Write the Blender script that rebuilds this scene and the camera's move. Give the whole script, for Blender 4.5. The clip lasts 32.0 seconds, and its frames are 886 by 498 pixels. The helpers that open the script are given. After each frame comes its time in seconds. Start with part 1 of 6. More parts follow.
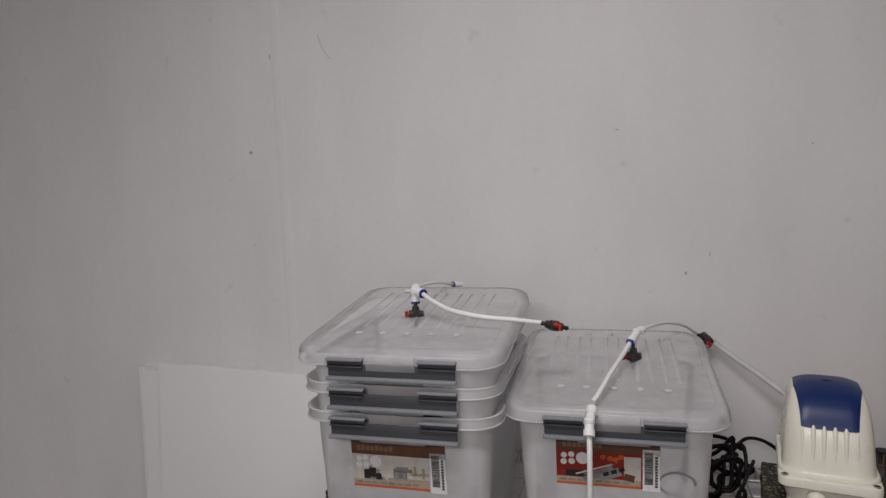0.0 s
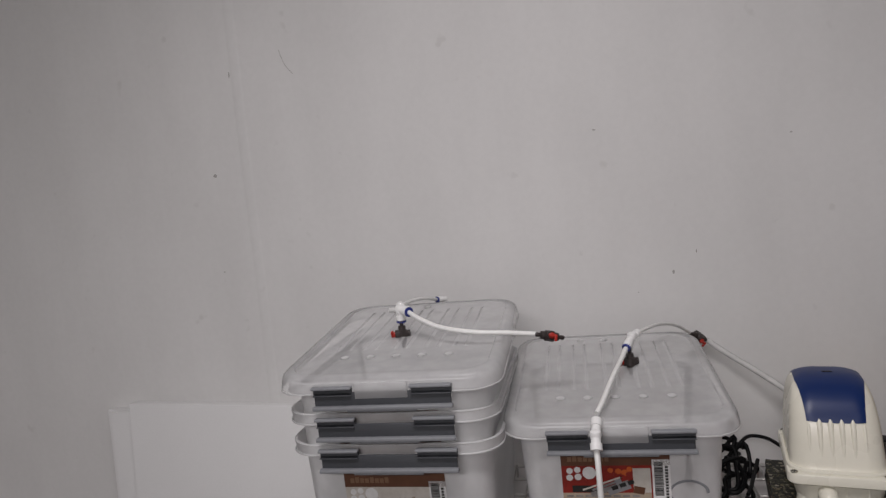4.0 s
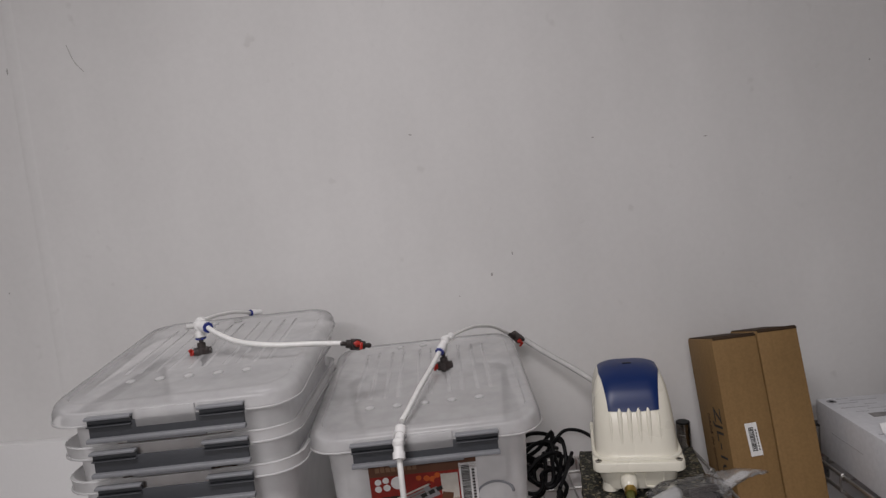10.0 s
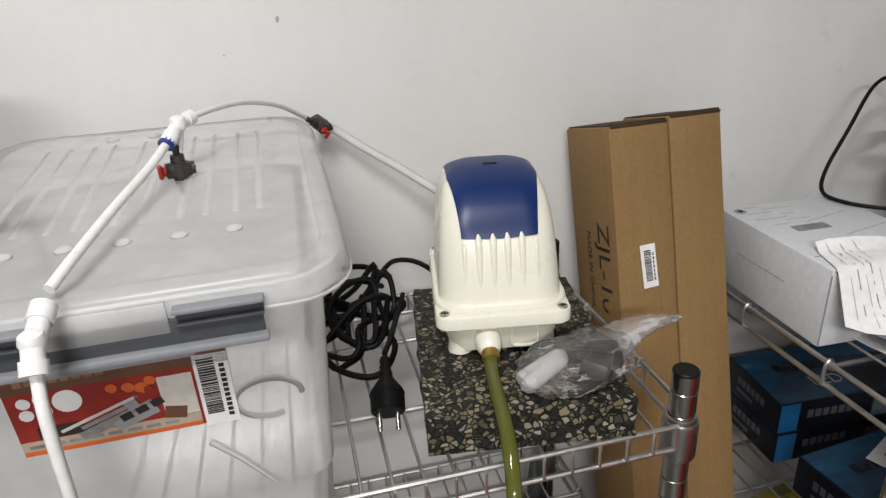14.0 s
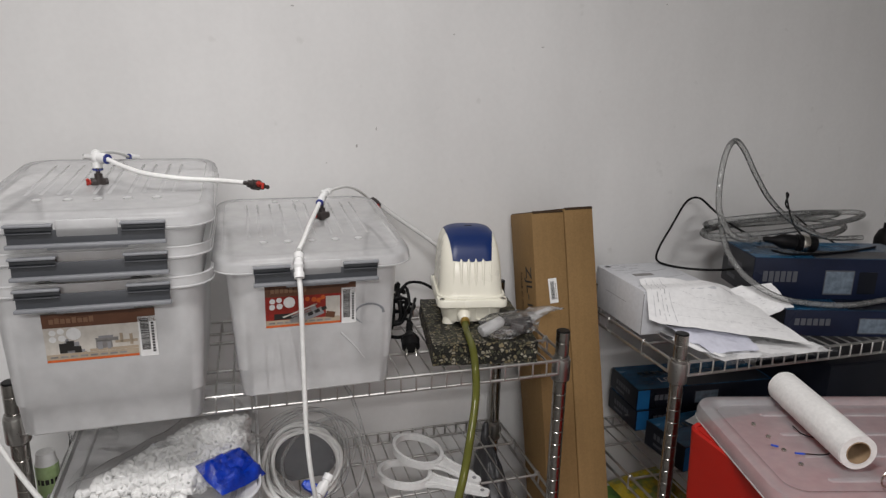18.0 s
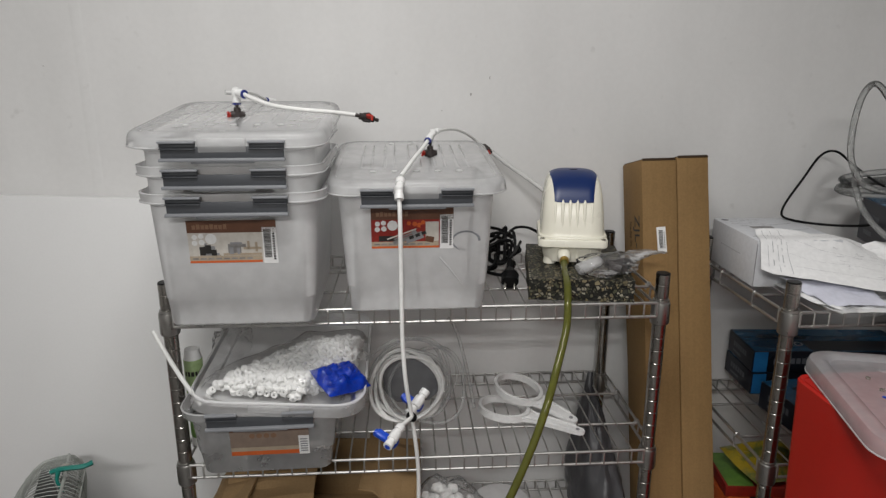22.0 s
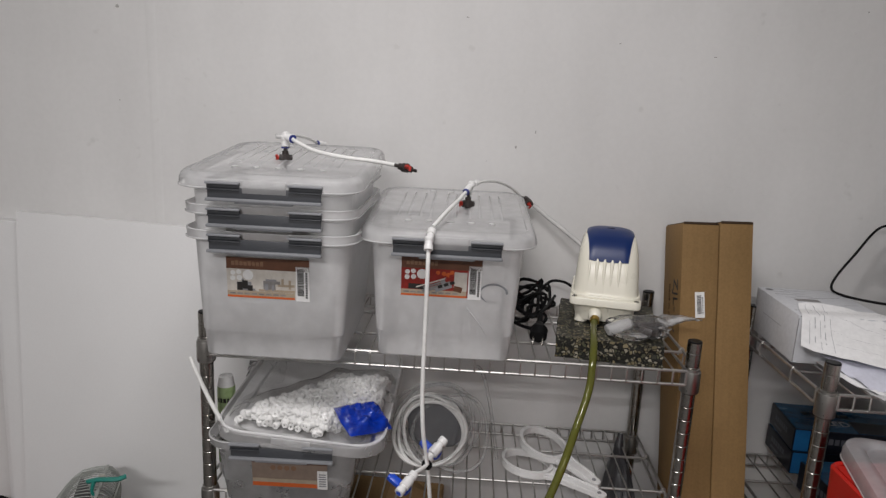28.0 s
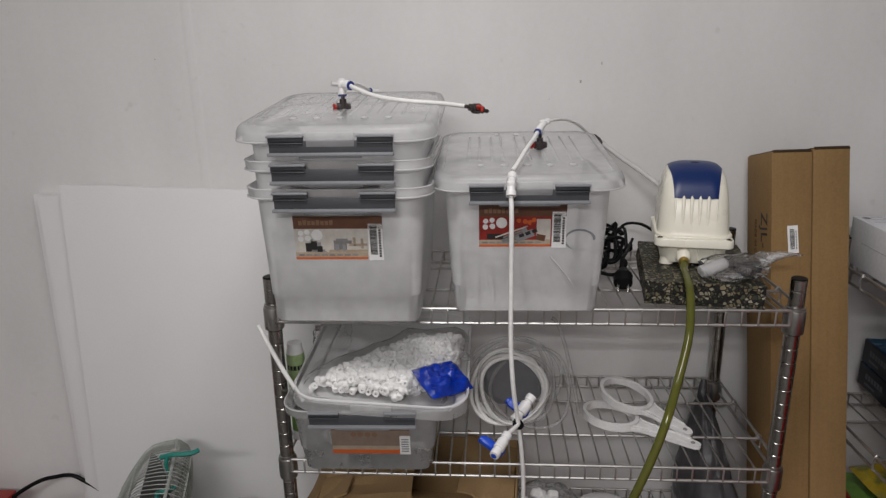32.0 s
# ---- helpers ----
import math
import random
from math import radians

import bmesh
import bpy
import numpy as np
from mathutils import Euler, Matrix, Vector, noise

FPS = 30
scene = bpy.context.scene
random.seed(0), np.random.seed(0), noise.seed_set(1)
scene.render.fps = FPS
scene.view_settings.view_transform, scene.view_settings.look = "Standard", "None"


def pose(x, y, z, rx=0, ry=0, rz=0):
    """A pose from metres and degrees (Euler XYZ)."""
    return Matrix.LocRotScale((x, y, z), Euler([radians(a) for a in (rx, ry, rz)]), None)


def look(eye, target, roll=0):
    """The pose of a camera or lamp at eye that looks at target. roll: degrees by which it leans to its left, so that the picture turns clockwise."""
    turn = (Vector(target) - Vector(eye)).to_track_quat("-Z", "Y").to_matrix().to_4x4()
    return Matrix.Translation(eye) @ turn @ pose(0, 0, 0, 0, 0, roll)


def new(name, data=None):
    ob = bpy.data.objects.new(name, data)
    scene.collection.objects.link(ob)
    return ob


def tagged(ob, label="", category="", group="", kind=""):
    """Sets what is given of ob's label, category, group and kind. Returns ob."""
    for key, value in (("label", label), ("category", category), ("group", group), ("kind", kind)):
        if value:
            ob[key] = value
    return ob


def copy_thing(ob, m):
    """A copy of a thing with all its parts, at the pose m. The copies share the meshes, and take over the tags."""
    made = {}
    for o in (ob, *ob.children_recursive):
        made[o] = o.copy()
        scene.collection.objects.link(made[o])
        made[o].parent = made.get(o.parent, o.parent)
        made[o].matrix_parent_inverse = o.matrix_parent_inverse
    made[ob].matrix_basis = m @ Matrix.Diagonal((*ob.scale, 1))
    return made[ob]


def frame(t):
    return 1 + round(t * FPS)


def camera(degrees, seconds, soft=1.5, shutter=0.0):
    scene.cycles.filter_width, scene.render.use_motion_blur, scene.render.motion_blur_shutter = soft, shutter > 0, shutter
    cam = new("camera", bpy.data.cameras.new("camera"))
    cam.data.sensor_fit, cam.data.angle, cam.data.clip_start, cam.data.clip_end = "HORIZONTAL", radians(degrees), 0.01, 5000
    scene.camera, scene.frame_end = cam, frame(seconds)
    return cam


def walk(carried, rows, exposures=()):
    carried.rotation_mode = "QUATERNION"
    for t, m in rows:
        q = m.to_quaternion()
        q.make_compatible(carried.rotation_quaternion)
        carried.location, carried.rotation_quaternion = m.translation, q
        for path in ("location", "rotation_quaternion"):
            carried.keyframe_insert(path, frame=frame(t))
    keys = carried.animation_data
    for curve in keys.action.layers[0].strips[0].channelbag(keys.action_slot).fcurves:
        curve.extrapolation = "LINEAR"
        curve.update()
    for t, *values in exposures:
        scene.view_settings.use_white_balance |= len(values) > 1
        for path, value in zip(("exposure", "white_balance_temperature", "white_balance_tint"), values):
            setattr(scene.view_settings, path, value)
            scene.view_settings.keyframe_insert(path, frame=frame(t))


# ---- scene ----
from mathutils.bvhtree import BVHTree

cam = camera(68.0, 32.0, soft=1.35)
PATH = [
    (0, (0.447, -0.922, 1.662), (-0.075, 0.997, 1.451), -2.0),
    (0.5, (0.417, -0.918, 1.663), (0.032, 1.039, 1.508), -2.8),
    (1, (0.392, -0.907, 1.659), (0.059, 1.06, 1.514), -3.6),
    (1.5, (0.404, -0.905, 1.657), (0.075, 1.061, 1.492), -4.0),
    (2, (0.407, -0.903, 1.659), (0.034, 1.055, 1.499), -3.9),
    (2.5, (0.412, -0.903, 1.659), (-0.031, 1.039, 1.48), -4.5),
    (4.5, (0.414, -0.879, 1.661), (-0.006, 1.068, 1.483), -5.9),
    (5, (0.411, -0.882, 1.661), (-0.007, 1.066, 1.489), -6.2),
    (5.5, (0.423, -0.882, 1.664), (0.035, 1.072, 1.492), -6.6),
    (5.6, (0.416, -0.879, 1.655), (0.074, 1.084, 1.509), -6.4),
    (5.8, (0.440, -0.873, 1.653), (0.179, 1.106, 1.518), -6.0),
    (6, (0.481, -0.861, 1.658), (0.345, 1.128, 1.499), -6.0),
    (6.5, (0.507, -0.851, 1.653), (0.489, 1.145, 1.52), -6.7),
    (7, (0.507, -0.845, 1.652), (0.51, 1.15, 1.513), -7.1),
    (7.5, (0.507, -0.851, 1.646), (0.533, 1.144, 1.501), -6.9),
    (8, (0.494, -0.857, 1.64), (0.425, 1.134, 1.455), -6.0),
    (8.5, (0.489, -0.852, 1.642), (0.421, 1.138, 1.457), -6.0),
    (9, (0.495, -0.846, 1.644), (0.455, 1.146, 1.469), -6.2),
    (9.5, (0.495, -0.845, 1.64), (0.452, 1.146, 1.461), -6.3),
    (10, (0.495, -0.845, 1.642), (0.468, 1.146, 1.456), -6.2),
    (10.5, (0.485, -0.841, 1.647), (0.513, 1.151, 1.467), -5.5),
    (11, (0.466, -0.846, 1.652), (0.58, 1.144, 1.482), -5.3),
    (11.5, (0.446, -0.846, 1.634), (0.656, 1.128, 1.394), -6.0),
    (11.8, (0.452, -0.802, 1.582), (0.658, 1.146, 1.179), -1.8),
    (12, (0.483, -0.75, 1.548), (0.683, 1.161, 0.992), 1.2),
    (12.2, (0.511, -0.687, 1.539), (0.725, 1.199, 0.910), -0.9),
    (12.5, (0.564, -0.582, 1.528), (0.888, 1.259, 0.816), -2.4),
    (12.6, (0.57, -0.513, 1.49), (0.996, 1.294, 0.776), -4.5),
    (12.7, (0.593, -0.466, 1.507), (1.136, 1.303, 0.747), -3.0),
    (13, (0.636, -0.352, 1.442), (1.315, 1.316, 0.571), -2.7),
    (13.2, (0.643, -0.323, 1.441), (1.376, 1.315, 0.441), -2.5),
    (13.3, (0.643, -0.313, 1.438), (1.369, 1.316, 0.488), -2.3),
    (13.5, (0.625, -0.295, 1.478), (1.31, 1.33, 0.535), -2.1),
    (13.7, (0.596, -0.328, 1.502), (1.197, 1.368, 0.628), -3.2),
    (13.8, (0.584, -0.352, 1.52), (1.144, 1.378, 0.643), -2.5),
    (14, (0.556, -0.441, 1.523), (0.967, 1.346, 0.725), -2.9),
    (14.2, (0.556, -0.546, 1.515), (0.837, 1.268, 0.753), -3.0),
    (14.5, (0.538, -0.628, 1.53), (0.814, 1.21, 0.793), -1.7),
    (14.7, (0.542, -0.67, 1.547), (0.789, 1.182, 0.84), -1.8),
    (15, (0.549, -0.669, 1.533), (0.864, 1.19, 0.867), -1.6),
    (15.2, (0.56, -0.647, 1.546), (0.928, 1.189, 0.871), -1.4),
    (15.5, (0.561, -0.537, 1.544), (1.08, 1.267, 0.853), -1.2),
    (17.5, (0.429, -0.891, 1.588), (0.878, 1.002, 1.124), -0.2),
    (17.7, (0.381, -0.942, 1.609), (0.873, 0.94, 1.09), 0.0),
    (18, (0.345, -1.012, 1.601), (0.902, 0.846, 1.115), 1.2),
    (18.3, (0.336, -1.049, 1.623), (0.800, 0.852, 1.210), 0.9),
    (18.5, (0.375, -1.089, 1.616), (0.691, 0.85, 1.242), 0.4),
    (19, (0.476, -1.157, 1.611), (0.67, 0.786, 1.177), -1.9),
    (19.2, (0.491, -1.171, 1.613), (0.683, 0.774, 1.154), -2.5),
    (19.5, (0.509, -1.182, 1.611), (0.655, 0.766, 1.183), -2.7),
    (20, (0.516, -1.205, 1.614), (0.656, 0.749, 1.211), -2.9),
    (20.5, (0.509, -1.215, 1.596), (0.632, 0.735, 1.168), -1.9),
    (21, (0.498, -1.217, 1.598), (0.617, 0.729, 1.152), -1.5),
    (21.5, (0.489, -1.204, 1.575), (0.633, 0.731, 1.091), -0.5),
    (21.7, (0.465, -1.189, 1.556), (0.472, 0.743, 1.061), -0.4),
    (22, (0.414, -1.106, 1.524), (0.531, 0.82, 1.0), 0.0),
    (22.2, (0.399, -1.046, 1.517), (0.627, 0.867, 0.991), 0.2),
    (22.5, (0.364, -1.012, 1.503), (0.755, 0.874, 0.964), -0.7),
    (22.8, (0.366, -0.996, 1.501), (0.820, 0.864, 0.921), 2.7),
    (23, (0.392, -1.003, 1.498), (0.753, 0.881, 0.931), 2.0),
    (23.2, (0.428, -1.039, 1.522), (0.605, 0.858, 0.973), 1.7),
    (23.5, (0.477, -1.07, 1.507), (0.476, 0.843, 0.925), 3.4),
    (23.7, (0.482, -1.106, 1.53), (0.373, 0.816, 0.942), 2.1),
    (24, (0.487, -1.108, 1.539), (0.369, 0.827, 1.049), 2.0),
    (24.2, (0.473, -1.112, 1.553), (0.441, 0.833, 1.141), 2.2),
    (24.5, (0.421, -1.086, 1.558), (0.516, 0.87, 1.15), 1.3),
    (26.5, (0.45, -1.073, 1.559), (0.475, 0.883, 1.143), 1.6),
    (27, (0.361, -1.061, 1.572), (0.483, 0.903, 1.212), 0.9),
    (27.2, (0.353, -1.061, 1.581), (0.456, 0.902, 1.174), 0.9),
    (27.5, (0.378, -1.082, 1.569), (0.463, 0.877, 1.18), 1.8),
    (27.7, (0.403, -1.087, 1.575), (0.442, 0.869, 1.197), 1.9),
    (28, (0.469, -1.119, 1.558), (0.395, 0.833, 1.129), 2.8),
    (28.2, (0.491, -1.125, 1.559), (0.408, 0.823, 1.122), 1.9),
    (28.5, (0.516, -1.121, 1.557), (0.375, 0.822, 1.104), 0.6),
    (28.7, (0.525, -1.134, 1.565), (0.294, 0.808, 1.146), -0.0),
    (29, (0.524, -1.118, 1.556), (0.38, 0.826, 1.113), 0.2),
    (29.2, (0.519, -1.114, 1.564), (0.414, 0.834, 1.145), -0.5),
    (29.5, (0.489, -1.107, 1.56), (0.377, 0.845, 1.138), -0.8),
    (30, (0.357, -1.073, 1.553), (0.062, 0.849, 1.083), -1.5),
    (30.2, (0.339, -1.054, 1.56), (0.006, 0.867, 1.07), -1.7),
    (30.5, (0.336, -1.058, 1.565), (0.091, 0.867, 1.08), -1.1),
    (31, (0.362, -1.064, 1.559), (0.154, 0.868, 1.087), -1.3),
    (31.5, (0.375, -1.063, 1.547), (0.213, 0.86, 1.02), -1.1),
    (32, (0.371, -1.047, 1.529), (0.239, 0.867, 0.966), -1.1),
]
walk(cam, [(t, look(eye, target, roll)) for t, eye, target, roll in PATH],
     exposures=[(0, -0.44, 6500, 12.5), (6, -0.41, 6500, 12.5), (11, -0.44, 6500, 12.5), (12, -0.35, 6500, 9), (13, -0.42, 6500, 7), (13.7, 0.38, 6500, 6), (14.2, 0.5, 6500, 6), (15, 0.36, 6500, 6), (18, 0.08, 6500, 8.5), (20, 0.04, 6500, 9), (21, 0.02, 6500, 8), (22, 0.05, 6500, 6), (23, 0.15, 6500, 6), (24, 0.24, 6500, 6), (25, 0.1, 6500, 7), (28, -0.05, 6500, 9.5), (32, -0.12, 6500, 9.5)])


LAMP1, LAMP_FILL = 15.0, 55.0

# ---- light ----
world = bpy.data.worlds.new("room_world")
scene.world = world
world.use_nodes = True
world.node_tree.nodes["Background"].inputs[0].default_value = (0.9, 0.95, 1.0, 1)
world.node_tree.nodes["Background"].inputs[1].default_value = 0.05


def area_lamp(name, eye, target, sx, sy, watts, colour):
    data = bpy.data.lights.new(name, "AREA")
    data.shape, data.size, data.size_y, data.energy, data.color = "RECTANGLE", sx, sy, watts, colour
    ob = new(name, data)
    ob.matrix_world = look(eye, target)
    return ob


# Main lamp, out of view; its place follows from the shadows on the wall.
area_lamp("unseen_room_light", (0.31, -0.75, 2.52), (0.29, -0.7, 0), 0.6, 0.2, LAMP1, (1.0, 0.963, 0.968))
# Fill lamp added far back, unseen, to brighten fronts and the space under the shelves.
area_lamp("unseen_room_light", (0.0, -2.7, 2.62), (0.0, -2.6, 0), 1.2, 0.25, LAMP_FILL, (1.0, 0.963, 0.968))


# ---- materials ----
def nodes_of(name):
    m = bpy.data.materials.new(name)
    m.use_nodes = True
    nt = m.node_tree
    return m, nt, nt.nodes["Principled BSDF"], nt.nodes["Material Output"]


def ramp_between(nt, fac, a, b, lo=0.35, hi=0.65):
    r = nt.nodes.new("ShaderNodeValToRGB")
    r.color_ramp.elements[0].position, r.color_ramp.elements[1].position = lo, hi
    r.color_ramp.elements[0].color, r.color_ramp.elements[1].color = (*a, 1), (*b, 1)
    nt.links.new(fac, r.inputs[0])
    return r.outputs[0]


def noise_fac(nt, scale, detail=4.0, stretch=(1, 1, 1), coords="Object"):
    tc, mp, nz = nt.nodes.new("ShaderNodeTexCoord"), nt.nodes.new("ShaderNodeMapping"), nt.nodes.new("ShaderNodeTexNoise")
    mp.inputs["Scale"].default_value = stretch
    nz.inputs["Scale"].default_value, nz.inputs["Detail"].default_value = scale, detail
    nt.links.new(tc.outputs[coords], mp.inputs[0])
    nt.links.new(mp.outputs[0], nz.inputs["Vector"])
    return nz.outputs[0]


def mix_colour(nt, fac, a, b, blend="MIX"):
    m = nt.nodes.new("ShaderNodeMix")
    m.data_type, m.blend_type = "RGBA", blend
    for sock, v in ((m.inputs[0], fac), (m.inputs[6], a), (m.inputs[7], b)):
        if isinstance(v, (int, float)):
            sock.default_value = v
        elif isinstance(v, tuple):
            sock.default_value = (*v, 1)
        else:
            nt.links.new(v, sock)
    return m.outputs[2]


def bump(nt, bsdf, fac, strength, dist=0.002):
    b = nt.nodes.new("ShaderNodeBump")
    b.inputs["Strength"].default_value, b.inputs["Distance"].default_value = strength, dist
    nt.links.new(fac, b.inputs["Height"])
    nt.links.new(b.outputs[0], bsdf.inputs["Normal"])


def paint(name, base, dark=None, rough=0.5, metal=0.0, big=6.0, fine=120.0, bumps=0.1, stretch=(1, 1, 1), lo=0.3, hi=0.75, spec=0.5, grain=0.25):
    """A surface whose colour wanders at a large and a small scale, with a fine relief."""
    m, nt, b, _ = nodes_of(name)
    dark = dark or tuple(v * 0.8 for v in base)
    large, small = noise_fac(nt, big, 3, stretch), noise_fac(nt, fine, 5, stretch)
    c = mix_colour(nt, ramp_between(nt, large, (0, 0, 0), (1, 1, 1), lo, hi), dark, base)
    c = mix_colour(nt, grain, c, ramp_between(nt, small, tuple(v * 0.8 for v in base), tuple(min(1, v * 1.12) for v in base)))
    nt.links.new(c, b.inputs["Base Color"])
    b.inputs["Roughness"].default_value, b.inputs["Metallic"].default_value = rough, metal
    b.inputs["Specular IOR Level"].default_value = spec
    rr = nt.nodes.new("ShaderNodeMapRange")
    rr.inputs[3].default_value, rr.inputs[4].default_value = max(0.03, rough - 0.08), min(1, rough + 0.08)
    nt.links.new(large, rr.inputs[0])
    nt.links.new(rr.outputs[0], b.inputs["Roughness"])
    if bumps:
        bump(nt, b, small, bumps)
    return m


def film(name, tint, clear, rough=0.15, milk=(0.8, 0.8, 0.8), wrinkle=0.0, scale=40.0, spread=0.5, ior=1.45):
    """Thin translucent plastic: part of the light goes straight through, the rest is scattered; gloss by Fresnel."""
    m, nt, b, out = nodes_of(name)
    nt.nodes.remove(b)
    tr, di, tl, gl = (nt.nodes.new("ShaderNodeBsdf" + k) for k in ("Transparent", "Diffuse", "Translucent", "Glossy"))
    mx = [nt.nodes.new("ShaderNodeMixShader") for _ in range(3)]
    fr = nt.nodes.new("ShaderNodeFresnel")
    fr.inputs[0].default_value = ior
    tr.inputs[0].default_value = (*tint, 1)
    small = noise_fac(nt, scale, 4)
    c = ramp_between(nt, small, tuple(v * 0.93 for v in milk), milk)
    nt.links.new(c, di.inputs[0])
    nt.links.new(c, tl.inputs[0])
    gl.inputs["Roughness"].default_value = rough
    mx[0].inputs[0].default_value = spread
    nt.links.new(di.outputs[0], mx[0].inputs[1])
    nt.links.new(tl.outputs[0], mx[0].inputs[2])
    rr = nt.nodes.new("ShaderNodeMapRange")
    rr.inputs[3].default_value, rr.inputs[4].default_value = min(1, clear + 0.04), max(0, clear - 0.04)
    nt.links.new(small, rr.inputs[0])
    nt.links.new(rr.outputs[0], mx[1].inputs[0])
    nt.links.new(mx[0].outputs[0], mx[1].inputs[1])
    nt.links.new(tr.outputs[0], mx[1].inputs[2])
    nt.links.new(fr.outputs[0], mx[2].inputs[0])
    nt.links.new(mx[1].outputs[0], mx[2].inputs[1])
    nt.links.new(gl.outputs[0], mx[2].inputs[2])
    nt.links.new(mx[2].outputs[0], out.inputs[0])
    if wrinkle:
        bp = nt.nodes.new("ShaderNodeBump")
        bp.inputs["Strength"].default_value, bp.inputs["Distance"].default_value = wrinkle, 0.004
        nt.links.new(noise_fac(nt, 30, 3), bp.inputs["Height"])
        nt.links.new(bp.outputs[0], gl.inputs["Normal"])
        nt.links.new(bp.outputs[0], fr.inputs["Normal"])
    return m


def wall_paint():
    m, nt, b, _ = nodes_of("wall_paint")
    cloud, grain, streak = noise_fac(nt, 2.2, 6), noise_fac(nt, 90, 6), noise_fac(nt, 9, 4, (1, 1, 0.25))
    c = mix_colour(nt, ramp_between(nt, cloud, (0, 0, 0), (1, 1, 1), 0.3, 0.7), (0.66, 0.655, 0.645), (0.74, 0.735, 0.725))
    c = mix_colour(nt, 0.3, c, ramp_between(nt, streak, (0.64, 0.635, 0.625), (0.76, 0.755, 0.745), 0.35, 0.7))
    speck = noise_fac(nt, 26, 2)
    c = mix_colour(nt, ramp_between(nt, speck, (0, 0, 0), (0.35, 0.35, 0.35), 0.7, 0.78), c, (0.5, 0.49, 0.47))
    c = mix_colour(nt, 0.05, c, ramp_between(nt, grain, (0.55, 0.55, 0.54), (0.85, 0.85, 0.84)))
    nt.links.new(c, b.inputs["Base Color"])
    b.inputs["Roughness"].default_value = 0.6
    bump(nt, b, mix_colour(nt, 0.5, grain, streak), 0.05, 0.003)
    return m


def terrazzo():
    """Stone chips of many colours in dark cement."""
    m, nt, b, _ = nodes_of("chip_stone")
    tc = nt.nodes.new("ShaderNodeTexCoord")
    nz = nt.nodes.new("ShaderNodeTexNoise")
    nz.inputs["Scale"].default_value = 60
    warp = nt.nodes.new("ShaderNodeVectorMath")
    warp.operation = "MULTIPLY_ADD"
    warp.inputs[1].default_value = (0.012, 0.012, 0.012)
    nt.links.new(tc.outputs["Object"], nz.inputs["Vector"])
    nt.links.new(nz.outputs[1], warp.inputs[0])
    nt.links.new(tc.outputs["Object"], warp.inputs[2])
    v, e = nt.nodes.new("ShaderNodeTexVoronoi"), nt.nodes.new("ShaderNodeTexVoronoi")
    e.feature = "DISTANCE_TO_EDGE"
    for k in (v, e):
        k.inputs["Scale"].default_value = 165
        nt.links.new(warp.outputs[0], k.inputs["Vector"])
    sep = nt.nodes.new("ShaderNodeSeparateColor")
    nt.links.new(v.outputs["Color"], sep.inputs[0])
    r = nt.nodes.new("ShaderNodeValToRGB")
    r.color_ramp.interpolation = "CONSTANT"
    for pos, col in ((0.26, (0.11, 0.105, 0.07)), (0.38, (0.22, 0.2, 0.15)), (0.5, (0.04, 0.04, 0.03)), (0.6, (0.16, 0.135, 0.08)), (0.72, (0.3, 0.275, 0.21)), (0.8, (0.08, 0.08, 0.05)), (0.9, (0.22, 0.185, 0.11))):
        r.color_ramp.elements.new(pos).color = (*col, 1)
    r.color_ramp.elements[0].color = (0.022, 0.022, 0.018, 1)
    r.color_ramp.elements[-1].color = (0.42, 0.4, 0.34, 1)
    nt.links.new(sep.outputs[0], r.inputs[0])
    edge = ramp_between(nt, e.outputs[0], (0, 0, 0), (1, 1, 1), 0.08, 0.15)
    nt.links.new(mix_colour(nt, edge, (0.012, 0.012, 0.011), r.outputs[0]), b.inputs["Base Color"])
    b.inputs["Roughness"].default_value = 0.5
    b.inputs["Specular IOR Level"].default_value = 0.2
    bump(nt, b, edge, 0.5, 0.0015)
    return m


def cardboard(name, base):
    m, nt, b, _ = nodes_of(name)
    flute, cloud, fibre = noise_fac(nt, 8, 2, (24, 24, 0.4)), noise_fac(nt, 5, 4), noise_fac(nt, 260, 4)
    c = mix_colour(nt, ramp_between(nt, cloud, (0, 0, 0), (1, 1, 1)), tuple(v * 0.82 for v in base), base)
    c = mix_colour(nt, 0.2, c, ramp_between(nt, flute, tuple(v * 0.8 for v in base), tuple(v * 1.12 for v in base)))
    c = mix_colour(nt, 0.2, c, ramp_between(nt, fibre, tuple(v * 0.7 for v in base), tuple(v * 1.2 for v in base)))
    nt.links.new(c, b.inputs["Base Color"])
    b.inputs["Roughness"].default_value = 0.75
    b.inputs["Specular IOR Level"].default_value = 0.25
    bump(nt, b, flute, 0.08, 0.002)
    return m


def brushed(name, base, rough):
    m, nt, b, _ = nodes_of(name)
    n1, n2 = noise_fac(nt, 30, 4, (1, 1, 0.2)), noise_fac(nt, 300, 3)
    nt.links.new(mix_colour(nt, ramp_between(nt, n1, (0, 0, 0), (1, 1, 1)), tuple(v * 0.75 for v in base), base), b.inputs["Base Color"])
    rr = nt.nodes.new("ShaderNodeMapRange")
    rr.inputs[3].default_value, rr.inputs[4].default_value = rough * 0.7, rough * 1.4
    nt.links.new(n2, rr.inputs[0])
    nt.links.new(rr.outputs[0], b.inputs["Roughness"])
    b.inputs["Metallic"].default_value = 1.0
    return m


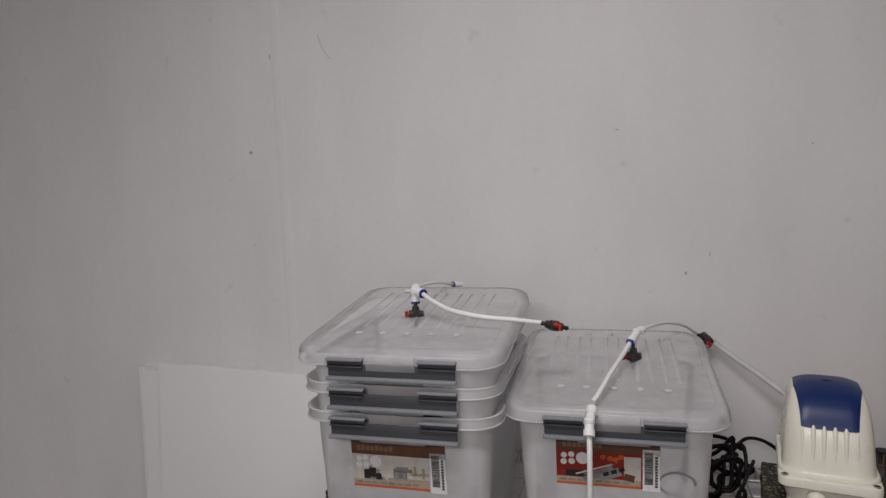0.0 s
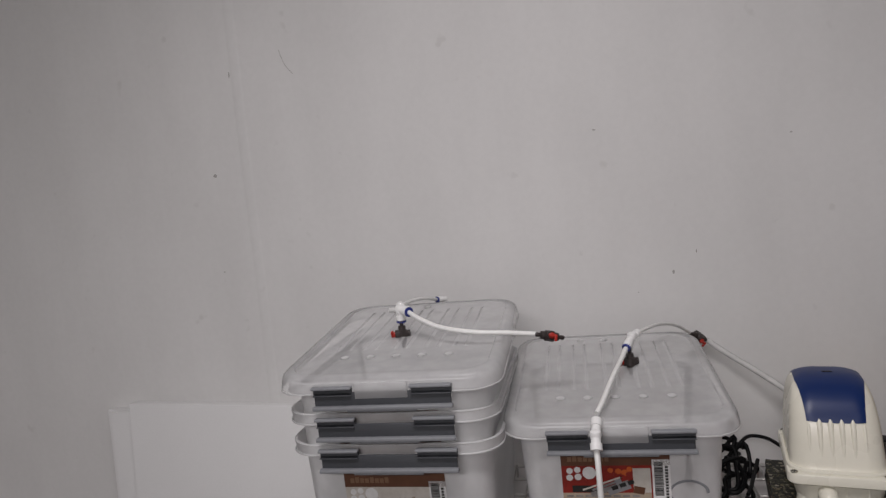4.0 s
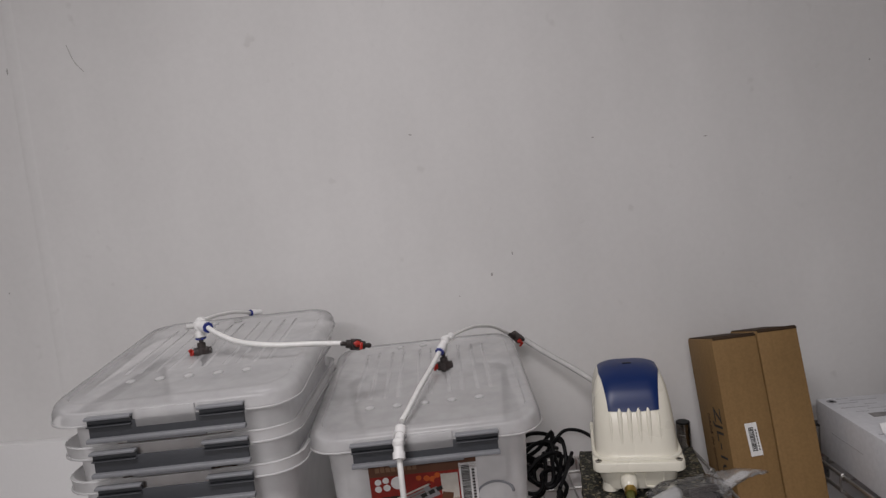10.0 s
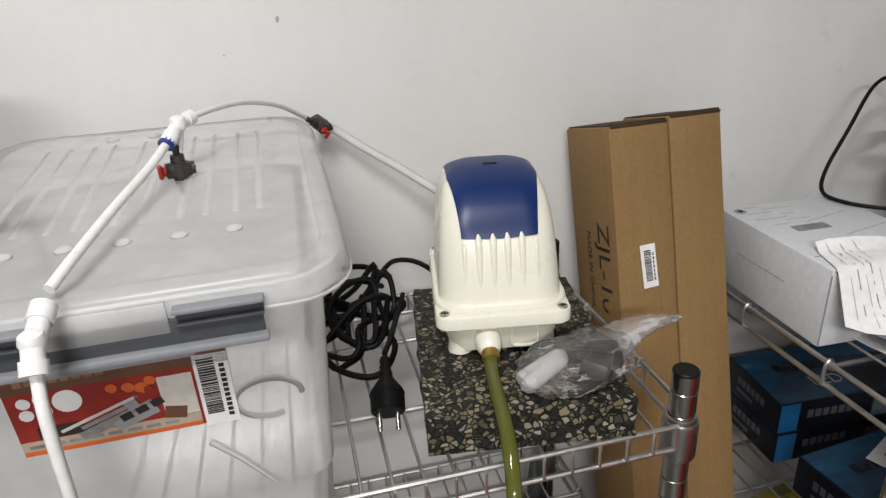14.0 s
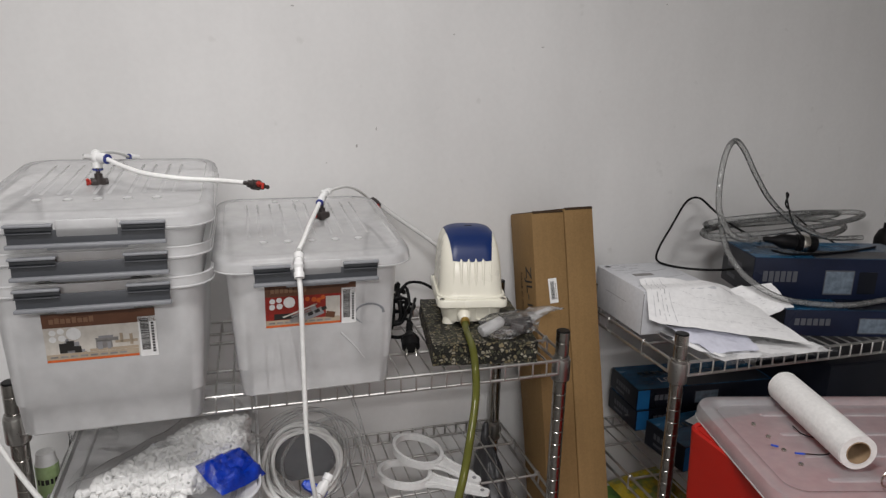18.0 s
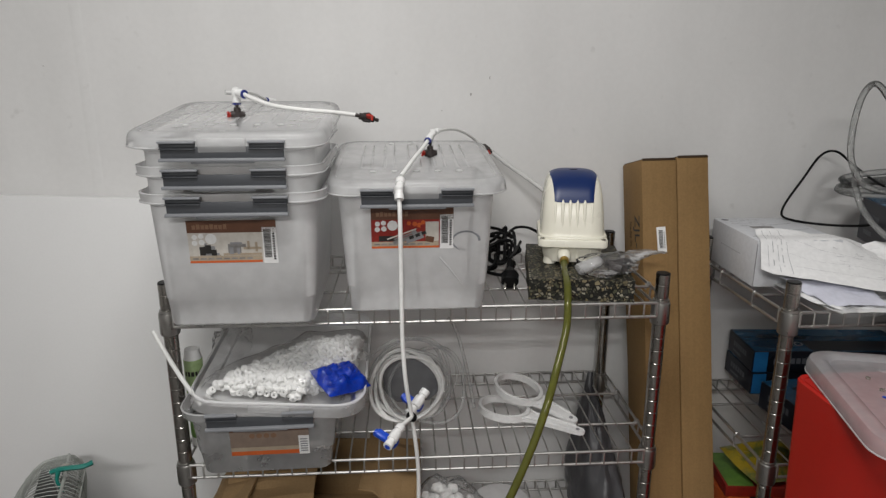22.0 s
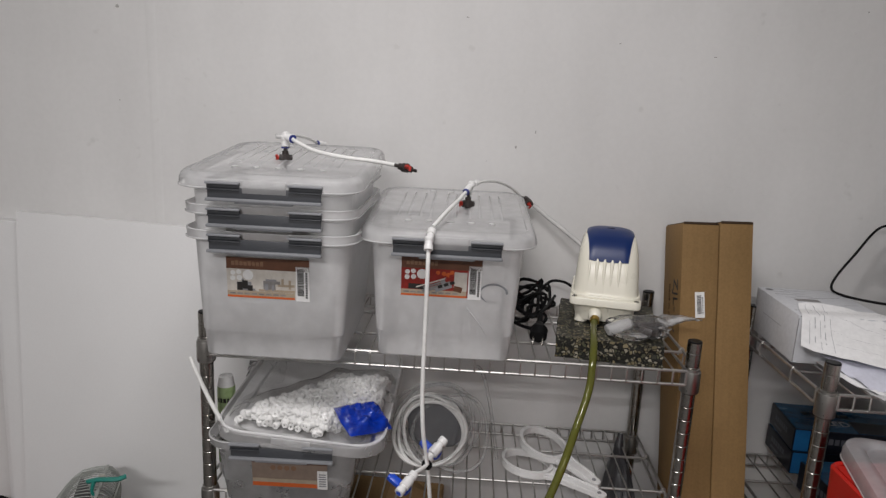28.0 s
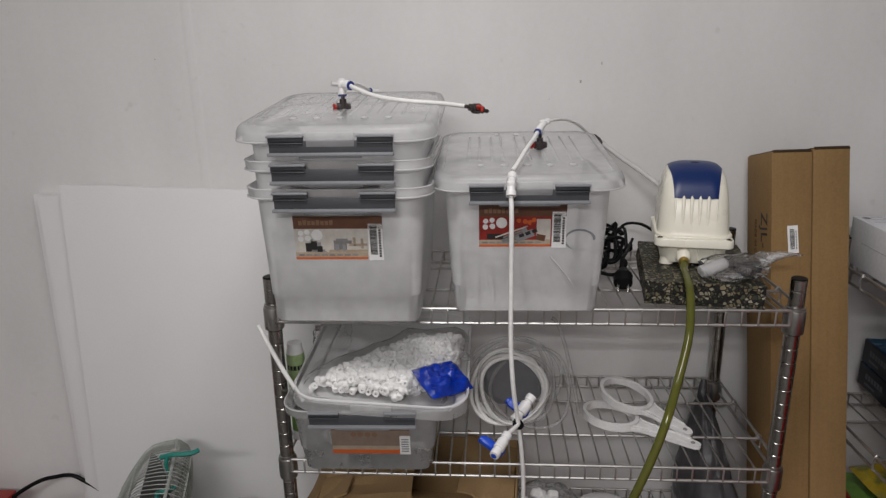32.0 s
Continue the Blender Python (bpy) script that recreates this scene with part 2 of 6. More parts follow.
WALL = wall_paint()
CHIP = paint("chipped_plaster", (0.42, 0.41, 0.39), rough=0.9)
CEIL = paint("ceiling_paint", (0.8, 0.8, 0.79), rough=0.7, big=2)
FLOOR = paint("floor_tile", (0.15, 0.145, 0.14), (0.11, 0.107, 0.103), 0.4, big=3, fine=60)
CHROME = brushed("chrome_wire", (0.58, 0.57, 0.55), 0.42)
POSTM = brushed("post_chrome", (0.42, 0.4, 0.37), 0.22)
CAP = paint("black_cap", (0.007, 0.007, 0.0075), rough=0.42, spec=0.2)
COLLAR = brushed("collar_steel", (0.4, 0.39, 0.37), 0.3)
TOTE = film("frosted_polypropylene", (0.99, 0.992, 0.994), 0.38, 0.3, (0.99, 0.99, 0.99), 0, 35, 0.33, 1.3)
RIM = film("thick_polypropylene", (0.99, 0.992, 0.994), 0.3, 0.25, (0.99, 0.99, 0.99), 0, 35, 0.5, 1.35)
LIDM = film("frosted_lid", (0.99, 0.992, 0.994), 0.62, 0.25, (0.99, 0.99, 0.99), 0, 35, 0.35, 1.3)
CLIPM = paint("slate_grey_plastic", (0.062, 0.066, 0.074), (0.048, 0.051, 0.057), 0.38, grain=0.1)
# Paler copy of the clip plastic for its lit edges; also a grey tube.
CLIPL = paint("light_slate_plastic", (0.25, 0.26, 0.275), (0.21, 0.215, 0.23), 0.4)
WHITE_PL = paint("white_fitting_plastic", (0.82, 0.82, 0.81), (0.76, 0.76, 0.75), 0.35)
WHITE_TUBE = paint("white_tube", (0.83, 0.83, 0.81), (0.74, 0.74, 0.72), 0.4, big=25)
GREY_TUBE = film("grey_clear_tube", (0.97, 0.97, 0.96), 0.34, 0.2, (0.93, 0.93, 0.92), 0, 40, 0.2)
CLEAR_TUBE = film("clear_tube", (0.985, 0.987, 0.985), 0.8, 0.08, (0.93, 0.935, 0.93), 0, 40, 0.5, 1.33)
HOSE = film("greyish_clear_hose", (0.95, 0.955, 0.95), 0.62, 0.1, (0.55, 0.555, 0.545), 0, 40, 0.5, 1.36)
BLUE_RING = paint("blue_ring", (0.02, 0.035, 0.22), rough=0.4)
BLUE_PL = paint("blue_handle_plastic", (0.01, 0.07, 0.55), rough=0.35)
VALVE = paint("valve_grey", (0.035, 0.027, 0.025), rough=0.45)
VALVE_RED = paint("valve_red", (0.42, 0.025, 0.015), rough=0.4)
CREAM = paint("cream_enamel", (0.80, 0.775, 0.665), (0.785, 0.76, 0.648), 0.28, big=9, fine=200, bumps=0.0, grain=0.04)
PUMP_BLUE = paint("navy_enamel", (0.006, 0.024, 0.115), (0.005, 0.02, 0.098), 0.36, bumps=0.0, spec=0.35, grain=0.05)
STEEL = brushed("screw_steel", (0.6, 0.58, 0.52), 0.25)
BRASS = paint("brass", (0.5, 0.34, 0.09), rough=0.3, metal=0.9)
GREEN_HOSE = film("olive_hose", (0.5, 0.52, 0.14), 0.34, 0.1, (0.26, 0.27, 0.06))
STONE = terrazzo()
BLACK = paint("black_rubber", (0.006, 0.006, 0.0065), (0.004, 0.004, 0.0045), 0.45, spec=0.15)
CARD = cardboard("kraft_board", (0.262, 0.160, 0.066))
CARD_DARK = cardboard("kraft_edge", (0.05, 0.03, 0.016))
CARD_IN = cardboard("kraft_inside", (0.36, 0.235, 0.115))
TAPE = film("packing_tape", (0.97, 0.95, 0.88), 0.92, 0.08, (0.5, 0.36, 0.18))
INK = paint("black_ink", (0.02, 0.018, 0.016), rough=0.6, bumps=0)
FAINT = paint("faint_ink", (0.42, 0.42, 0.44), rough=0.7, bumps=0)
DIM = paint("dim_ink", (0.09, 0.095, 0.11), rough=0.5, bumps=0)
INK_SOFT = paint("grey_ink", (0.3, 0.3, 0.31), rough=0.7, bumps=0)
PAPER = paint("paper", (0.84, 0.84, 0.835), (0.8, 0.8, 0.8), 0.75, big=14, bumps=0.08)
PAPER_BLUE = paint("bluish_paper", (0.66, 0.67, 0.76), (0.6, 0.61, 0.7), 0.75, big=14)
WHITE_BOX = paint("white_carton", (0.62, 0.63, 0.655), (0.58, 0.59, 0.615), 0.55, big=8)
NAVY_BOX = paint("navy_print", (0.012, 0.018, 0.045), (0.007, 0.009, 0.02), 0.3, big=7, spec=0.25)
BLACK_BOX = paint("black_print", (0.01, 0.012, 0.02), (0.006, 0.007, 0.01), 0.3, big=9, spec=0.25)
AQUA_BOX = paint("aqua_print", (0.016, 0.105, 0.21), (0.006, 0.026, 0.06), 0.26, big=9, lo=0.38, hi=0.7, spec=0.35, grain=0.12, stretch=(1, 2.5, 1))
BLUE_BAND = paint("blue_band_print", (0.02, 0.15, 0.36), (0.012, 0.09, 0.24), 0.3, big=14, spec=0.3)
SCREEN = paint("picture_print", (0.2, 0.25, 0.3), (0.05, 0.07, 0.1), 0.35, big=60)
RED_PL = paint("red_plastic", (0.5, 0.014, 0.008), (0.45, 0.011, 0.006), 0.45, big=5, bumps=0.04, grain=0.1)
PALE_TUBE = paint("pale_tube", (0.72, 0.72, 0.7), (0.66, 0.66, 0.64), 0.35, big=25)
PINK_LID = film("clear_lid_plastic", (0.97, 0.97, 0.98), 0.52, 0.22, (0.8, 0.8, 0.82), 0, 35, 0.3, 1.35)
TISSUE = paint("tissue_paper", (0.84, 0.83, 0.81), (0.77, 0.76, 0.74), 0.9, big=18, fine=150, bumps=0.5)
CORE = cardboard("core_board", (0.36, 0.25, 0.15))
FOAM = paint("white_foam", (0.77, 0.77, 0.765), (0.74, 0.74, 0.735), 0.7, big=5, fine=240, bumps=0.0, grain=0.05)
CERAMIC = paint("white_ceramic", (0.9, 0.9, 0.885), (0.85, 0.85, 0.83), 0.6, big=90)
TAIL = film("twisted_film", (0.98, 0.98, 0.98), 0.8, 0.08, (0.9, 0.9, 0.9), 0.9, 40, 0.3, 1.4)
FINE_BAG = film("fine_bag", (0.99, 0.99, 0.99), 0.93, 0.08, (0.95, 0.95, 0.95), 1.0, 40, 0.3, 1.24)
BAG = film("clear_bag", (0.995, 0.995, 0.995), 0.93, 0.08, (0.97, 0.97, 0.97), 0.9, 40, 0.4, 1.28)
HAZE_BAG = film("hazy_bag", (0.995, 0.995, 0.995), 0.82, 0.1, (0.97, 0.97, 0.97), 0.9, 40, 0.5, 1.18)
BLUE_BAG = paint("blue_beads", (0.003, 0.045, 0.48), (0.002, 0.014, 0.18), 0.12, big=70, fine=160, bumps=1.0)
SMOKE = film("smoky_film", (0.7, 0.71, 0.73), 0.55, 0.4, (0.34, 0.345, 0.36), 0, 40, 0.4, 1.15)
WAX = film("milky_plastic", (0.97, 0.97, 0.97), 0.3, 0.3, (0.9, 0.9, 0.9), 0, 40, 0.4, 1.3)
DARK_BAG = film("dark_bag", (0.6, 0.6, 0.62), 0.35, 0.35, (0.15, 0.15, 0.16), 0.9)
BOXM = film("clear_polypropylene", (0.995, 0.996, 0.997), 0.72, 0.25, (0.99, 0.99, 0.99), 0, 35, 0.2, 1.28)
TRAYM = film("frosted_tray", (0.99, 0.992, 0.994), 0.32, 0.4, (0.99, 0.99, 0.99), 0, 35, 0.2, 1.12)
GREEN_PR = paint("green_print", (0.17, 0.33, 0.06), (0.09, 0.2, 0.04), 0.4, big=50)
PALE_GREEN = paint("pale_green_print", (0.42, 0.55, 0.28), (0.3, 0.42, 0.18), 0.4, big=60)
YELLOW_PR = paint("yellow_print", (0.4, 0.29, 0.02), (0.06, 0.12, 0.05), 0.35, big=30, lo=0.4, hi=0.55)
ORANGE_PR = paint("orange_print", (0.62, 0.13, 0.025), (0.55, 0.1, 0.02), 0.45)
BROWN_PR = paint("brown_print", (0.145, 0.062, 0.033), (0.1, 0.042, 0.022), 0.4, big=40)
DULL_PR = paint("dull_print", (0.27, 0.205, 0.16), (0.2, 0.15, 0.12), 0.45, big=50)
TAN_PR = paint("tan_print", (0.26, 0.15, 0.09), (0.2, 0.11, 0.065), 0.45, big=50)
BEIGE_PR = paint("beige_print", (0.44, 0.36, 0.27), (0.36, 0.29, 0.21), 0.45, big=50)
CREAM_PR = paint("cream_print", (0.66, 0.63, 0.58), (0.5, 0.46, 0.4), 0.45, big=70)
RED_PR = paint("red_print", (0.32, 0.022, 0.014), (0.2, 0.018, 0.012), 0.4, big=60)
GREY_PR = paint("grey_print", (0.3, 0.29, 0.28), (0.12, 0.11, 0.11), 0.45, big=80)
WHITE_PR = paint("white_print", (0.82, 0.82, 0.81), (0.78, 0.78, 0.77), 0.45)
FAN_GREY = paint("fan_grey_green", (0.34, 0.36, 0.32), (0.29, 0.31, 0.275), 0.45)
FAN_WIRE = paint("fan_wire", (0.3, 0.315, 0.29), (0.24, 0.255, 0.235), 0.35)
FAN_BLADE = paint("fan_blade", (0.05, 0.056, 0.052), rough=0.4)
TEAL = paint("teal_ribbon", (0.01, 0.2, 0.16), rough=0.5)


# ---- mesh helpers ----
def rrect(w, d, r, n=5, cx=0.0, cy=0.0):
    """A rounded rectangle, counter-clockwise."""
    r = min(r, w / 2 - 1e-4, d / 2 - 1e-4)
    pts = []
    for sx, sy, a0 in ((1, 1, 0), (-1, 1, 90), (-1, -1, 180), (1, -1, 270)):
        for k in range(n + 1):
            a = radians(a0 + 90 * k / n)
            pts.append((cx + sx * (w / 2 - r) + r * math.cos(a), cy + sy * (d / 2 - r) + r * math.sin(a)))
    return pts


def loft(bm, rings, bottom=True, top=True):
    """Rings of as many points each, joined by quads."""
    vs = [[bm.verts.new(p) for p in ring] for ring in rings]
    n = len(vs[0])
    for a, b in zip(vs, vs[1:]):
        for k in range(n):
            bm.faces.new((a[k], a[(k + 1) % n], b[(k + 1) % n], b[k]))
    if bottom:
        bm.faces.new(vs[0][::-1])
    if top:
        bm.faces.new(vs[-1])
    return bm


def lathe(profile, seg=20, bm=None, m=None):
    bm = bm or bmesh.new()
    rings = []
    for r, z in profile:
        ring = [Vector((max(r, 1e-5) * math.cos(2 * math.pi * k / seg), max(r, 1e-5) * math.sin(2 * math.pi * k / seg), z)) for k in range(seg)]
        rings.append([m @ p for p in ring] if m else ring)
    return loft(bm, rings)


def block(size, centre=(0, 0, 0), bevel=0.0, bm=None, m=None, seg=2):
    bm = bm or bmesh.new()
    mm = (m or Matrix()) @ Matrix.Translation(centre) @ Matrix.Diagonal((*size, 1))
    made = bmesh.ops.create_cube(bm, size=1.0, matrix=mm)
    if bevel:
        edges = {e for v in made["verts"] for e in v.link_edges}
        bmesh.ops.bevel(bm, geom=list(edges), offset=bevel, segments=seg, affect="EDGES", profile=0.5)
    return bm


def smooth_path(pts, per=8, closed=False):
    """A Catmull-Rom curve through the points."""
    p = [Vector(q) for q in pts]
    if len(p) < 3:
        return [p[0].lerp(p[-1], k / per) for k in range(per + 1)]
    ext = [p[-1], *p, p[0], p[1]] if closed else [2 * p[0] - p[1], *p, 2 * p[-1] - p[-2]]
    out = []
    for k in range(len(p) if closed else len(p) - 1):
        a, b, c, d = ext[k : k + 4]
        for j in range(per):
            t = j / per
            out.append(0.5 * (2 * b + (c - a) * t + (2 * a - 5 * b + 4 * c - d) * t * t + (3 * b - a - 3 * c + d) * t**3))
    return out if closed else [*out, p[-1]]


def tube(pts, r, seg=10, per=8, bm=None, closed=False, raw=False):
    bm = bm or bmesh.new()
    p = [Vector(q) for q in pts] if raw else smooth_path(pts, per, closed)
    up = Vector((0.123, 0.31, 0.94)).normalized()
    rings = []
    for k, q in enumerate(p):
        a = p[k - 1] if k or closed else q
        b = p[(k + 1) % len(p)] if k + 1 < len(p) or closed else q
        t = (b - a).normalized()
        up = (up - t * up.dot(t))
        up = up.normalized() if up.length > 1e-4 else t.orthogonal().normalized()
        side = t.cross(up)
        rr = r(k / max(1, len(p) - 1)) if callable(r) else r
        rings.append([q + rr * (math.cos(2 * math.pi * j / seg) * up + math.sin(2 * math.pi * j / seg) * side) for j in range(seg)])
    if closed:
        rings.append(rings[0])
        loft(bm, rings, False, False)
        bmesh.ops.remove_doubles(bm, verts=bm.verts[:], dist=1e-6)
        return bm
    return loft(bm, rings)


def rod(a, b, r, seg=8, bm=None):
    return tube([a, b], r, seg, 1, bm, raw=True)


def hollow(path, r, wall, seg=14, per=8):
    """A pipe with a bore."""
    bm = bmesh.new()
    p = smooth_path(path, per)
    outer, inner = bmesh.new(), bmesh.new()
    for target, rad in ((outer, r), (inner, r - wall)):
        tube(p, rad, seg, raw=True, bm=target)
    for src, flip in ((outer, False), (inner, True)):
        src.verts.index_update()
        vs = [bm.verts.new(v.co) for v in src.verts]
        for f in src.faces:
            if len(f.verts) == 4:
                ix = [v.index for v in f.verts]
                bm.faces.new([vs[i] for i in (ix[::-1] if flip else ix)])
        src.free()
    half, n = len(bm.verts) // 2, seg
    bm.verts.ensure_lookup_table()
    for base in (0, half - n):
        for k in range(n):
            a, b = base + k, base + (k + 1) % n
            q = (a, a + half, b + half, b)
            bm.faces.new([bm.verts[i] for i in (q if base == 0 else q[::-1])])
    return bm


def sheet(rows, thick=0.0006):
    """A thin sheet through a grid of points, with a back side; thick=0: mere film."""
    bm = bmesh.new()
    grid = [[Vector(p) for p in row] for row in rows]
    h, w = len(grid), len(grid[0])
    front = [[bm.verts.new(p) for p in row] for row in grid]
    back = []
    if not thick:
        for i in range(h - 1):
            for j in range(w - 1):
                bm.faces.new((front[i][j], front[i][j + 1], front[i + 1][j + 1], front[i + 1][j]))
        return bm
    for i in range(h):
        line = []
        for j in range(w):
            du = grid[i][min(j + 1, w - 1)] - grid[i][max(j - 1, 0)]
            dv = grid[min(i + 1, h - 1)][j] - grid[max(i - 1, 0)][j]
            line.append(bm.verts.new(grid[i][j] - thick * du.cross(dv).normalized()))
        back.append(line)
    for i in range(h - 1):
        for j in range(w - 1):
            bm.faces.new((front[i][j], front[i][j + 1], front[i + 1][j + 1], front[i + 1][j]))
            bm.faces.new((back[i][j], back[i + 1][j], back[i + 1][j + 1], back[i][j + 1]))
    rim = [(0, j) for j in range(w)] + [(i, w - 1) for i in range(1, h)] + [(h - 1, j) for j in range(w - 2, -1, -1)] + [(i, 0) for i in range(h - 2, 0, -1)]
    for (i, j), (k, l) in zip(rim, rim[1:] + rim[:1]):
        bm.faces.new((front[i][j], back[i][j], back[k][l], front[k][l]))
    return bm


def mesh_of(name, bm, material, smooth=True, angle=38):
    bmesh.ops.recalc_face_normals(bm, faces=bm.faces[:])
    me = bpy.data.meshes.new(name)
    bm.to_mesh(me)
    bm.free()
    me.materials.append(material)
    if smooth:
        me.polygons.foreach_set("use_smooth", [True] * len(me.polygons))
        me.set_sharp_from_angle(angle=radians(angle))
    return me


def part(name, bm, material, parent, label="", m=None, smooth=True, angle=38):
    """Links a bmesh (or a mesh) as one mesh object under a thing or a part."""
    me = bm if isinstance(bm, bpy.types.Mesh) else mesh_of(name, bm, material, smooth, angle)
    ob = new(name, me)
    ob.parent = parent
    if m:
        ob.matrix_basis = m
    return tagged(ob, label)


def thing(name, m, label, category, group="", kind=""):
    ob = new(name)
    ob.empty_display_size = 0.05
    ob.matrix_basis = m
    return tagged(ob, label, category, group, kind)


def solid(name, bm, material, label, category, group="", kind="", m=None, smooth=True, angle=38):
    """A thing of a single mesh."""
    ob = new(name, mesh_of(name, bm, material, smooth, angle))
    if m:
        ob.matrix_basis = m
    return tagged(ob, label, category, group, kind)


def letters(text, size, material, parent, m, name="lettering"):
    cu = bpy.data.curves.new(name, "FONT")
    cu.body, cu.size, cu.extrude = text, size, 0.0002
    tmp = new(name, cu)
    me = bpy.data.meshes.new_from_object(tmp)
    bpy.data.objects.remove(tmp)
    me.materials.clear()
    me.materials.append(material)
    ob = new(name, me)
    ob.parent, ob.matrix_basis = parent, m
    return ob


def local(points, origin):
    o = Vector(origin)
    return [Vector(p) - o for p in points]


def bars(rows, bm=None, thick=0.0003):
    """Flat bars (x0, x1, z0, z1) in the plane y = 0, facing -y."""
    bm = bm or bmesh.new()
    for x0, x1, z0, z1 in rows:
        block((x1 - x0, thick, z1 - z0), ((x0 + x1) / 2, -thick / 2, (z0 + z1) / 2), 0, bm)
    return bm


def discs(rows, bm=None, thick=0.0003):
    bm = bm or bmesh.new()
    for x, z, r in rows:
        lathe([(r, 0), (r, thick)], 18, bm, Matrix.Translation((x, 0, z)) @ Matrix.Rotation(radians(90), 4, "X"))
    return bm


# ---- the room ----
WY = 0.352
wall_n = solid("wall_north", block((6.4, 0.15, 2.75), (0.5, WY + 0.075, 1.375)), WALL, "off-white painted plaster wall with faint stains", "wall", kind="structure", smooth=False)
solid("wall_west", block((0.15, 4.4, 2.75), (-2.775, -1.85 + WY - 0.35, 1.375)), WALL, "off-white painted plaster wall", "wall", kind="structure", smooth=False)
solid("wall_east", block((0.15, 4.4, 2.75), (3.775, -1.85 + WY - 0.35, 1.375)), WALL, "off-white painted plaster wall", "wall", kind="structure", smooth=False)
solid("wall_south", block((6.4, 0.15, 2.75), (0.5, -4.1, 1.375)), WALL, "off-white painted plaster wall", "wall", kind="structure", smooth=False)
solid("floor", block((6.8, 4.8, 0.1), (0.5, -1.85, -0.05)), FLOOR, "dull grey floor", "floor", kind="structure", smooth=False)
solid("ceiling", block((6.8, 4.8, 0.1), (0.5, -1.85, 2.8)), CEIL, "white ceiling", "ceiling", kind="structure", smooth=False)


def wall_details():
    rng = random.Random(4)
    # Filled joint between two wall boards: a low, slightly wavering ridge.
    rows = []
    for k in range(60):
        z = 0.3 + 2.4 * k / 59
        x = -0.246 + 0.0025 * noise.noise((0, 0, z * 3))
        h = 0.0008 + 0.0002 * noise.noise((3, 1, z * 5))
        rows.append([(x - 0.017, WY + 0.001, z), (x - 0.011, WY - 0.6 * h, z), (x - 0.003, WY - h, z), (x + 0.003, WY - h, z), (x + 0.008, WY - 0.6 * h, z), (x + 0.016, WY + 0.001, z)])
    part("joint", sheet(rows, 0.001), WALL, wall_n)
    # Chips and scratches.
    for x, z, w, h in ((0.442, 1.742, 0.006, 0.0024), (0.728, 1.96, 0.007, 0.0025), (0.768, 1.702, 0.004, 0.002), (0.97, 1.683, 0.006, 0.002), (1.269, 1.786, 0.003, 0.003), (0.563, 1.474, 0.004, 0.008), (-0.32, 1.733, 0.007, 0.007), (-0.326, 1.534, 0.002, 0.003), (0.604, 1.509, 0.002, 0.006), (0.5, 1.44, 0.002, 0.002), (-0.262, 1.93, 0.002, 0.012)):
        bm = bmesh.new()
        n = 9
        ring = [(x + w * (0.4 + 0.25 * rng.random()) * math.cos(6.2832 * k / n), WY - 0.0006, z + h * (0.4 + 0.25 * rng.random()) * math.sin(6.2832 * k / n)) for k in range(n)]
        loft(bm, [[(a, WY + 0.001, c) for a, _, c in ring], ring])
        part("chip", bm, CHIP, wall_n)
    part("scratch", tube([(-0.15, WY - 0.0003, 1.965), (-0.14, WY - 0.0004, 1.935), (-0.125, WY - 0.0003, 1.915)], 0.0006, 5), CHIP, wall_n)


wall_details()


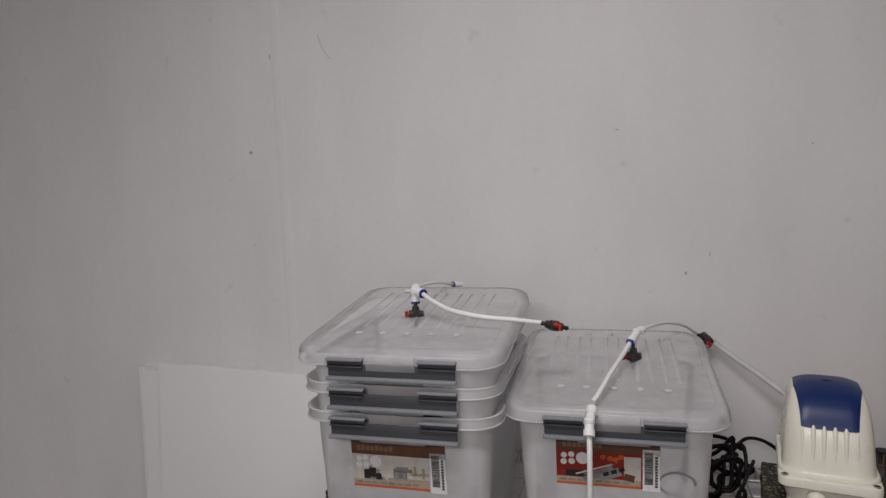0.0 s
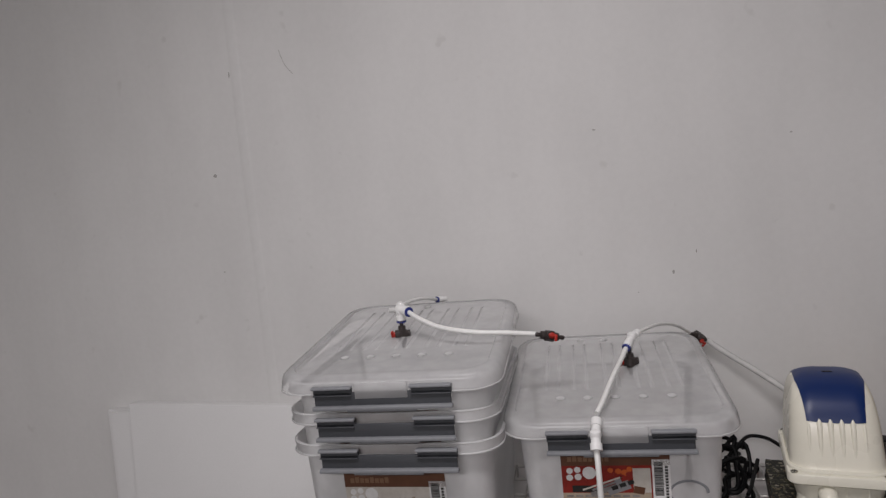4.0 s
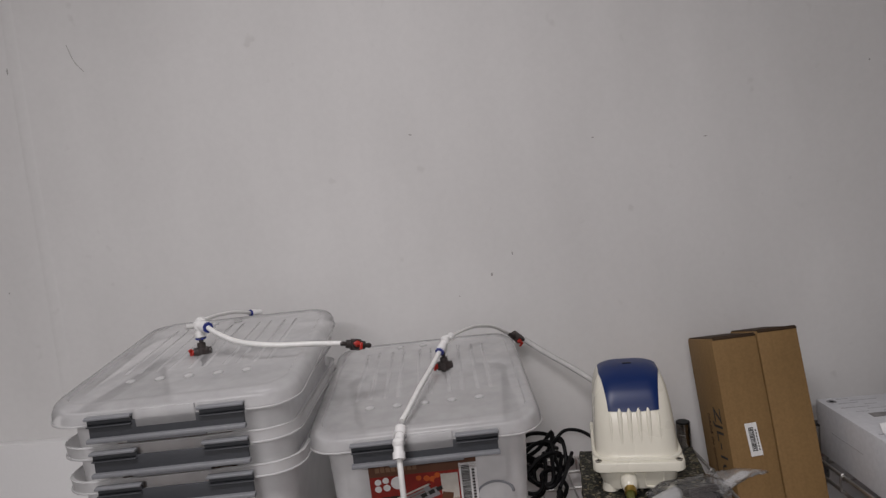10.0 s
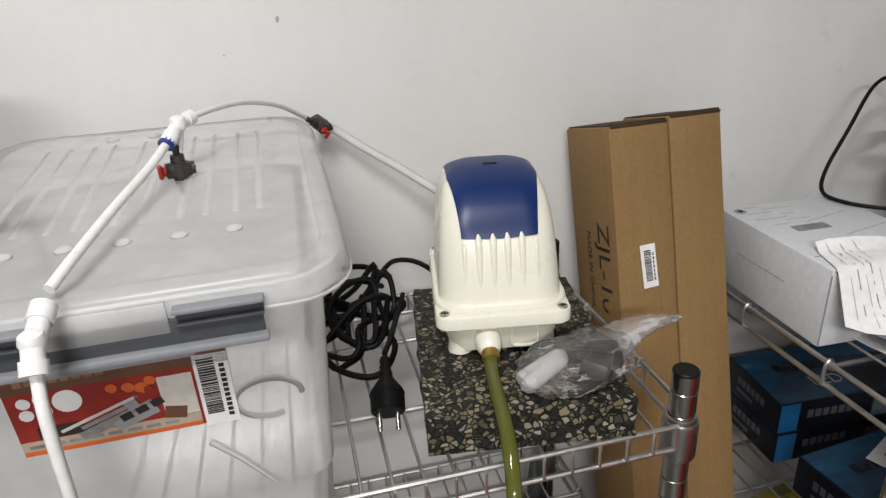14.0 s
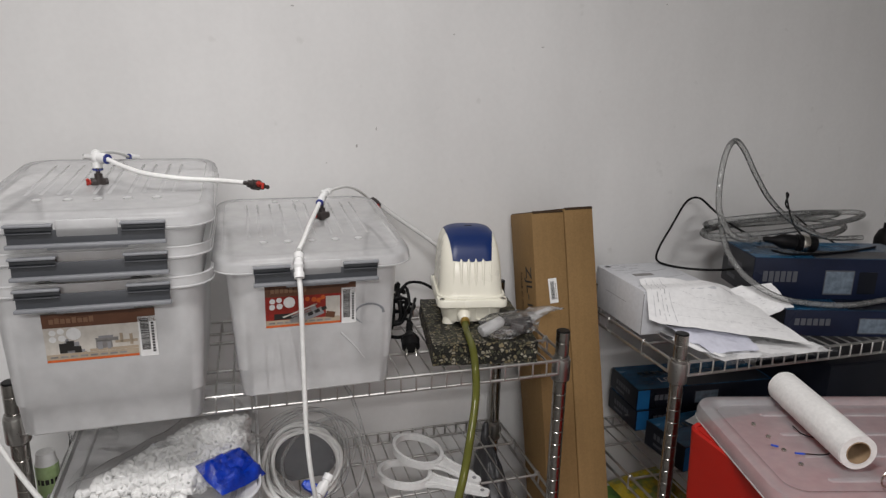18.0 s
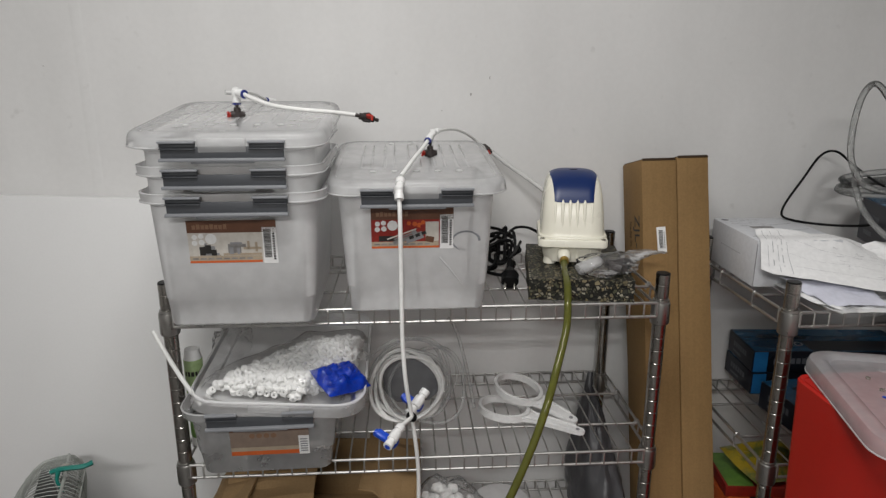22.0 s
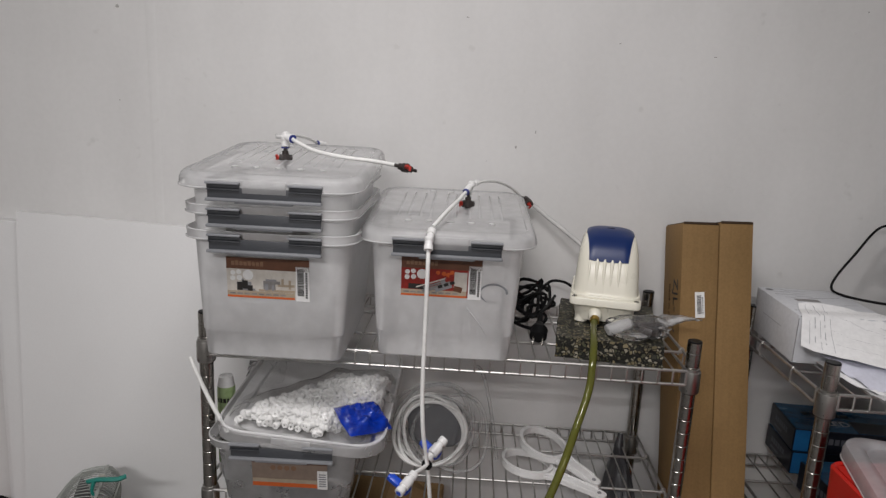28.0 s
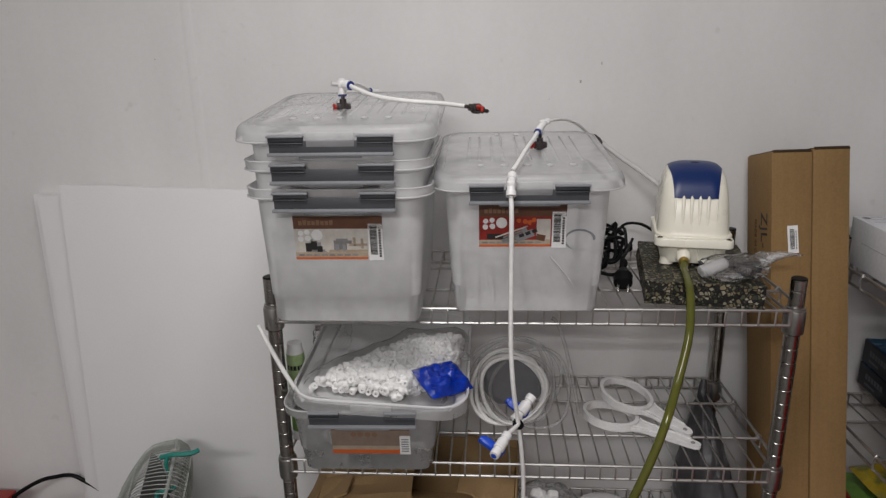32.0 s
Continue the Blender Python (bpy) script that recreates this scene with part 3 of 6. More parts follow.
# ---- chrome wire racks ----
def wire_rack():
    rack = thing("wire_rack", pose(0, 0, 0), "chrome wire shelving unit on grooved round posts", "shelving unit", "wire shelving units")
    W, D = 0.88, 0.32
    prof = [(0.0105, 0.0), (0.0125, 0.002)]
    z = 0.02
    while z < 1.15:
        prof += [(0.0125, z), (0.0117, z + 0.0008), (0.0117, z + 0.0022), (0.0125, z + 0.003)]
        z += 0.0254
    prof += [(0.0125, 1.158)]
    post_me = mesh_of("post", lathe(prof, 18), POSTM)
    cap_me = mesh_of("cap", lathe([(0.0120, 0.0112), (0.0123, 0.0118), (0.0123, 0.0136), (0.0112, 0.0146), (0.004, 0.0148)], 18), CAP)
    foot_me = mesh_of("foot", lathe([(0.018, -0.012), (0.02, -0.010), (0.02, -0.004), (0.008, 0.0), (0.008, 0.006)], 16), CAP)
    collar_me = mesh_of("collar", lathe([(0.0166, -0.024), (0.0171, -0.022), (0.0169, 0.013), (0.0162, 0.016), (0.0148, 0.017), (0.0145, 0.021), (0.0128, 0.022)], 20), COLLAR)
    for x in (0, W):
        for y in (0, D):
            p = part("post", post_me, POSTM, rack, m=pose(x, y, 0.012))
            part("cap", cap_me, CAP, p, "black plastic cap", m=pose(0, 0, 1.146))
            part("foot", foot_me, CAP, p)
    y0, y1, x0, x1, drop = -0.012, D + 0.012, -0.012, W + 0.012, 0.026
    arc = [(0, y0, -drop), (0, y0 - 0.003, -drop + 0.002), (0, y0 - 0.003, -0.002), (0, y0, 0.0015), (0, y0 + 0.006, 0.002), (0, y1 - 0.006, 0.002), (0, y1, 0.0015), (0, y1 + 0.003, -0.002), (0, y1 + 0.003, -drop)]
    wire_me = mesh_of("wire", tube(arc, 0.0017, 6, raw=True), CHROME)
    clip_arc = [(-0.004, 0, -drop), (-0.0045, 0, -0.003), (0.0, 0, 0.004), (0.0045, 0, 0.0), (0.006, 0, -0.01)]
    for sz in (1.119, 0.819, 0.519, 0.219):
        bm = bmesh.new()
        for zz in (0, -drop):
            for y in (y0, y1):
                rod((0.012, y, zz), (W - 0.012, y, zz), 0.0029, 8, bm)
            for x in (x0, x1):
                rod((x, 0.012, zz), (x, D - 0.012, zz), 0.0029, 8, bm)
        for x, y in ((0.012, y0), (W - 0.012, y0), (0.012, y1), (W - 0.012, y1)):
            rod((x, y, 0), (x, y, -drop), 0.0029, 8, bm)
        for x, y in ((x0, 0.012), (x1, 0.012), (x0, D - 0.012), (x1, D - 0.012)):
            rod((x, y, 0), (x, y, -drop), 0.0029, 8, bm)
        shelf = part("shelf", bm, CHROME, rack, m=pose(0, 0, sz))
        for y in (0.095, 0.225):
            part("brace", rod((x0, y, -0.0048), (x1, y, -0.0048), 0.0029), CHROME, shelf)
        for k in range(31):
            part("wire", wire_me, CHROME, shelf, m=pose(0.036 + k * 0.02693, 0, 0.0))
        for x, s in ((x0, 1), (x1, -1)):
            for y in (0.095, 0.225):
                part("side_hook", tube([(a * s, b, c) for a, b, c in clip_arc], 0.002, 6, 4), CHROME, shelf, m=pose(x, y, 0))
        for x in (0, W):
            for y in (0, D):
                part("collar", collar_me, COLLAR, shelf, m=pose(x, y, -0.018))
    return rack


rack = wire_rack()
rack_b = copy_thing(rack, pose(1.086, -0.064, 0))


# ---- storage totes ----
def ring_at(w, d, r, z, cx=0.0, cy=0.0):
    return [(x, y, z) for x, y in rrect(w, d, r, 6, cx, cy)]


def tote_body(h, w0=0.228, d0=0.31, w1=0.264, d1=0.346, cy=0.0):
    """An open box with tapered walls, a stepped foot and a flared rim; h is the height of the rim."""
    bm = bmesh.new()

    def at(z, r, grow=0.0, lift=None):
        f = z / h
        return ring_at(w0 + (w1 - w0) * f + grow, d0 + (d1 - d0) * f + grow, r, z if lift is None else lift, 0, cy)
    rings = [at(0.0, 0.016, -0.010), at(0.0, 0.020, -0.004, 0.003), at(0.044, 0.023, -0.003), at(0.046, 0.024)]
    rings += [at(h - 0.020, 0.034), at(h, 0.04, 0.012, h - 0.016), at(h, 0.044, 0.022, h - 0.014)]
    rings += [at(h, 0.044, 0.024), at(h, 0.042, 0.018, h + 0.001), at(h, 0.038, -0.002, h - 0.008)]
    loft(bm, rings, top=False)
    return bm


LID_Y, LID_D = -0.018, 0.345


def tote_lid():
    """A flat lid with a rounded skirt, a shallow tray and long ribs; z is counted from the lower edge of the skirt."""
    bm = bmesh.new()
    W, D, C = 0.302, LID_D, LID_Y
    rings = [ring_at(W, D, 0.042, -0.003, 0, C), ring_at(W - 0.002, D - 0.002, 0.042, 0.008, 0, C), ring_at(W - 0.007, D - 0.007, 0.041, 0.0145, 0, C), ring_at(W - 0.016, D - 0.016, 0.039, 0.0185, 0, C)]
    rings += [ring_at(W - 0.026, D - 0.026, 0.036, 0.0195, 0, C), ring_at(W - 0.034, D - 0.034, 0.034, 0.0192, 0, C), ring_at(W - 0.038, D - 0.038, 0.032, 0.0170, 0, C)]
    loft(bm, rings, bottom=False)
    # Tongue that hangs between the two hooks of the clip.
    block((0.07, 0.003, 0.022), (0, -0.1925, 0.002), 0.0012, bm)
    return bm


def lip(w, d, r, z, t=0.0016, cy=0.0):
    """The thick bright edge that runs round a rim."""
    return tube(ring_at(w, d, r, z, 0, cy), t, 6, closed=True, raw=True)


def clip_parts(parent, y, z, width=0.184):
    """A folding clip: a grooved bar with a lip along its foot and two hooks."""
    h = width / 2
    bm = bmesh.new()
    block((width - 0.004, 0.003, 0.022), (0, y, z + 0.011), 0.0008, bm)
    bar = part("clip", bm, CLIPM, parent, "slate grey folding clip")
    # Lip and hooks get the paler plastic, so their lit edges are coloured in.
    bm = bmesh.new()
    block((width, 0.008, 0.005), (0, y - 0.004, z + 0.0025), 0.0012, bm)
    block((width * 0.5, 0.006, 0.004), (0, y - 0.003, z - 0.001), 0.001, bm)
    part("lip", bm, CLIPL, bar, "lip in lighter grey for the light on it")
    for s in (-1, 1):
        bm = bmesh.new()
        block((0.054, 0.0095, 0.0036), (s * (h - 0.027), y - 0.0028, z + 0.0285), 0.0012, bm)
        part("hook", bm, CLIPL, bar)
        # Dark blocks below each hook: the shade there is put into the colour.
        bm = bmesh.new()
        block((0.052, 0.004, 0.0095), (s * (h - 0.027), y + 0.0005, z + 0.0225), 0.0008, bm)
        block((0.052, 0.007, 0.0016), (s * (h - 0.027), y - 0.0016, z + 0.0185), 0.0006, bm)
        part("hook_shade", bm, CLIPM, bar, "dark underside of the hook, shade put into its colour")
    return bar


def label_parts(parent, m, kind):
    """A printed card: a band, a picture, round badges, a stripe and a bar code."""
    w, h = 0.137, 0.070
    card = part("label", block((w, 0.0006, h), (0, 0, h / 2)), {"cream": CREAM_PR, "red": RED_PR, "dull": DULL_PR}[kind], parent, "printed product card", m=m, smooth=False)
    f = pose(0, -0.0004, 0)
    part("band", bars([(-w / 2, w / 2, 0.050, h)]), BROWN_PR, card, m=f, smooth=False)
    part("wordmark", bars([(-0.060 + 0.0068 * k, -0.0548 + 0.0068 * k, 0.0560, 0.0625 + 0.0015 * (k % 3 == 1)) for k in range(8)]), TAN_PR, card, m=pose(0, -0.0008, 0), smooth=False)
    part("stripe", bars([(-w / 2, 0.050 if kind == "dull" else 0.044, 0.0, 0.0085 if kind == "dull" else 0.0036)]), ORANGE_PR, card, m=f, smooth=False)
    if kind == "dull":
        part("text_strip", bars([(-w / 2, 0.050, 0.0085, 0.0165)]), BEIGE_PR, card, m=f, smooth=False)
        part("badge", discs([(-0.030 + 0.0125 * k, 0.041, 0.005) for k in range(4)]), TAN_PR, card, "round pale badges", m=pose(0, -0.0008, 0), smooth=False)
        part("bar_code_patch", bars([(0.050, w / 2, -0.002, 0.038)]), WHITE_PR, card, m=f, smooth=False)
        part("bar_code", bars([(0.053, 0.0655, 0.004 + 0.005 * k, 0.0065 + 0.005 * k) for k in range(6)]), INK_SOFT, card, m=pose(0, -0.0008, 0), smooth=False)
        return card
    part("text_strip", bars([(-w / 2, 0.044, 0.0036, 0.0115)]), BEIGE_PR, card, m=f, smooth=False)
    part("small_text", bars([(-0.064 + 0.012 * k, -0.055 + 0.012 * k, 0.006, 0.0085) for k in range(8)]), GREY_PR, card, m=pose(0, -0.0008, 0), smooth=False)
    part("badge", discs([(-0.058, 0.043, 0.0042), (-0.0585, 0.0335, 0.0044), (-0.048, 0.0445, 0.0042), (-0.0475, 0.0345, 0.0046), (-0.033, 0.040, 0.0088)]), WHITE_PR, card, "round white badges", m=pose(0, -0.0008, 0), smooth=False)
    part("bar_code_patch", bars([(0.046, w / 2, -0.002, 0.058)]), WHITE_PR, card, m=f, smooth=False)
    rng = random.Random(7)
    rows, z = [], 0.008
    while z < 0.054:
        k = rng.choice((0.0006, 0.001, 0.0016))
        rows.append((0.0485, 0.0595, z, z + k))
        z += k + rng.choice((0.0006, 0.001))
    rows += [(0.062, 0.0655, 0.004 + 0.0042 * k, 0.0068 + 0.0042 * k) for k in range(11)]
    tagged(part("bar_code", bars(rows), INK, card, m=pose(0, -0.0008, 0), smooth=False), "", "", "", "stuff")
    if kind == "cream":
        part("picture", bars([(-0.046, -0.028, 0.014, 0.028), (-0.05, -0.022, 0.0125, 0.0165), (-0.044, -0.040, 0.026, 0.033)]), INK_SOFT, card, m=pose(0, -0.0006, 0), smooth=False)
        part("picture", bars([(-0.008, 0.012, 0.016, 0.028), (-0.008, 0.02, 0.026, 0.031)]), GREY_PR, card, m=pose(0, -0.0006, 0), smooth=False)
        part("picture", bars([(0.016, 0.044, 0.022, 0.026), (0.022, 0.026, 0.022, 0.036), (0.034, 0.038, 0.018, 0.034)]), BEIGE_PR, card, m=pose(0, -0.0007, 0), smooth=False)
        part("picture", bars([(-0.016, 0.044, 0.012, 0.016), (-0.052, -0.02, 0.0118, 0.0135)]), BEIGE_PR, card, "beige furniture picture", m=pose(0, -0.0005, 0), smooth=False)
        part("picture", bars([(-0.052, -0.043, 0.013, 0.027), (-0.043, -0.034, 0.016, 0.03), (-0.034, -0.026, 0.0125, 0.022)]), INK, card, "dark seated toy shape", m=pose(0, -0.0009, 0), smooth=False)
        part("picture", bars([(-0.006, 0.0, 0.0145, 0.026), (0.006, 0.01, 0.0145, 0.024), (-0.004, 0.014, 0.031, 0.034)]), INK_SOFT, card, m=pose(0, -0.0009, 0), smooth=False)
    else:
        tilt = Matrix.Rotation(radians(-20), 4, "Y")
        part("picture", bars([(-0.04, 0.012, 0.016, 0.023), (-0.036, 0.0, 0.024, 0.027)]), GREY_PR, card, m=pose(0.012, -0.0006, 0.004) @ tilt, smooth=False)
        part("picture", bars([(-0.01, 0.02, 0.01, 0.018), (0.004, 0.012, 0.02, 0.03)]), INK_SOFT, card, m=pose(0.004, -0.0007, 0.002) @ tilt, smooth=False)
        part("picture", bars([(-0.056, -0.028, 0.0125, 0.022), (-0.03, -0.012, 0.013, 0.017)]), INK, card, m=pose(0, -0.0005, 0), smooth=False)
        part("picture", bars([(-0.002 + 0.011 * k, 0.006 + 0.011 * k, 0.0135, 0.019) for k in range(3)]), INK, card, "dark tray compartments", m=pose(0.002, -0.0009, 0.003) @ tilt, smooth=False)
        part("picture", bars([(-0.046, 0.008, 0.0262, 0.0285)]), CREAM_PR, card, m=pose(0.010, -0.0009, 0.006) @ tilt, smooth=False)
        part("picture", discs([(0.000, 0.037, 0.003), (0.009, 0.034, 0.0034), (0.016, 0.038, 0.003), (-0.010, 0.039, 0.003)]), RED_PR, card, m=pose(0, -0.0009, 0), smooth=False)
        part("picture", bars([(0.022, 0.044, 0.012, 0.046)]), CREAM_PR, card, m=pose(0, -0.00065, 0), smooth=False)
        part("picture", discs([(0.004, 0.042, 0.004), (0.012, 0.040, 0.0045), (-0.006, 0.0435, 0.0036), (0.018, 0.045, 0.0036)]), ORANGE_PR, card, m=pose(0, -0.0007, 0), smooth=False)
        part("picture", bars([(0.018, 0.032, 0.016, 0.026)]), BROWN_PR, card, m=pose(0, -0.0008, 0) @ Matrix.Rotation(radians(12), 4, "Y"), smooth=False)
    return card


def tote(m, label, kind, lid, group="clear storage totes"):
    t = thing("storage_tote", m, label, "storage box", group)
    part("body", tote_body(0.222, 0.238, 0.283, 0.264, 0.310, LID_Y), TOTE, t)
    part("rim_edge", lip(0.288, 0.334, 0.044, 0.2085, 0.0014, LID_Y), RIM, t)
    part("rim_edge", lip(0.287, 0.333, 0.044, 0.222, 0.0011, LID_Y), RIM, t)
    if lid:
        cover = part("lid", tote_lid(), LIDM, t, "frosted domed lid", m=pose(0, -0.19, 0.212, 5.4) @ pose(0, 0.19, 0))
        for x in (-0.085, -0.045, 0.0, 0.045, 0.085):
            bm = bmesh.new()
            for s in (-1, 1):
                loft(bm, [ring_at(0.0065, 0.19, 0.003, 0.0170, x + 0.009 * s, 0.012), ring_at(0.0035, 0.187, 0.0015, 0.0178, x + 0.009 * s, 0.012)], bottom=False)
            part("rib", bm, LIDM, cover)
        for x, y in [(-0.073 + 0.037 * k, -0.112) for k in range(5)] + [(-0.042, 0.122), (-0.004, 0.122)]:
            part("stud", lathe([(0.0062, 0.0171), (0.0062, 0.0182), (0.004, 0.0194), (0.001, 0.0198)], 12), RIM, cover, m=pose(x, y, 0))
        part("lid_edge", lip(0.302, LID_D, 0.042, -0.0028, 0.0013, LID_Y), RIM, cover)
    clip_parts(t, -0.1915, 0.190)
    slope = math.degrees(math.atan2(0.018, 0.222))
    label_parts(t, pose(-0.008, -0.1663, 0.115, slope) if kind == "red" else pose(-0.002, -0.1658, 0.109, slope), kind)
    return t


A_TURN, B_TURN = 0.6, 0.6
for k in range(3):
    lab = ("frosted clear tote with grey clip, lowest of three nested", "frosted clear tote nested inside another", "frosted clear tote with domed lid, topmost of the nested stack")[k]
    tote(pose(0.145, 0.080, 1.121 + 0.0415 * k, 0, 0, A_TURN), lab, "cream", k == 2)
tote(pose(0.434, 0.130, 1.121, 0, 0, B_TURN), "lidded frosted clear tote with red label card on the wire shelf", "red", True)
part_b = bpy.data.objects["storage_tote.003"]
part("loop_of_tube", tube([(0.082 + 0.023 * math.cos(a), -0.1654 - 0.0014 * math.sin(a), 0.126 + 0.0165 * math.sin(a)) for a in [k * math.pi / 8 for k in range(14)]], 0.0024, 6, 4), CLIPL, part_b, "loop of grey tube inside")
part("tube_scrap", tube([(0.037, -0.1640, 0.097), (0.056, -0.1624, 0.075), (0.076, -0.1602, 0.047)], 0.0026, 6), WAX, part_b, "scrap of white tube inside")


# ---- air line fittings on the lids ----
def fitting_valve(name, m, label, group="air line valves"):
    """A small in-line tap: a dark body with a barb at each end and a red knob."""
    v = thing(name, m, label, "valve", group)
    bm = lathe([(0.0022, -0.021), (0.0034, -0.019), (0.0026, -0.013), (0.0055, -0.0125), (0.0058, -0.007), (0.0075, -0.006), (0.0075, 0.006), (0.0058, 0.007), (0.0055, 0.0125), (0.0026, 0.013), (0.0034, 0.019), (0.0022, 0.021)], 14)
    block((0.013, 0.020, 0.012), (0, 0, 0), 0.003, bm)
    part("tap_body", bm, VALVE, v)
    side = pose(0, 0, 0, 90)
    part("knob", lathe([(0.0058, 0.006), (0.0066, 0.0075), (0.0066, 0.010), (0.0058, 0.0108), (0.002, 0.0106)], 14, None, side), VALVE, v)
    part("cap", lathe([(0.0042, 0.0104), (0.0042, 0.0124), (0.003, 0.0132), (0.0008, 0.0132)], 14, None, side), VALVE_RED, v, "red cap")
    part("knob", lathe([(0.0045, -0.006), (0.0055, -0.0075), (0.0055, -0.012), (0.001, -0.013)], 14, None, side), VALVE, v)
    bm = bmesh.new()
    block((0.0042, 0.004, 0.012), (0, -0.0150, 0), 0.0012, bm)
    block((0.009, 0.0026, 0.004), (0.003, -0.0160, 0.004), 0.001, bm)
    part("lever", bm, VALVE_RED, v, "red lever")
    return v


def push_fitting(bm, a, b, r=0.0062):
    """A white push-in socket from a to b, thicker at its mouth."""
    a, b = Vector(a), Vector(b)
    tube([a, a.lerp(b, 0.55), a.lerp(b, 0.56), b], lambda f: r * (0.82 if f < 0.5 else 1.0), 14, raw=True, bm=bm)


def along(p, q):
    """A pose at the middle of p and q, its z axis pointing from p to q."""
    p, q = Vector(p), Vector(q)
    return Matrix.Translation((p + q) / 2) @ (q - p).to_track_quat("Z", "Y").to_matrix().to_4x4()


# Stack: upright tap, tee, a line to the side that ends in a tap, and a thin line to the back.
fitting_valve("air_valve", pose(0.134, 0.052, 1.4515) @ pose(0, 0, 0, 0, 0, -75), "dark grey tap with red knob standing in the tote lid")
tee_a = thing("tee_fitting", pose(0.133, 0.056, 1.488), "white push-fit tee with blue rings above the lid", "pipe fitting", "push fittings")
bm = bmesh.new()
rod((0, 0, -0.026), (0, 0, -0.008), 0.0042, 12, bm)
push_fitting(bm, (0, 0, -0.002), (0, 0, -0.016), 0.0072)
push_fitting(bm, (0, 0, 0), (0.016, -0.012, -0.002), 0.0078)
push_fitting(bm, (0, 0, 0), (-0.004, 0.018, 0.002), 0.0075)
lathe([(0.003, 0.0075), (0.007, 0.005), (0.0082, 0), (0.007, -0.005), (0.003, -0.0075)], 14, bm)
part("tee_body", bm, WHITE_PL, tee_a)
for a, b in (((0.0145, -0.011, -0.0018), (0.0175, -0.0132, -0.0022)), ((0, 0, -0.0172), (0, 0, -0.0195))):
    part("ring", rod(a, b, 0.0074, 14), BLUE_RING, tee_a, "dark blue locking ring")
part("stub", hollow([(-0.004, 0.0, 0.0), (-0.016, -0.006, 0.001)], 0.004, 0.001), GREY_TUBE, tee_a, "short clear stub")
solid("air_tube", tube([(0.150, 0.043, 1.4855), (0.170, 0.026, 1.478), (0.205, 0.003, 1.469), (0.253, -0.010, 1.463), (0.300, -0.007, 1.459), (0.338, 0.001, 1.4535)], 0.0035, 12), WHITE_TUBE, "white air tube sagging between tee and tap", "tube", "white air tubes")
fitting_valve("air_valve", along((0.338, 0.000, 1.4535), (0.372, 0.012, 1.4445)) @ pose(0, 0, 0, 0, 0, 255), "dark grey tap with red knob ending a white tube")
solid("air_tube", tube([(0.129, 0.074, 1.4905), (0.132, 0.13, 1.4875), (0.139, 0.19, 1.480), (0.146, 0.243, 1.468)], 0.0029, 10), WHITE_TUBE, "thin white tube from tee to the back of the lid", "tube", "white air tubes")
back_fit = thing("elbow_fitting", pose(0.149, 0.253, 1.465), "small white push fitting with a blue ring on the lid", "pipe fitting", "push fittings")
bm = bmesh.new()
push_fitting(bm, (0.010, 0.008, 0.0), (-0.002, -0.008, 0.002), 0.006)
rod((0.008, 0.006, 0.0), (0.008, 0.006, -0.012), 0.0048, 12, bm)
part("elbow_body", bm, WHITE_PL, back_fit)
part("ring", rod((-0.0014, -0.0074, 0.0019), (-0.0026, -0.0089, 0.0021), 0.0060, 12), BLUE_RING, back_fit)

# Single tote: tap, upright tee, a tube to the front elbow and a clear line to the pump.
fitting_valve("air_valve", pose(0.465, 0.127, 1.3755) @ pose(0, 0, 0, 0, 0, -75), "dark grey tap with red knob standing in the tote lid")
tee_b = thing("tee_fitting", pose(0.470, 0.134, 1.412), "white push-fit tee standing on a tap", "pipe fitting", "push fittings")
bm = bmesh.new()
rod((-0.004, -0.004, -0.022), (0, 0, -0.004), 0.0042, 12, bm)
push_fitting(bm, (0, 0, 0), (-0.009, -0.014, -0.012), 0.0066)
push_fitting(bm, (0, 0, 0), (0.010, 0.014, 0.002), 0.0062)
lathe([(0.003, 0.0066), (0.006, 0.0045), (0.0072, 0), (0.006, -0.0045), (0.003, -0.0066)], 14, bm)
part("tee_body", bm, WHITE_PL, tee_b)
part("ring", rod((-0.0082, -0.0128, -0.011), (-0.0104, -0.0162, -0.0138), 0.0066, 12), BLUE_RING, tee_b)
solid("air_tube", tube([(0.460, 0.118, 1.399), (0.449, 0.082, 1.389), (0.434, 0.028, 1.3795), (0.420, -0.03, 1.3695), (0.4105, -0.056, 1.361)], 0.0035, 12), WHITE_TUBE, "white air tube running from tee to elbow", "tube", "white air tubes")
elbow = thing("elbow_fitting", pose(0.407, -0.082, 1.346) @ Matrix.Scale(0.86, 4), "white push-fit elbow at the front edge of the lid", "pipe fitting", "push fittings")
bm = bmesh.new()
push_fitting(bm, (0, -0.008, -0.002), (0.003, 0.018, 0.012), 0.0086)
push_fitting(bm, (0, -0.008, 0.0), (0, -0.020, -0.018), 0.0088)
lathe([(0.003, 0.008), (0.0075, 0.005), (0.0088, 0), (0.0075, -0.005), (0.003, -0.008)], 14, bm, Matrix.Translation((0, -0.008, 0)))
part("elbow_body", bm, WHITE_PL, elbow)
solid("drop_tube", tube([(0.407, -0.097, 1.330), (0.4078, -0.106, 1.30), (0.408, -0.111, 1.2), (0.4085, -0.118, 1.1), (0.413, -0.124, 1.03), (0.421, -0.115, 0.97), (0.428, -0.113, 0.91), (0.432, -0.108, 0.85), (0.431, -0.105, 0.78), (0.424, -0.10, 0.66), (0.418, -0.10, 0.4), (0.425, -0.14, 0.1), (0.44, -0.2, 0.006), (0.55, -0.25, 0.005)], 0.0036, 12), WHITE_TUBE, "long white tube hanging down in front of the shelves", "tube", "white air tubes")
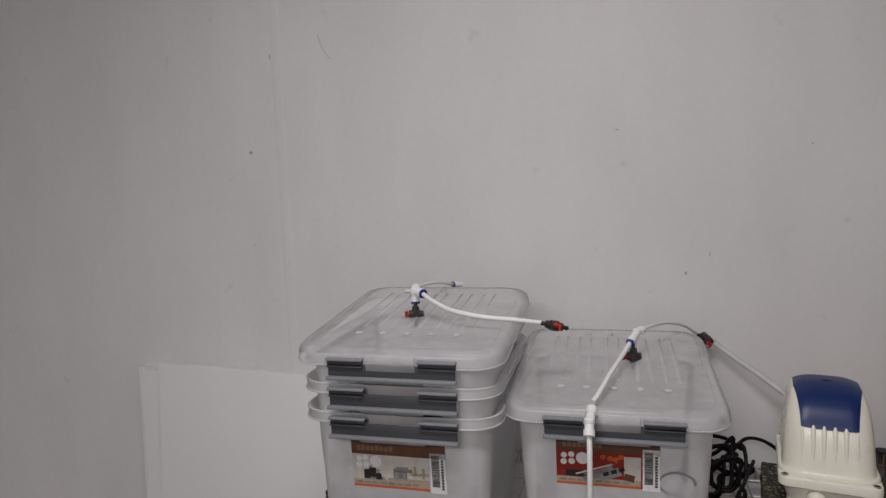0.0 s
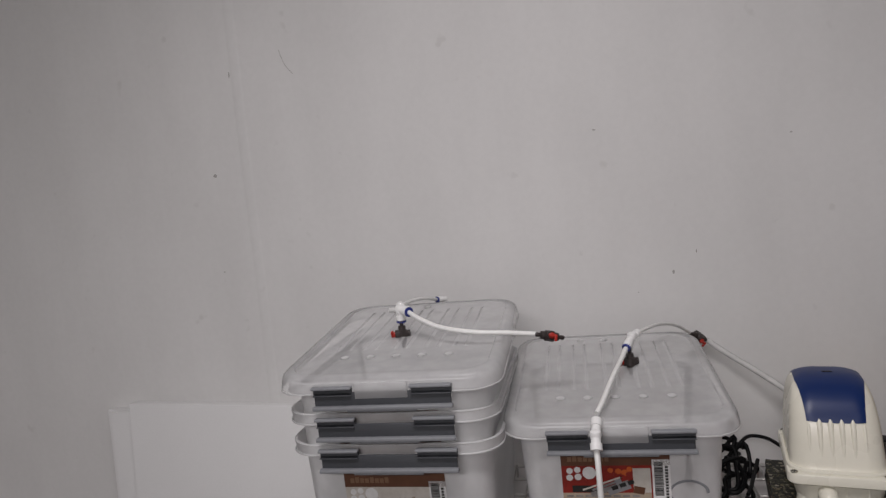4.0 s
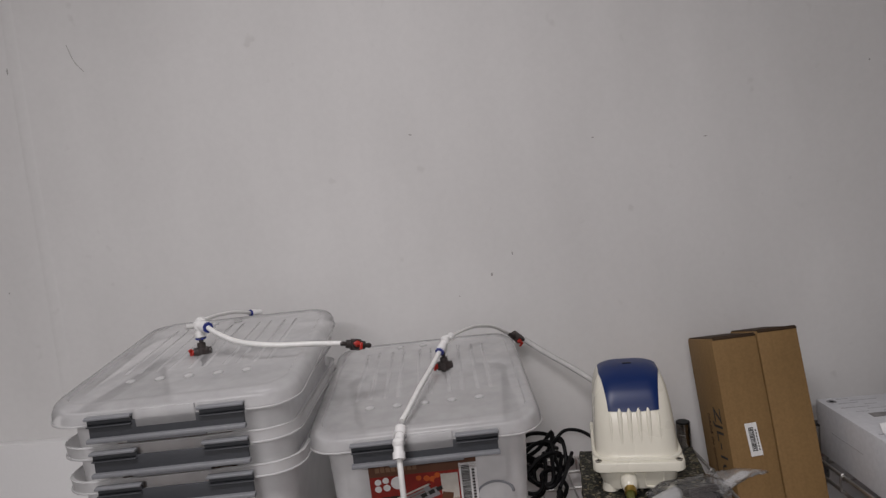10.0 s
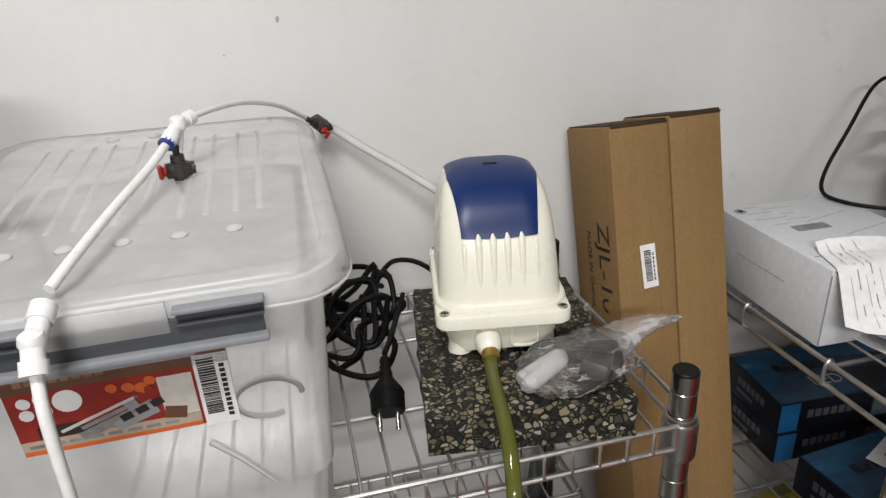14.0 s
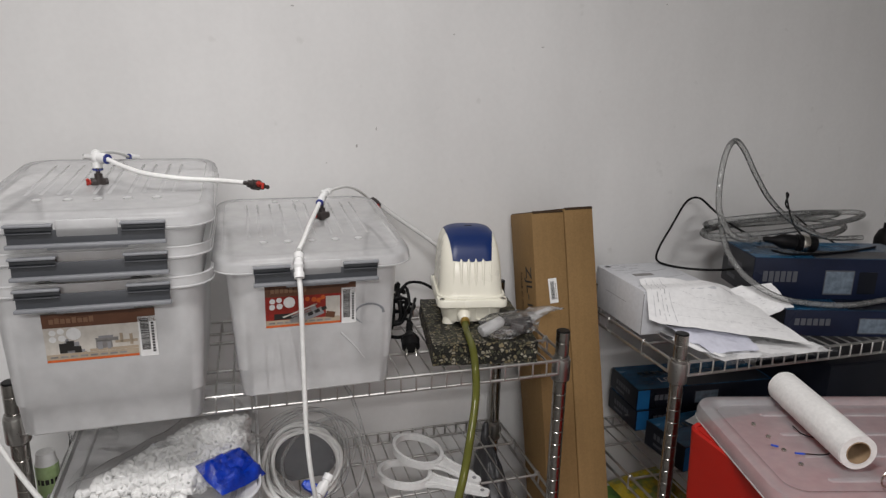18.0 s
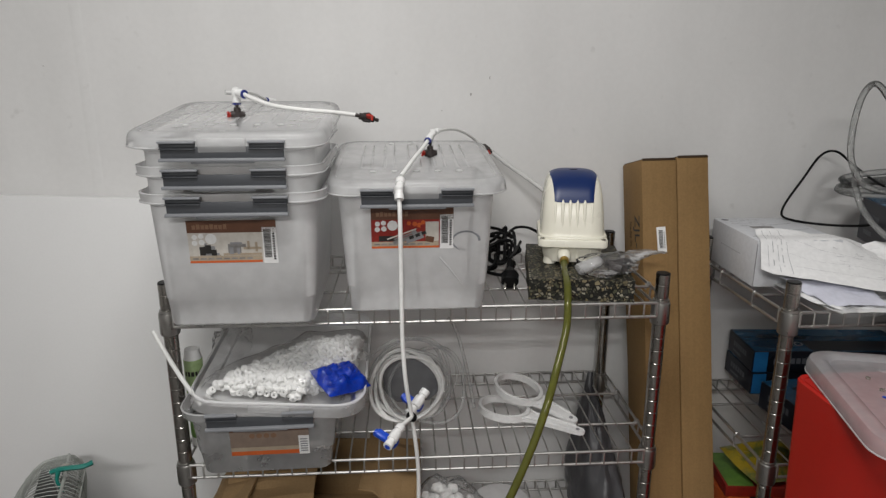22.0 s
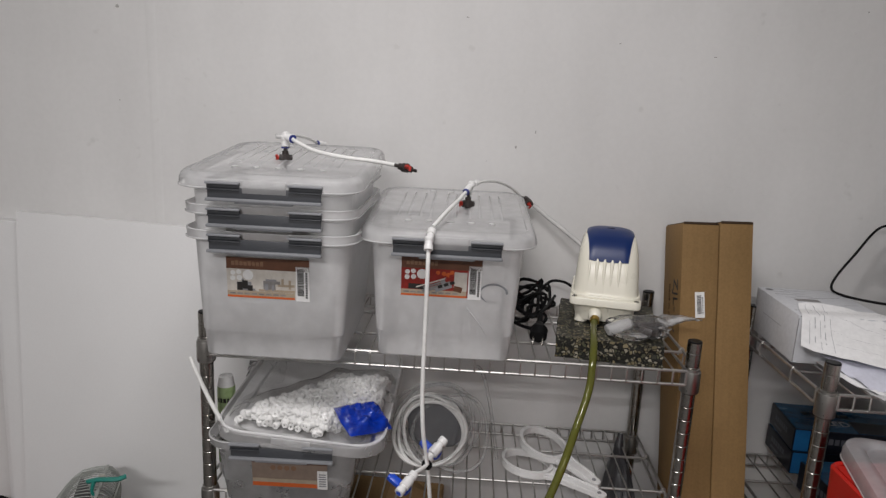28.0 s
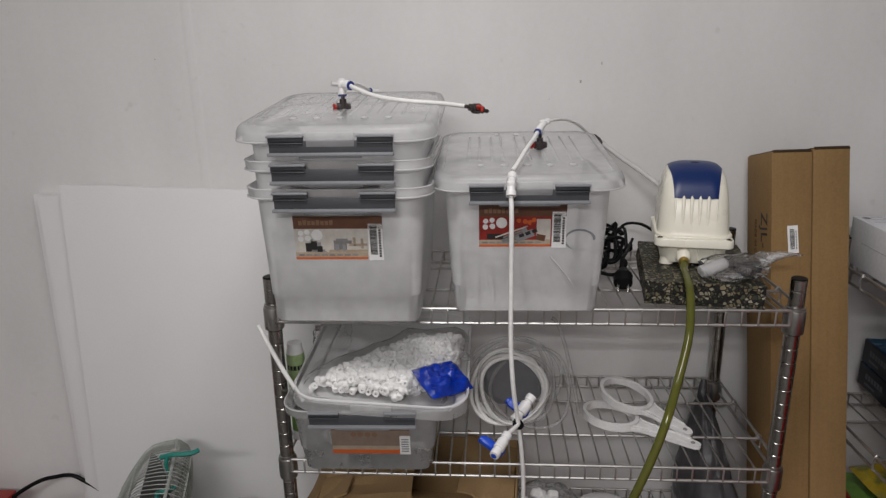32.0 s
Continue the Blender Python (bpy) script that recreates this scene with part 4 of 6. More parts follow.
solid("air_tube", tube([(0.480, 0.148, 1.414), (0.498, 0.176, 1.4145), (0.522, 0.218, 1.410), (0.552, 0.272, 1.394), (0.578, 0.308, 1.372)], 0.0028, 10), PALE_TUBE, "thin translucent tube arching to a tap", "tube", "clear air tubes")
fitting_valve("air_valve", along((0.577, 0.309, 1.371), (0.612, 0.332, 1.349)) @ pose(0, 0, 0, 0, 0, -60), "dark grey tap with red knob hanging by the wall")
solid("air_tube", tube([(0.608, 0.331, 1.352), (0.645, 0.325, 1.324), (0.690, 0.315, 1.293), (0.735, 0.300, 1.258), (0.752, 0.285, 1.23)], 0.005, 12), GREY_TUBE, "translucent air tube leading behind the pump", "tube", "clear air tubes")


# ---- air pump on its stone slab ----
def stone_slab():
    rng = random.Random(11)
    bm = block((0.188, 0.25, 0.040), (0, 0, 0.020), 0.0)
    bmesh.ops.subdivide_edges(bm, edges=bm.edges[:], cuts=14, use_grid_fill=True)
    for v in bm.verts:
        n = noise.noise_vector(v.co * 60)
        k = 0.0016 if v.co.z > 0.039 or v.co.z < 0.001 else 0.004
        v.co += Vector((n.x * k, n.y * k, n.z * (0.0004 if v.co.z < 0.001 else 0.001)))
        v.co.z = max(0.0, v.co.z)
    return solid("stone_slab", bm, STONE, "rough slab of dark stone-chip terrazzo under the pump", "stone", m=pose(0.751, 0.124, 1.121, 0, 0, -9), angle=60)


stone_slab()


def air_pump():
    pump = thing("air_pump", pose(0.749, 0.166, 1.1615, 0, 0, -10.5), "cream enamelled air pump with a navy blue top panel", "air pump")
    bm = bmesh.new()
    loft(bm, [ring_at(0.104, 0.146, 0.02, 0.006), ring_at(0.112, 0.154, 0.022, 0.02), ring_at(0.116, 0.158, 0.022, 0.037)])
    part("base", bm, CREAM, pump)
    for sx in (-1, 1):
        for sy in (-1, 1):
            part("foot", lathe([(0.011, 0), (0.0125, 0.001), (0.0115, 0.012), (0.009, 0.02)], 14, None, Matrix.Translation((sx * 0.042, sy * 0.06, 0))), CREAM, pump)
    bm = bmesh.new()
    loft(bm, [ring_at(0.128, 0.174, 0.013, 0.037), ring_at(0.132, 0.178, 0.014, 0.039), ring_at(0.132, 0.178, 0.014, 0.050), ring_at(0.130, 0.176, 0.013, 0.052), ring_at(0.122, 0.168, 0.02, 0.0535)])
    part("flange", bm, CREAM, pump)
    for sx in (-1, 1):
        for sy in (-1, 1):
            m = Matrix.Translation((sx * 0.057, sy * 0.080, 0.052))
            sc = part("screw", lathe([(0.0052, 0), (0.0052, 0.0016), (0.0042, 0.002)], 14, None, m), STEEL, pump, "steel screw")
            cross = block((0.0064, 0.0012, 0.0008), (sx * 0.057, sy * 0.080, 0.0542))
            block((0.0012, 0.0064, 0.0008), (sx * 0.057, sy * 0.080, 0.05425), 0, cross)
            part("slot", cross, CAP, sc)
    spec = ((0.0525, 0.126, 0.164, 0.0, 0.03), (0.058, 0.122, 0.156, 0.001, 0.03), (0.075, 0.120, 0.152, 0.003, 0.03), (0.100, 0.117, 0.145, 0.006, 0.029), (0.122, 0.113, 0.136, 0.010, 0.028), (0.140, 0.108, 0.122, 0.014, 0.027), (0.152, 0.102, 0.106, 0.017, 0.026), (0.161, 0.094, 0.087, 0.019, 0.026), (0.167, 0.081, 0.064, 0.020, 0.025), (0.1705, 0.06, 0.042, 0.021, 0.018), (0.172, 0.03, 0.02, 0.021, 0.009))
    curve = [np.array(q) for q in spec]
    dense = []
    for k in range(len(curve) - 1):
        a, b, c, d = curve[max(k - 1, 0)], curve[k], curve[k + 1], curve[min(k + 2, len(curve) - 1)]
        for t in (0.0, 0.25, 0.5, 0.75):
            dense.append(0.5 * (2 * b + (c - a) * t + (2 * a - 5 * b + 4 * c - d) * t * t + (3 * b - a - 3 * c + d) * t**3))
    dense.append(curve[-1])
    bm = bmesh.new()
    loft(bm, [[(x, y, z) for x, y in rrect(w, d, r, 14, 0, cy)] for z, w, d, cy, r in dense], bottom=False)
    bmesh.ops.recalc_face_normals(bm, faces=bm.faces[:])
    from_inside = BVHTree.FromBMesh(bm)
    part("dome", bm, CREAM, pump, angle=60)

    def skin(x, z0, ang, lift):
        """The point of the dome that is seen from its axis at height z0 under the angle ang (0: front, 90: up)."""
        way = Vector((0, -math.cos(radians(ang)), math.sin(radians(ang))))
        hit = from_inside.ray_cast(Vector((x, 0.012, z0)), way)
        p = hit[0] if hit[0] else Vector((x, 0.012, z0))
        out = (p - Vector((0, 0.015, 0.10))).normalized()
        return p + (way * 0.6 + out * 0.4).normalized() * lift
    rows = []
    for k in range(57):
        f = k / 56
        ang = 1 + 136 * f
        half = 0.0365 + 0.0085 * min(1, f * 2.0) ** 1.2
        rows.append([tuple(skin(half * (2 * j / 24 - 1), 0.118 + 0.0016 * (2 * j / 24 - 1) ** 2 * (1 - f), ang, 0.0016)) for j in range(25)])
    part("panel", sheet(rows, 0.0026), PUMP_BLUE, pump, "navy blue curved top panel", angle=60)
    part("slot", block((0.014, 0.005, 0.0022), (0.0, 0.010, 0.1732), 0.0006), CAP, pump, "dark slot in the panel")
    for k in range(6):
        x = -0.0345 + 0.0138 * k
        main = 0 < k < 5
        pts = []
        for j in range(11):
            z = (0.1235 if main else 0.117) - 0.056 * j / 10
            hit = from_inside.ray_cast(Vector((x, 0.012, z)), Vector((0, -1, 0)))
            pts.append(hit[0] + Vector((0, 0.0006 + 0.0026 * (j / 10) ** 2, 0)))
        size = 0.0040 if main else 0.0026
        part("rib", tube(pts, lambda f, size=size: size * min(1, 0.55 + 5 * f) * (1 - 0.35 * f), 10, raw=True), CREAM, pump)
    # Moulded foot of the dome, where it meets the flange.
    part("collar", tube([(x, y, 0.0545) for x, y in rrect(0.125, 0.163, 0.030, 6, 0, 0.0)], 0.0032, 8, closed=True, raw=True), CREAM, pump)
    # Moulded outline on the base.
    part("moulding", tube([(0.008, -0.0785, 0.036), (0.008, -0.0775, 0.016), (0.012, -0.0772, 0.011), (0.030, -0.0772, 0.011), (0.034, -0.0775, 0.016), (0.034, -0.0785, 0.036)], 0.0018, 6, 3), CREAM, pump)
    for k in range(5):
        part("vent_slat", block((0.0016, 0.036, 0.0022), (-0.0535 + 0.001 * k, 0.01, 0.076 + 0.007 * k), 0.0006), VALVE, pump, "dark vent slat")
    bm = lathe([(0.013, 0.0), (0.0125, 0.016), (0.010, 0.022), (0.008, 0.024)], 18, None, Matrix.Translation((-0.016, -0.074, 0.024)) @ Matrix.Rotation(radians(108), 4, "X"))
    part("outlet", bm, CREAM, pump)
    part("ferrule", lathe([(0.0084, 0.0), (0.0088, 0.002), (0.0088, 0.007), (0.0084, 0.010)], 16, None, Matrix.Translation((-0.016, -0.0955, 0.0172)) @ Matrix.Rotation(radians(112), 4, "X")), BRASS, pump, "brass ferrule")
    return pump


air_pump()
solid("outlet_hose", tube([(0.7155, 0.073, 1.180), (0.711, 0.054, 1.1705), (0.705, 0.020, 1.169), (0.699, -0.022, 1.162), (0.693, -0.055, 1.138), (0.686, -0.080, 1.10), (0.662, -0.125, 1.05), (0.640, -0.158, 1.0), (0.615, -0.178, 0.94), (0.585, -0.19, 0.87), (0.555, -0.195, 0.80), (0.52, -0.2, 0.7), (0.48, -0.22, 0.45), (0.46, -0.26, 0.2), (0.5, -0.34, 0.012), (0.62, -0.4, 0.01)], 0.0066, 14), GREEN_HOSE, "olive green clear hose hanging from the pump", "hose")

# Power lead, bundled, and its plug.
lead = thing("power_lead", pose(0.60, 0.14, 1.124), "black power lead in a loose bundle with a plug", "cable")
rng = random.Random(5)
loops = []
for k in range(9):
    cx, cy, rx, ry, ph = rng.uniform(-0.014, 0.024), 0.045 + 0.009 * k + rng.uniform(-0.01, 0.01), rng.uniform(0.026, 0.05), rng.uniform(0.026, 0.045), rng.uniform(-0.5, 0.5)
    for j in range(8):
        a = j / 8 * 2 * math.pi
        loops.append(Vector((cx + math.cos(a + ph) * rx + 0.01 * math.sin(2 * a), cy + math.sin(a) * ry + math.cos(a) * 0.02, 0.005 + 0.003 * k + rng.uniform(0.006, 0.026) * (1 + math.sin(a + 0.4 + ph)))))
part("cord", tube(loops, 0.0035, 8, 4), BLACK, lead)
part("cord", tube([(0.04, 0.13, 0.06), (0.06, 0.145, 0.068), (0.085, 0.13, 0.07), (0.11, 0.10, 0.06)], 0.0031, 8), BLACK, lead)
part("cord", tube([(0.06, 0.09, 0.05), (0.045, 0.05, 0.045), (0.030, 0.004, 0.046), (0.020, -0.018, 0.043)], 0.0031, 8), BLACK, lead)
part("cord", tube([(0.0, 0.10, 0.03), (-0.016, 0.125, 0.036), (-0.03, 0.150, 0.03)], 0.0031, 8), BLACK, lead)
pm = along((0.019, -0.024, 0.042), (0.011, -0.080, 0.007))
plug = part("plug", lathe([(0.004, -0.034), (0.0055, -0.03), (0.0048, -0.027), (0.006, -0.023), (0.0052, -0.02), (0.0068, -0.016), (0.006, -0.013), (0.009, -0.008), (0.016, 0.002), (0.0175, 0.006), (0.0165, 0.007), (0.0165, 0.022), (0.0145, 0.024)], 18, None, pm), BLACK, lead, "round black mains plug")
for s in (-1, 1):
    part("pin", lathe([(0.0023, 0.022), (0.0023, 0.040), (0.001, 0.042)], 10, None, pm @ Matrix.Translation((s * 0.0085, 0, 0))), STEEL, plug, "steel pin")
bm = block((0.040, 0.026, 0.018), (0, 0, 0.010), 0.004)
part("inline_switch", bm, BLACK, lead, "black in-line switch", m=pose(-0.066, 0.168, 0.0, 0, 0, 20))
part("cord", tube([(-0.055, 0.165, 0.012), (-0.035, 0.155, 0.022), (-0.012, 0.125, 0.028), (0.01, 0.09, 0.03)], 0.0031, 8), BLACK, lead)


def crumpled(size, centre, seed, amount, cuts=10, flat=0.0, power=2.6):
    """A crumpled, bag-like closed form: a flattened super-ellipsoid with folds."""
    bm = bmesh.new()
    bmesh.ops.create_icosphere(bm, subdivisions=4, radius=1.0)
    off = Vector((seed * 3.1, seed * 1.7, seed * 0.9))
    for v in bm.verts:
        p = v.co.copy()
        s = (abs(p.x) ** power + abs(p.y) ** power + abs(p.z) ** power) ** (-1 / power)
        p *= s
        k = 1 + amount * (noise.noise(p * 2.2 + off) + 0.6 * abs(noise.noise(p * 5 + off)) + 0.35 * noise.noise(p * 11 + off))
        v.co = Vector((p.x * size[0] / 2 * k, p.y * size[1] / 2 * k, max(-size[2] / 2 + flat, p.z * size[2] / 2 * k))) + Vector(centre)
    return bm


accessory = thing("accessory_bag", pose(0.793, 0.033, 1.1625, 0, 0, 12) @ Matrix.Scale(0.88, 4), "clear plastic bag with a white cylinder and dark parts", "plastic bag")
part("film", crumpled((0.130, 0.072, 0.044), (-0.008, 0, 0.021), 3, 0.2), FINE_BAG, accessory)
# The bag narrows to a flat mouth that stands out past the stone.
mouth = []
for i in range(15):
    f = i / 14
    half = 0.026 * (1 - f) ** 0.8 + 0.003
    mouth.append([(0.030 + 0.100 * f, half * math.cos(a) + 0.004 * math.sin(5 * f), 0.024 + 0.016 * math.sin(f * 2.3) + half * (0.55 - 0.4 * f) * math.sin(a) + 0.004 * noise.noise((i * 0.7, 3 * math.cos(a), 3 * math.sin(a)))) for a in [2 * math.pi * q / 12 for q in range(13)]])
part("tail", sheet(mouth, 0), TAIL, accessory, "flat twisted mouth of the bag")
cyl = lathe([(0.004, -0.030), (0.0108, -0.029), (0.0122, -0.026), (0.0122, 0.004), (0.0112, 0.006), (0.0118, 0.009), (0.0108, 0.012), (0.0114, 0.015), (0.0104, 0.018), (0.0108, 0.021), (0.007, 0.026), (0.003, 0.028)], 18)
for v in cyl.verts:
    v.co += 0.0012 * noise.noise_vector(v.co * 70)
part("white_fitting", cyl, WAX, accessory, "milky white air stone cylinder", m=pose(-0.046, 0.004, 0.022, 0, 74, 4))
for px, py, pz, tilt, sx, sy, sz in ((0.014, -0.006, 0.014, 14, 0.046, 0.030, 0.016), (0.030, 0.008, 0.022, -22, 0.032, 0.026, 0.010), (0.004, 0.012, 0.018, 30, 0.024, 0.022, 0.012)):
    part("dark_part", block((sx, sy, sz), (0, 0, 0), 0.004), VALVE, accessory, "dark plastic part", m=pose(px, py, pz, tilt * 0.5, tilt, 3 * tilt))


# ---- two tall cartons between the racks ----
def tall_carton(m, w, d, h, label):
    c = thing("tall_carton", m, label, "cardboard box", "tall cartons")
    bm = block((w, d, h), (0, 0, h / 2), 0.003, seg=2)
    bmesh.ops.subdivide_edges(bm, edges=[e for e in bm.edges if e.calc_length() > 0.3], cuts=24, use_grid_fill=True)
    for v in bm.verts:
        v.co.x += 0.0014 * noise.noise(v.co * 7 + Vector((w * 90, 0, 0)))
        v.co.y += 0.0012 * noise.noise(v.co * 6 + Vector((0, w * 50, 4)))
    part("carton", bm, CARD, c)
    bm = bmesh.new()
    block((w - 0.004, 0.0025, 0.004), (0, -d / 2 + 0.002, h + 0.001), 0.0006, bm)
    block((w - 0.006, d - 0.01, 0.002), (0, 0.002, h + 0.0005), 0, bm)
    block((w - 0.003, 0.0022, 0.0032), (0, -d / 2 - 0.0004, h - 0.0008), 0.0008, bm)
    part("flap_edge", bm, CARD_DARK, c, "dark torn flap edge")
    return c


LEAN = -13.0
left_carton = tall_carton(pose(0.965, -0.030, 0.0145, LEAN, -1.1, 0), 0.073, 0.118, 1.355, "tall kraft carton leaning on the wall between the racks")
right_carton = tall_carton(pose(1.0365, -0.034, 0.0145, LEAN, -1.1, 0), 0.067, 0.112, 1.361, "tall kraft carton leaning beside another of the same kind")
side = pose(-0.0368, -0.012, 1.222, 0, 0, 0) @ Matrix.Rotation(radians(-90), 4, "Z") @ Matrix.Rotation(radians(90), 4, "X") @ Matrix.Rotation(radians(-90), 4, "Z")
letters("ZJL-10", 0.042, INK, left_carton, pose(0, 0, 0.02) @ side)
letters("MADE IN CHINA", 0.0135, CARD_DARK, left_carton, pose(0, 0.030, 0.006) @ side, "small_lettering")
stick = part("sticker", block((0.019, 0.0006, 0.052), (0, 0, 0)), WHITE_PR, left_carton, "white bar code sticker", m=pose(0.002, -0.0608, 1.19, 0, -3, 0), smooth=False)
rows, z = [], -0.018
while z < 0.018:
    k = rng.choice((0.0006, 0.001, 0.0015))
    rows.append((-0.0055, 0.003, z, z + k))
    z += k + rng.choice((0.0006, 0.0009))
rows += [(0.005, 0.0065, -0.018 + 0.005 * k, -0.0145 + 0.005 * k) for k in range(7)]
tagged(part("bar_code", bars(rows), INK, stick, m=pose(0, -0.0004, 0), smooth=False), "", "", "", "stuff")


# ---- middle shelf of the first rack ----
def shallow_tote():
    t = thing("shallow_tote", pose(0.156, 0.115, 0.821, 0, 0, 1.5), "shallow clear tote with grey clip under a loose lid", "storage box")
    part("body", tote_body(0.133, 0.232, 0.318, 0.264, 0.346), BOXM, t)
    part("rim_edge", lip(0.287, 0.369, 0.044, 0.133, 0.0011), RIM, t)
    clip_parts(t, -0.19, 0.107)
    slope = math.degrees(math.atan2(0.016, 0.133))
    label_parts(t, pose(0.010, -0.1662, 0.041, slope), "dull")
    # Odds and ends that show through the wall.
    part("tube_scrap", tube([(-0.09, -0.13, 0.075), (-0.085, -0.135, 0.05), (-0.06, -0.135, 0.03), (-0.03, -0.13, 0.028)], 0.002, 6), INK, t, "thin dark tube inside")
    part("tube_scrap", tube([(0.05, -0.12, 0.03), (0.08, -0.13, 0.034), (0.108, -0.125, 0.024)], 0.005, 8), WHITE_TUBE, t, "white tubes inside")
    part("wrap", crumpled((0.05, 0.08, 0.09), (-0.085, -0.10, 0.055), 14, 0.3), BAG, t, "crumpled clear wrapping inside")
    part("wrap", crumpled((0.07, 0.06, 0.05), (0.03, -0.06, 0.035), 23, 0.3), BAG, t, "crumpled clear wrapping inside")
    part("packing", block((0.11, 0.08, 0.016), (0.01, -0.08, 0.012), 0.004), DIM, t, "dark packing inside")
    part("wrap", crumpled((0.06, 0.10, 0.10), (-0.088, -0.02, 0.06), 41, 0.3), HAZE_BAG, t, "crumpled clear wrapping inside")
    part("wrap", crumpled((0.09, 0.08, 0.06), (0.045, 0.02, 0.04), 52, 0.3), HAZE_BAG, t, "crumpled clear wrapping inside")
    part("tube_scrap", tube([(0.045, -0.13, 0.045), (0.075, -0.135, 0.040), (0.104, -0.13, 0.034)], 0.004, 8), WHITE_TUBE, t, "white tubes inside")
    return t


shallow_tote()


def tray_lid():
    """The lid lies upside down on the tote, as a tray, tipped to one side."""
    t = thing("tray_lid", pose(0.186, 0.118, 0.970, 4.0, 3.8, 0.5), "frosted lid lying loose on the shallow tote, holding bags", "lid")
    bm = bmesh.new()
    W, D = 0.304, 0.384
    loft(bm, [ring_at(W - 0.075, D - 0.075, 0.032, -0.006), ring_at(W - 0.056, D - 0.056, 0.040, -0.005), ring_at(W - 0.052, D - 0.052, 0.042, 0.002)], top=False)
    part("tray", bm, TRAYM, t)
    bm = bmesh.new()
    loft(bm, [ring_at(W - 0.052, D - 0.052, 0.042, 0.002), ring_at(W - 0.046, D - 0.046, 0.044, 0.0045), ring_at(W - 0.010, D - 0.010, 0.05, 0.0055), ring_at(W, D, 0.052, 0.014), ring_at(W - 0.006, D - 0.006, 0.05, 0.017)], bottom=False, top=False)
    part("border", bm, TRAYM, t, "wide frosted border")
    part("tray_edge", lip(W, D, 0.052, 0.0165, 0.0012), TRAYM, t)
    bm = bmesh.new()
    loft(bm, [ring_at(W + 0.001, D + 0.001, 0.052, 0.014), ring_at(W + 0.004, D + 0.004, 0.053, 0.006), ring_at(W + 0.006, D + 0.006, 0.054, -0.007)], bottom=False, top=False)
    part("skirt", bm, BOXM, t, "frosted hanging rim")
    bm = bmesh.new()
    block((0.07, 0.004, 0.014), (-0.01, -D / 2 - 0.001, 0.006), 0.001, bm)
    part("tongue", bm, LIDM, t)
    return t


tray_lid()


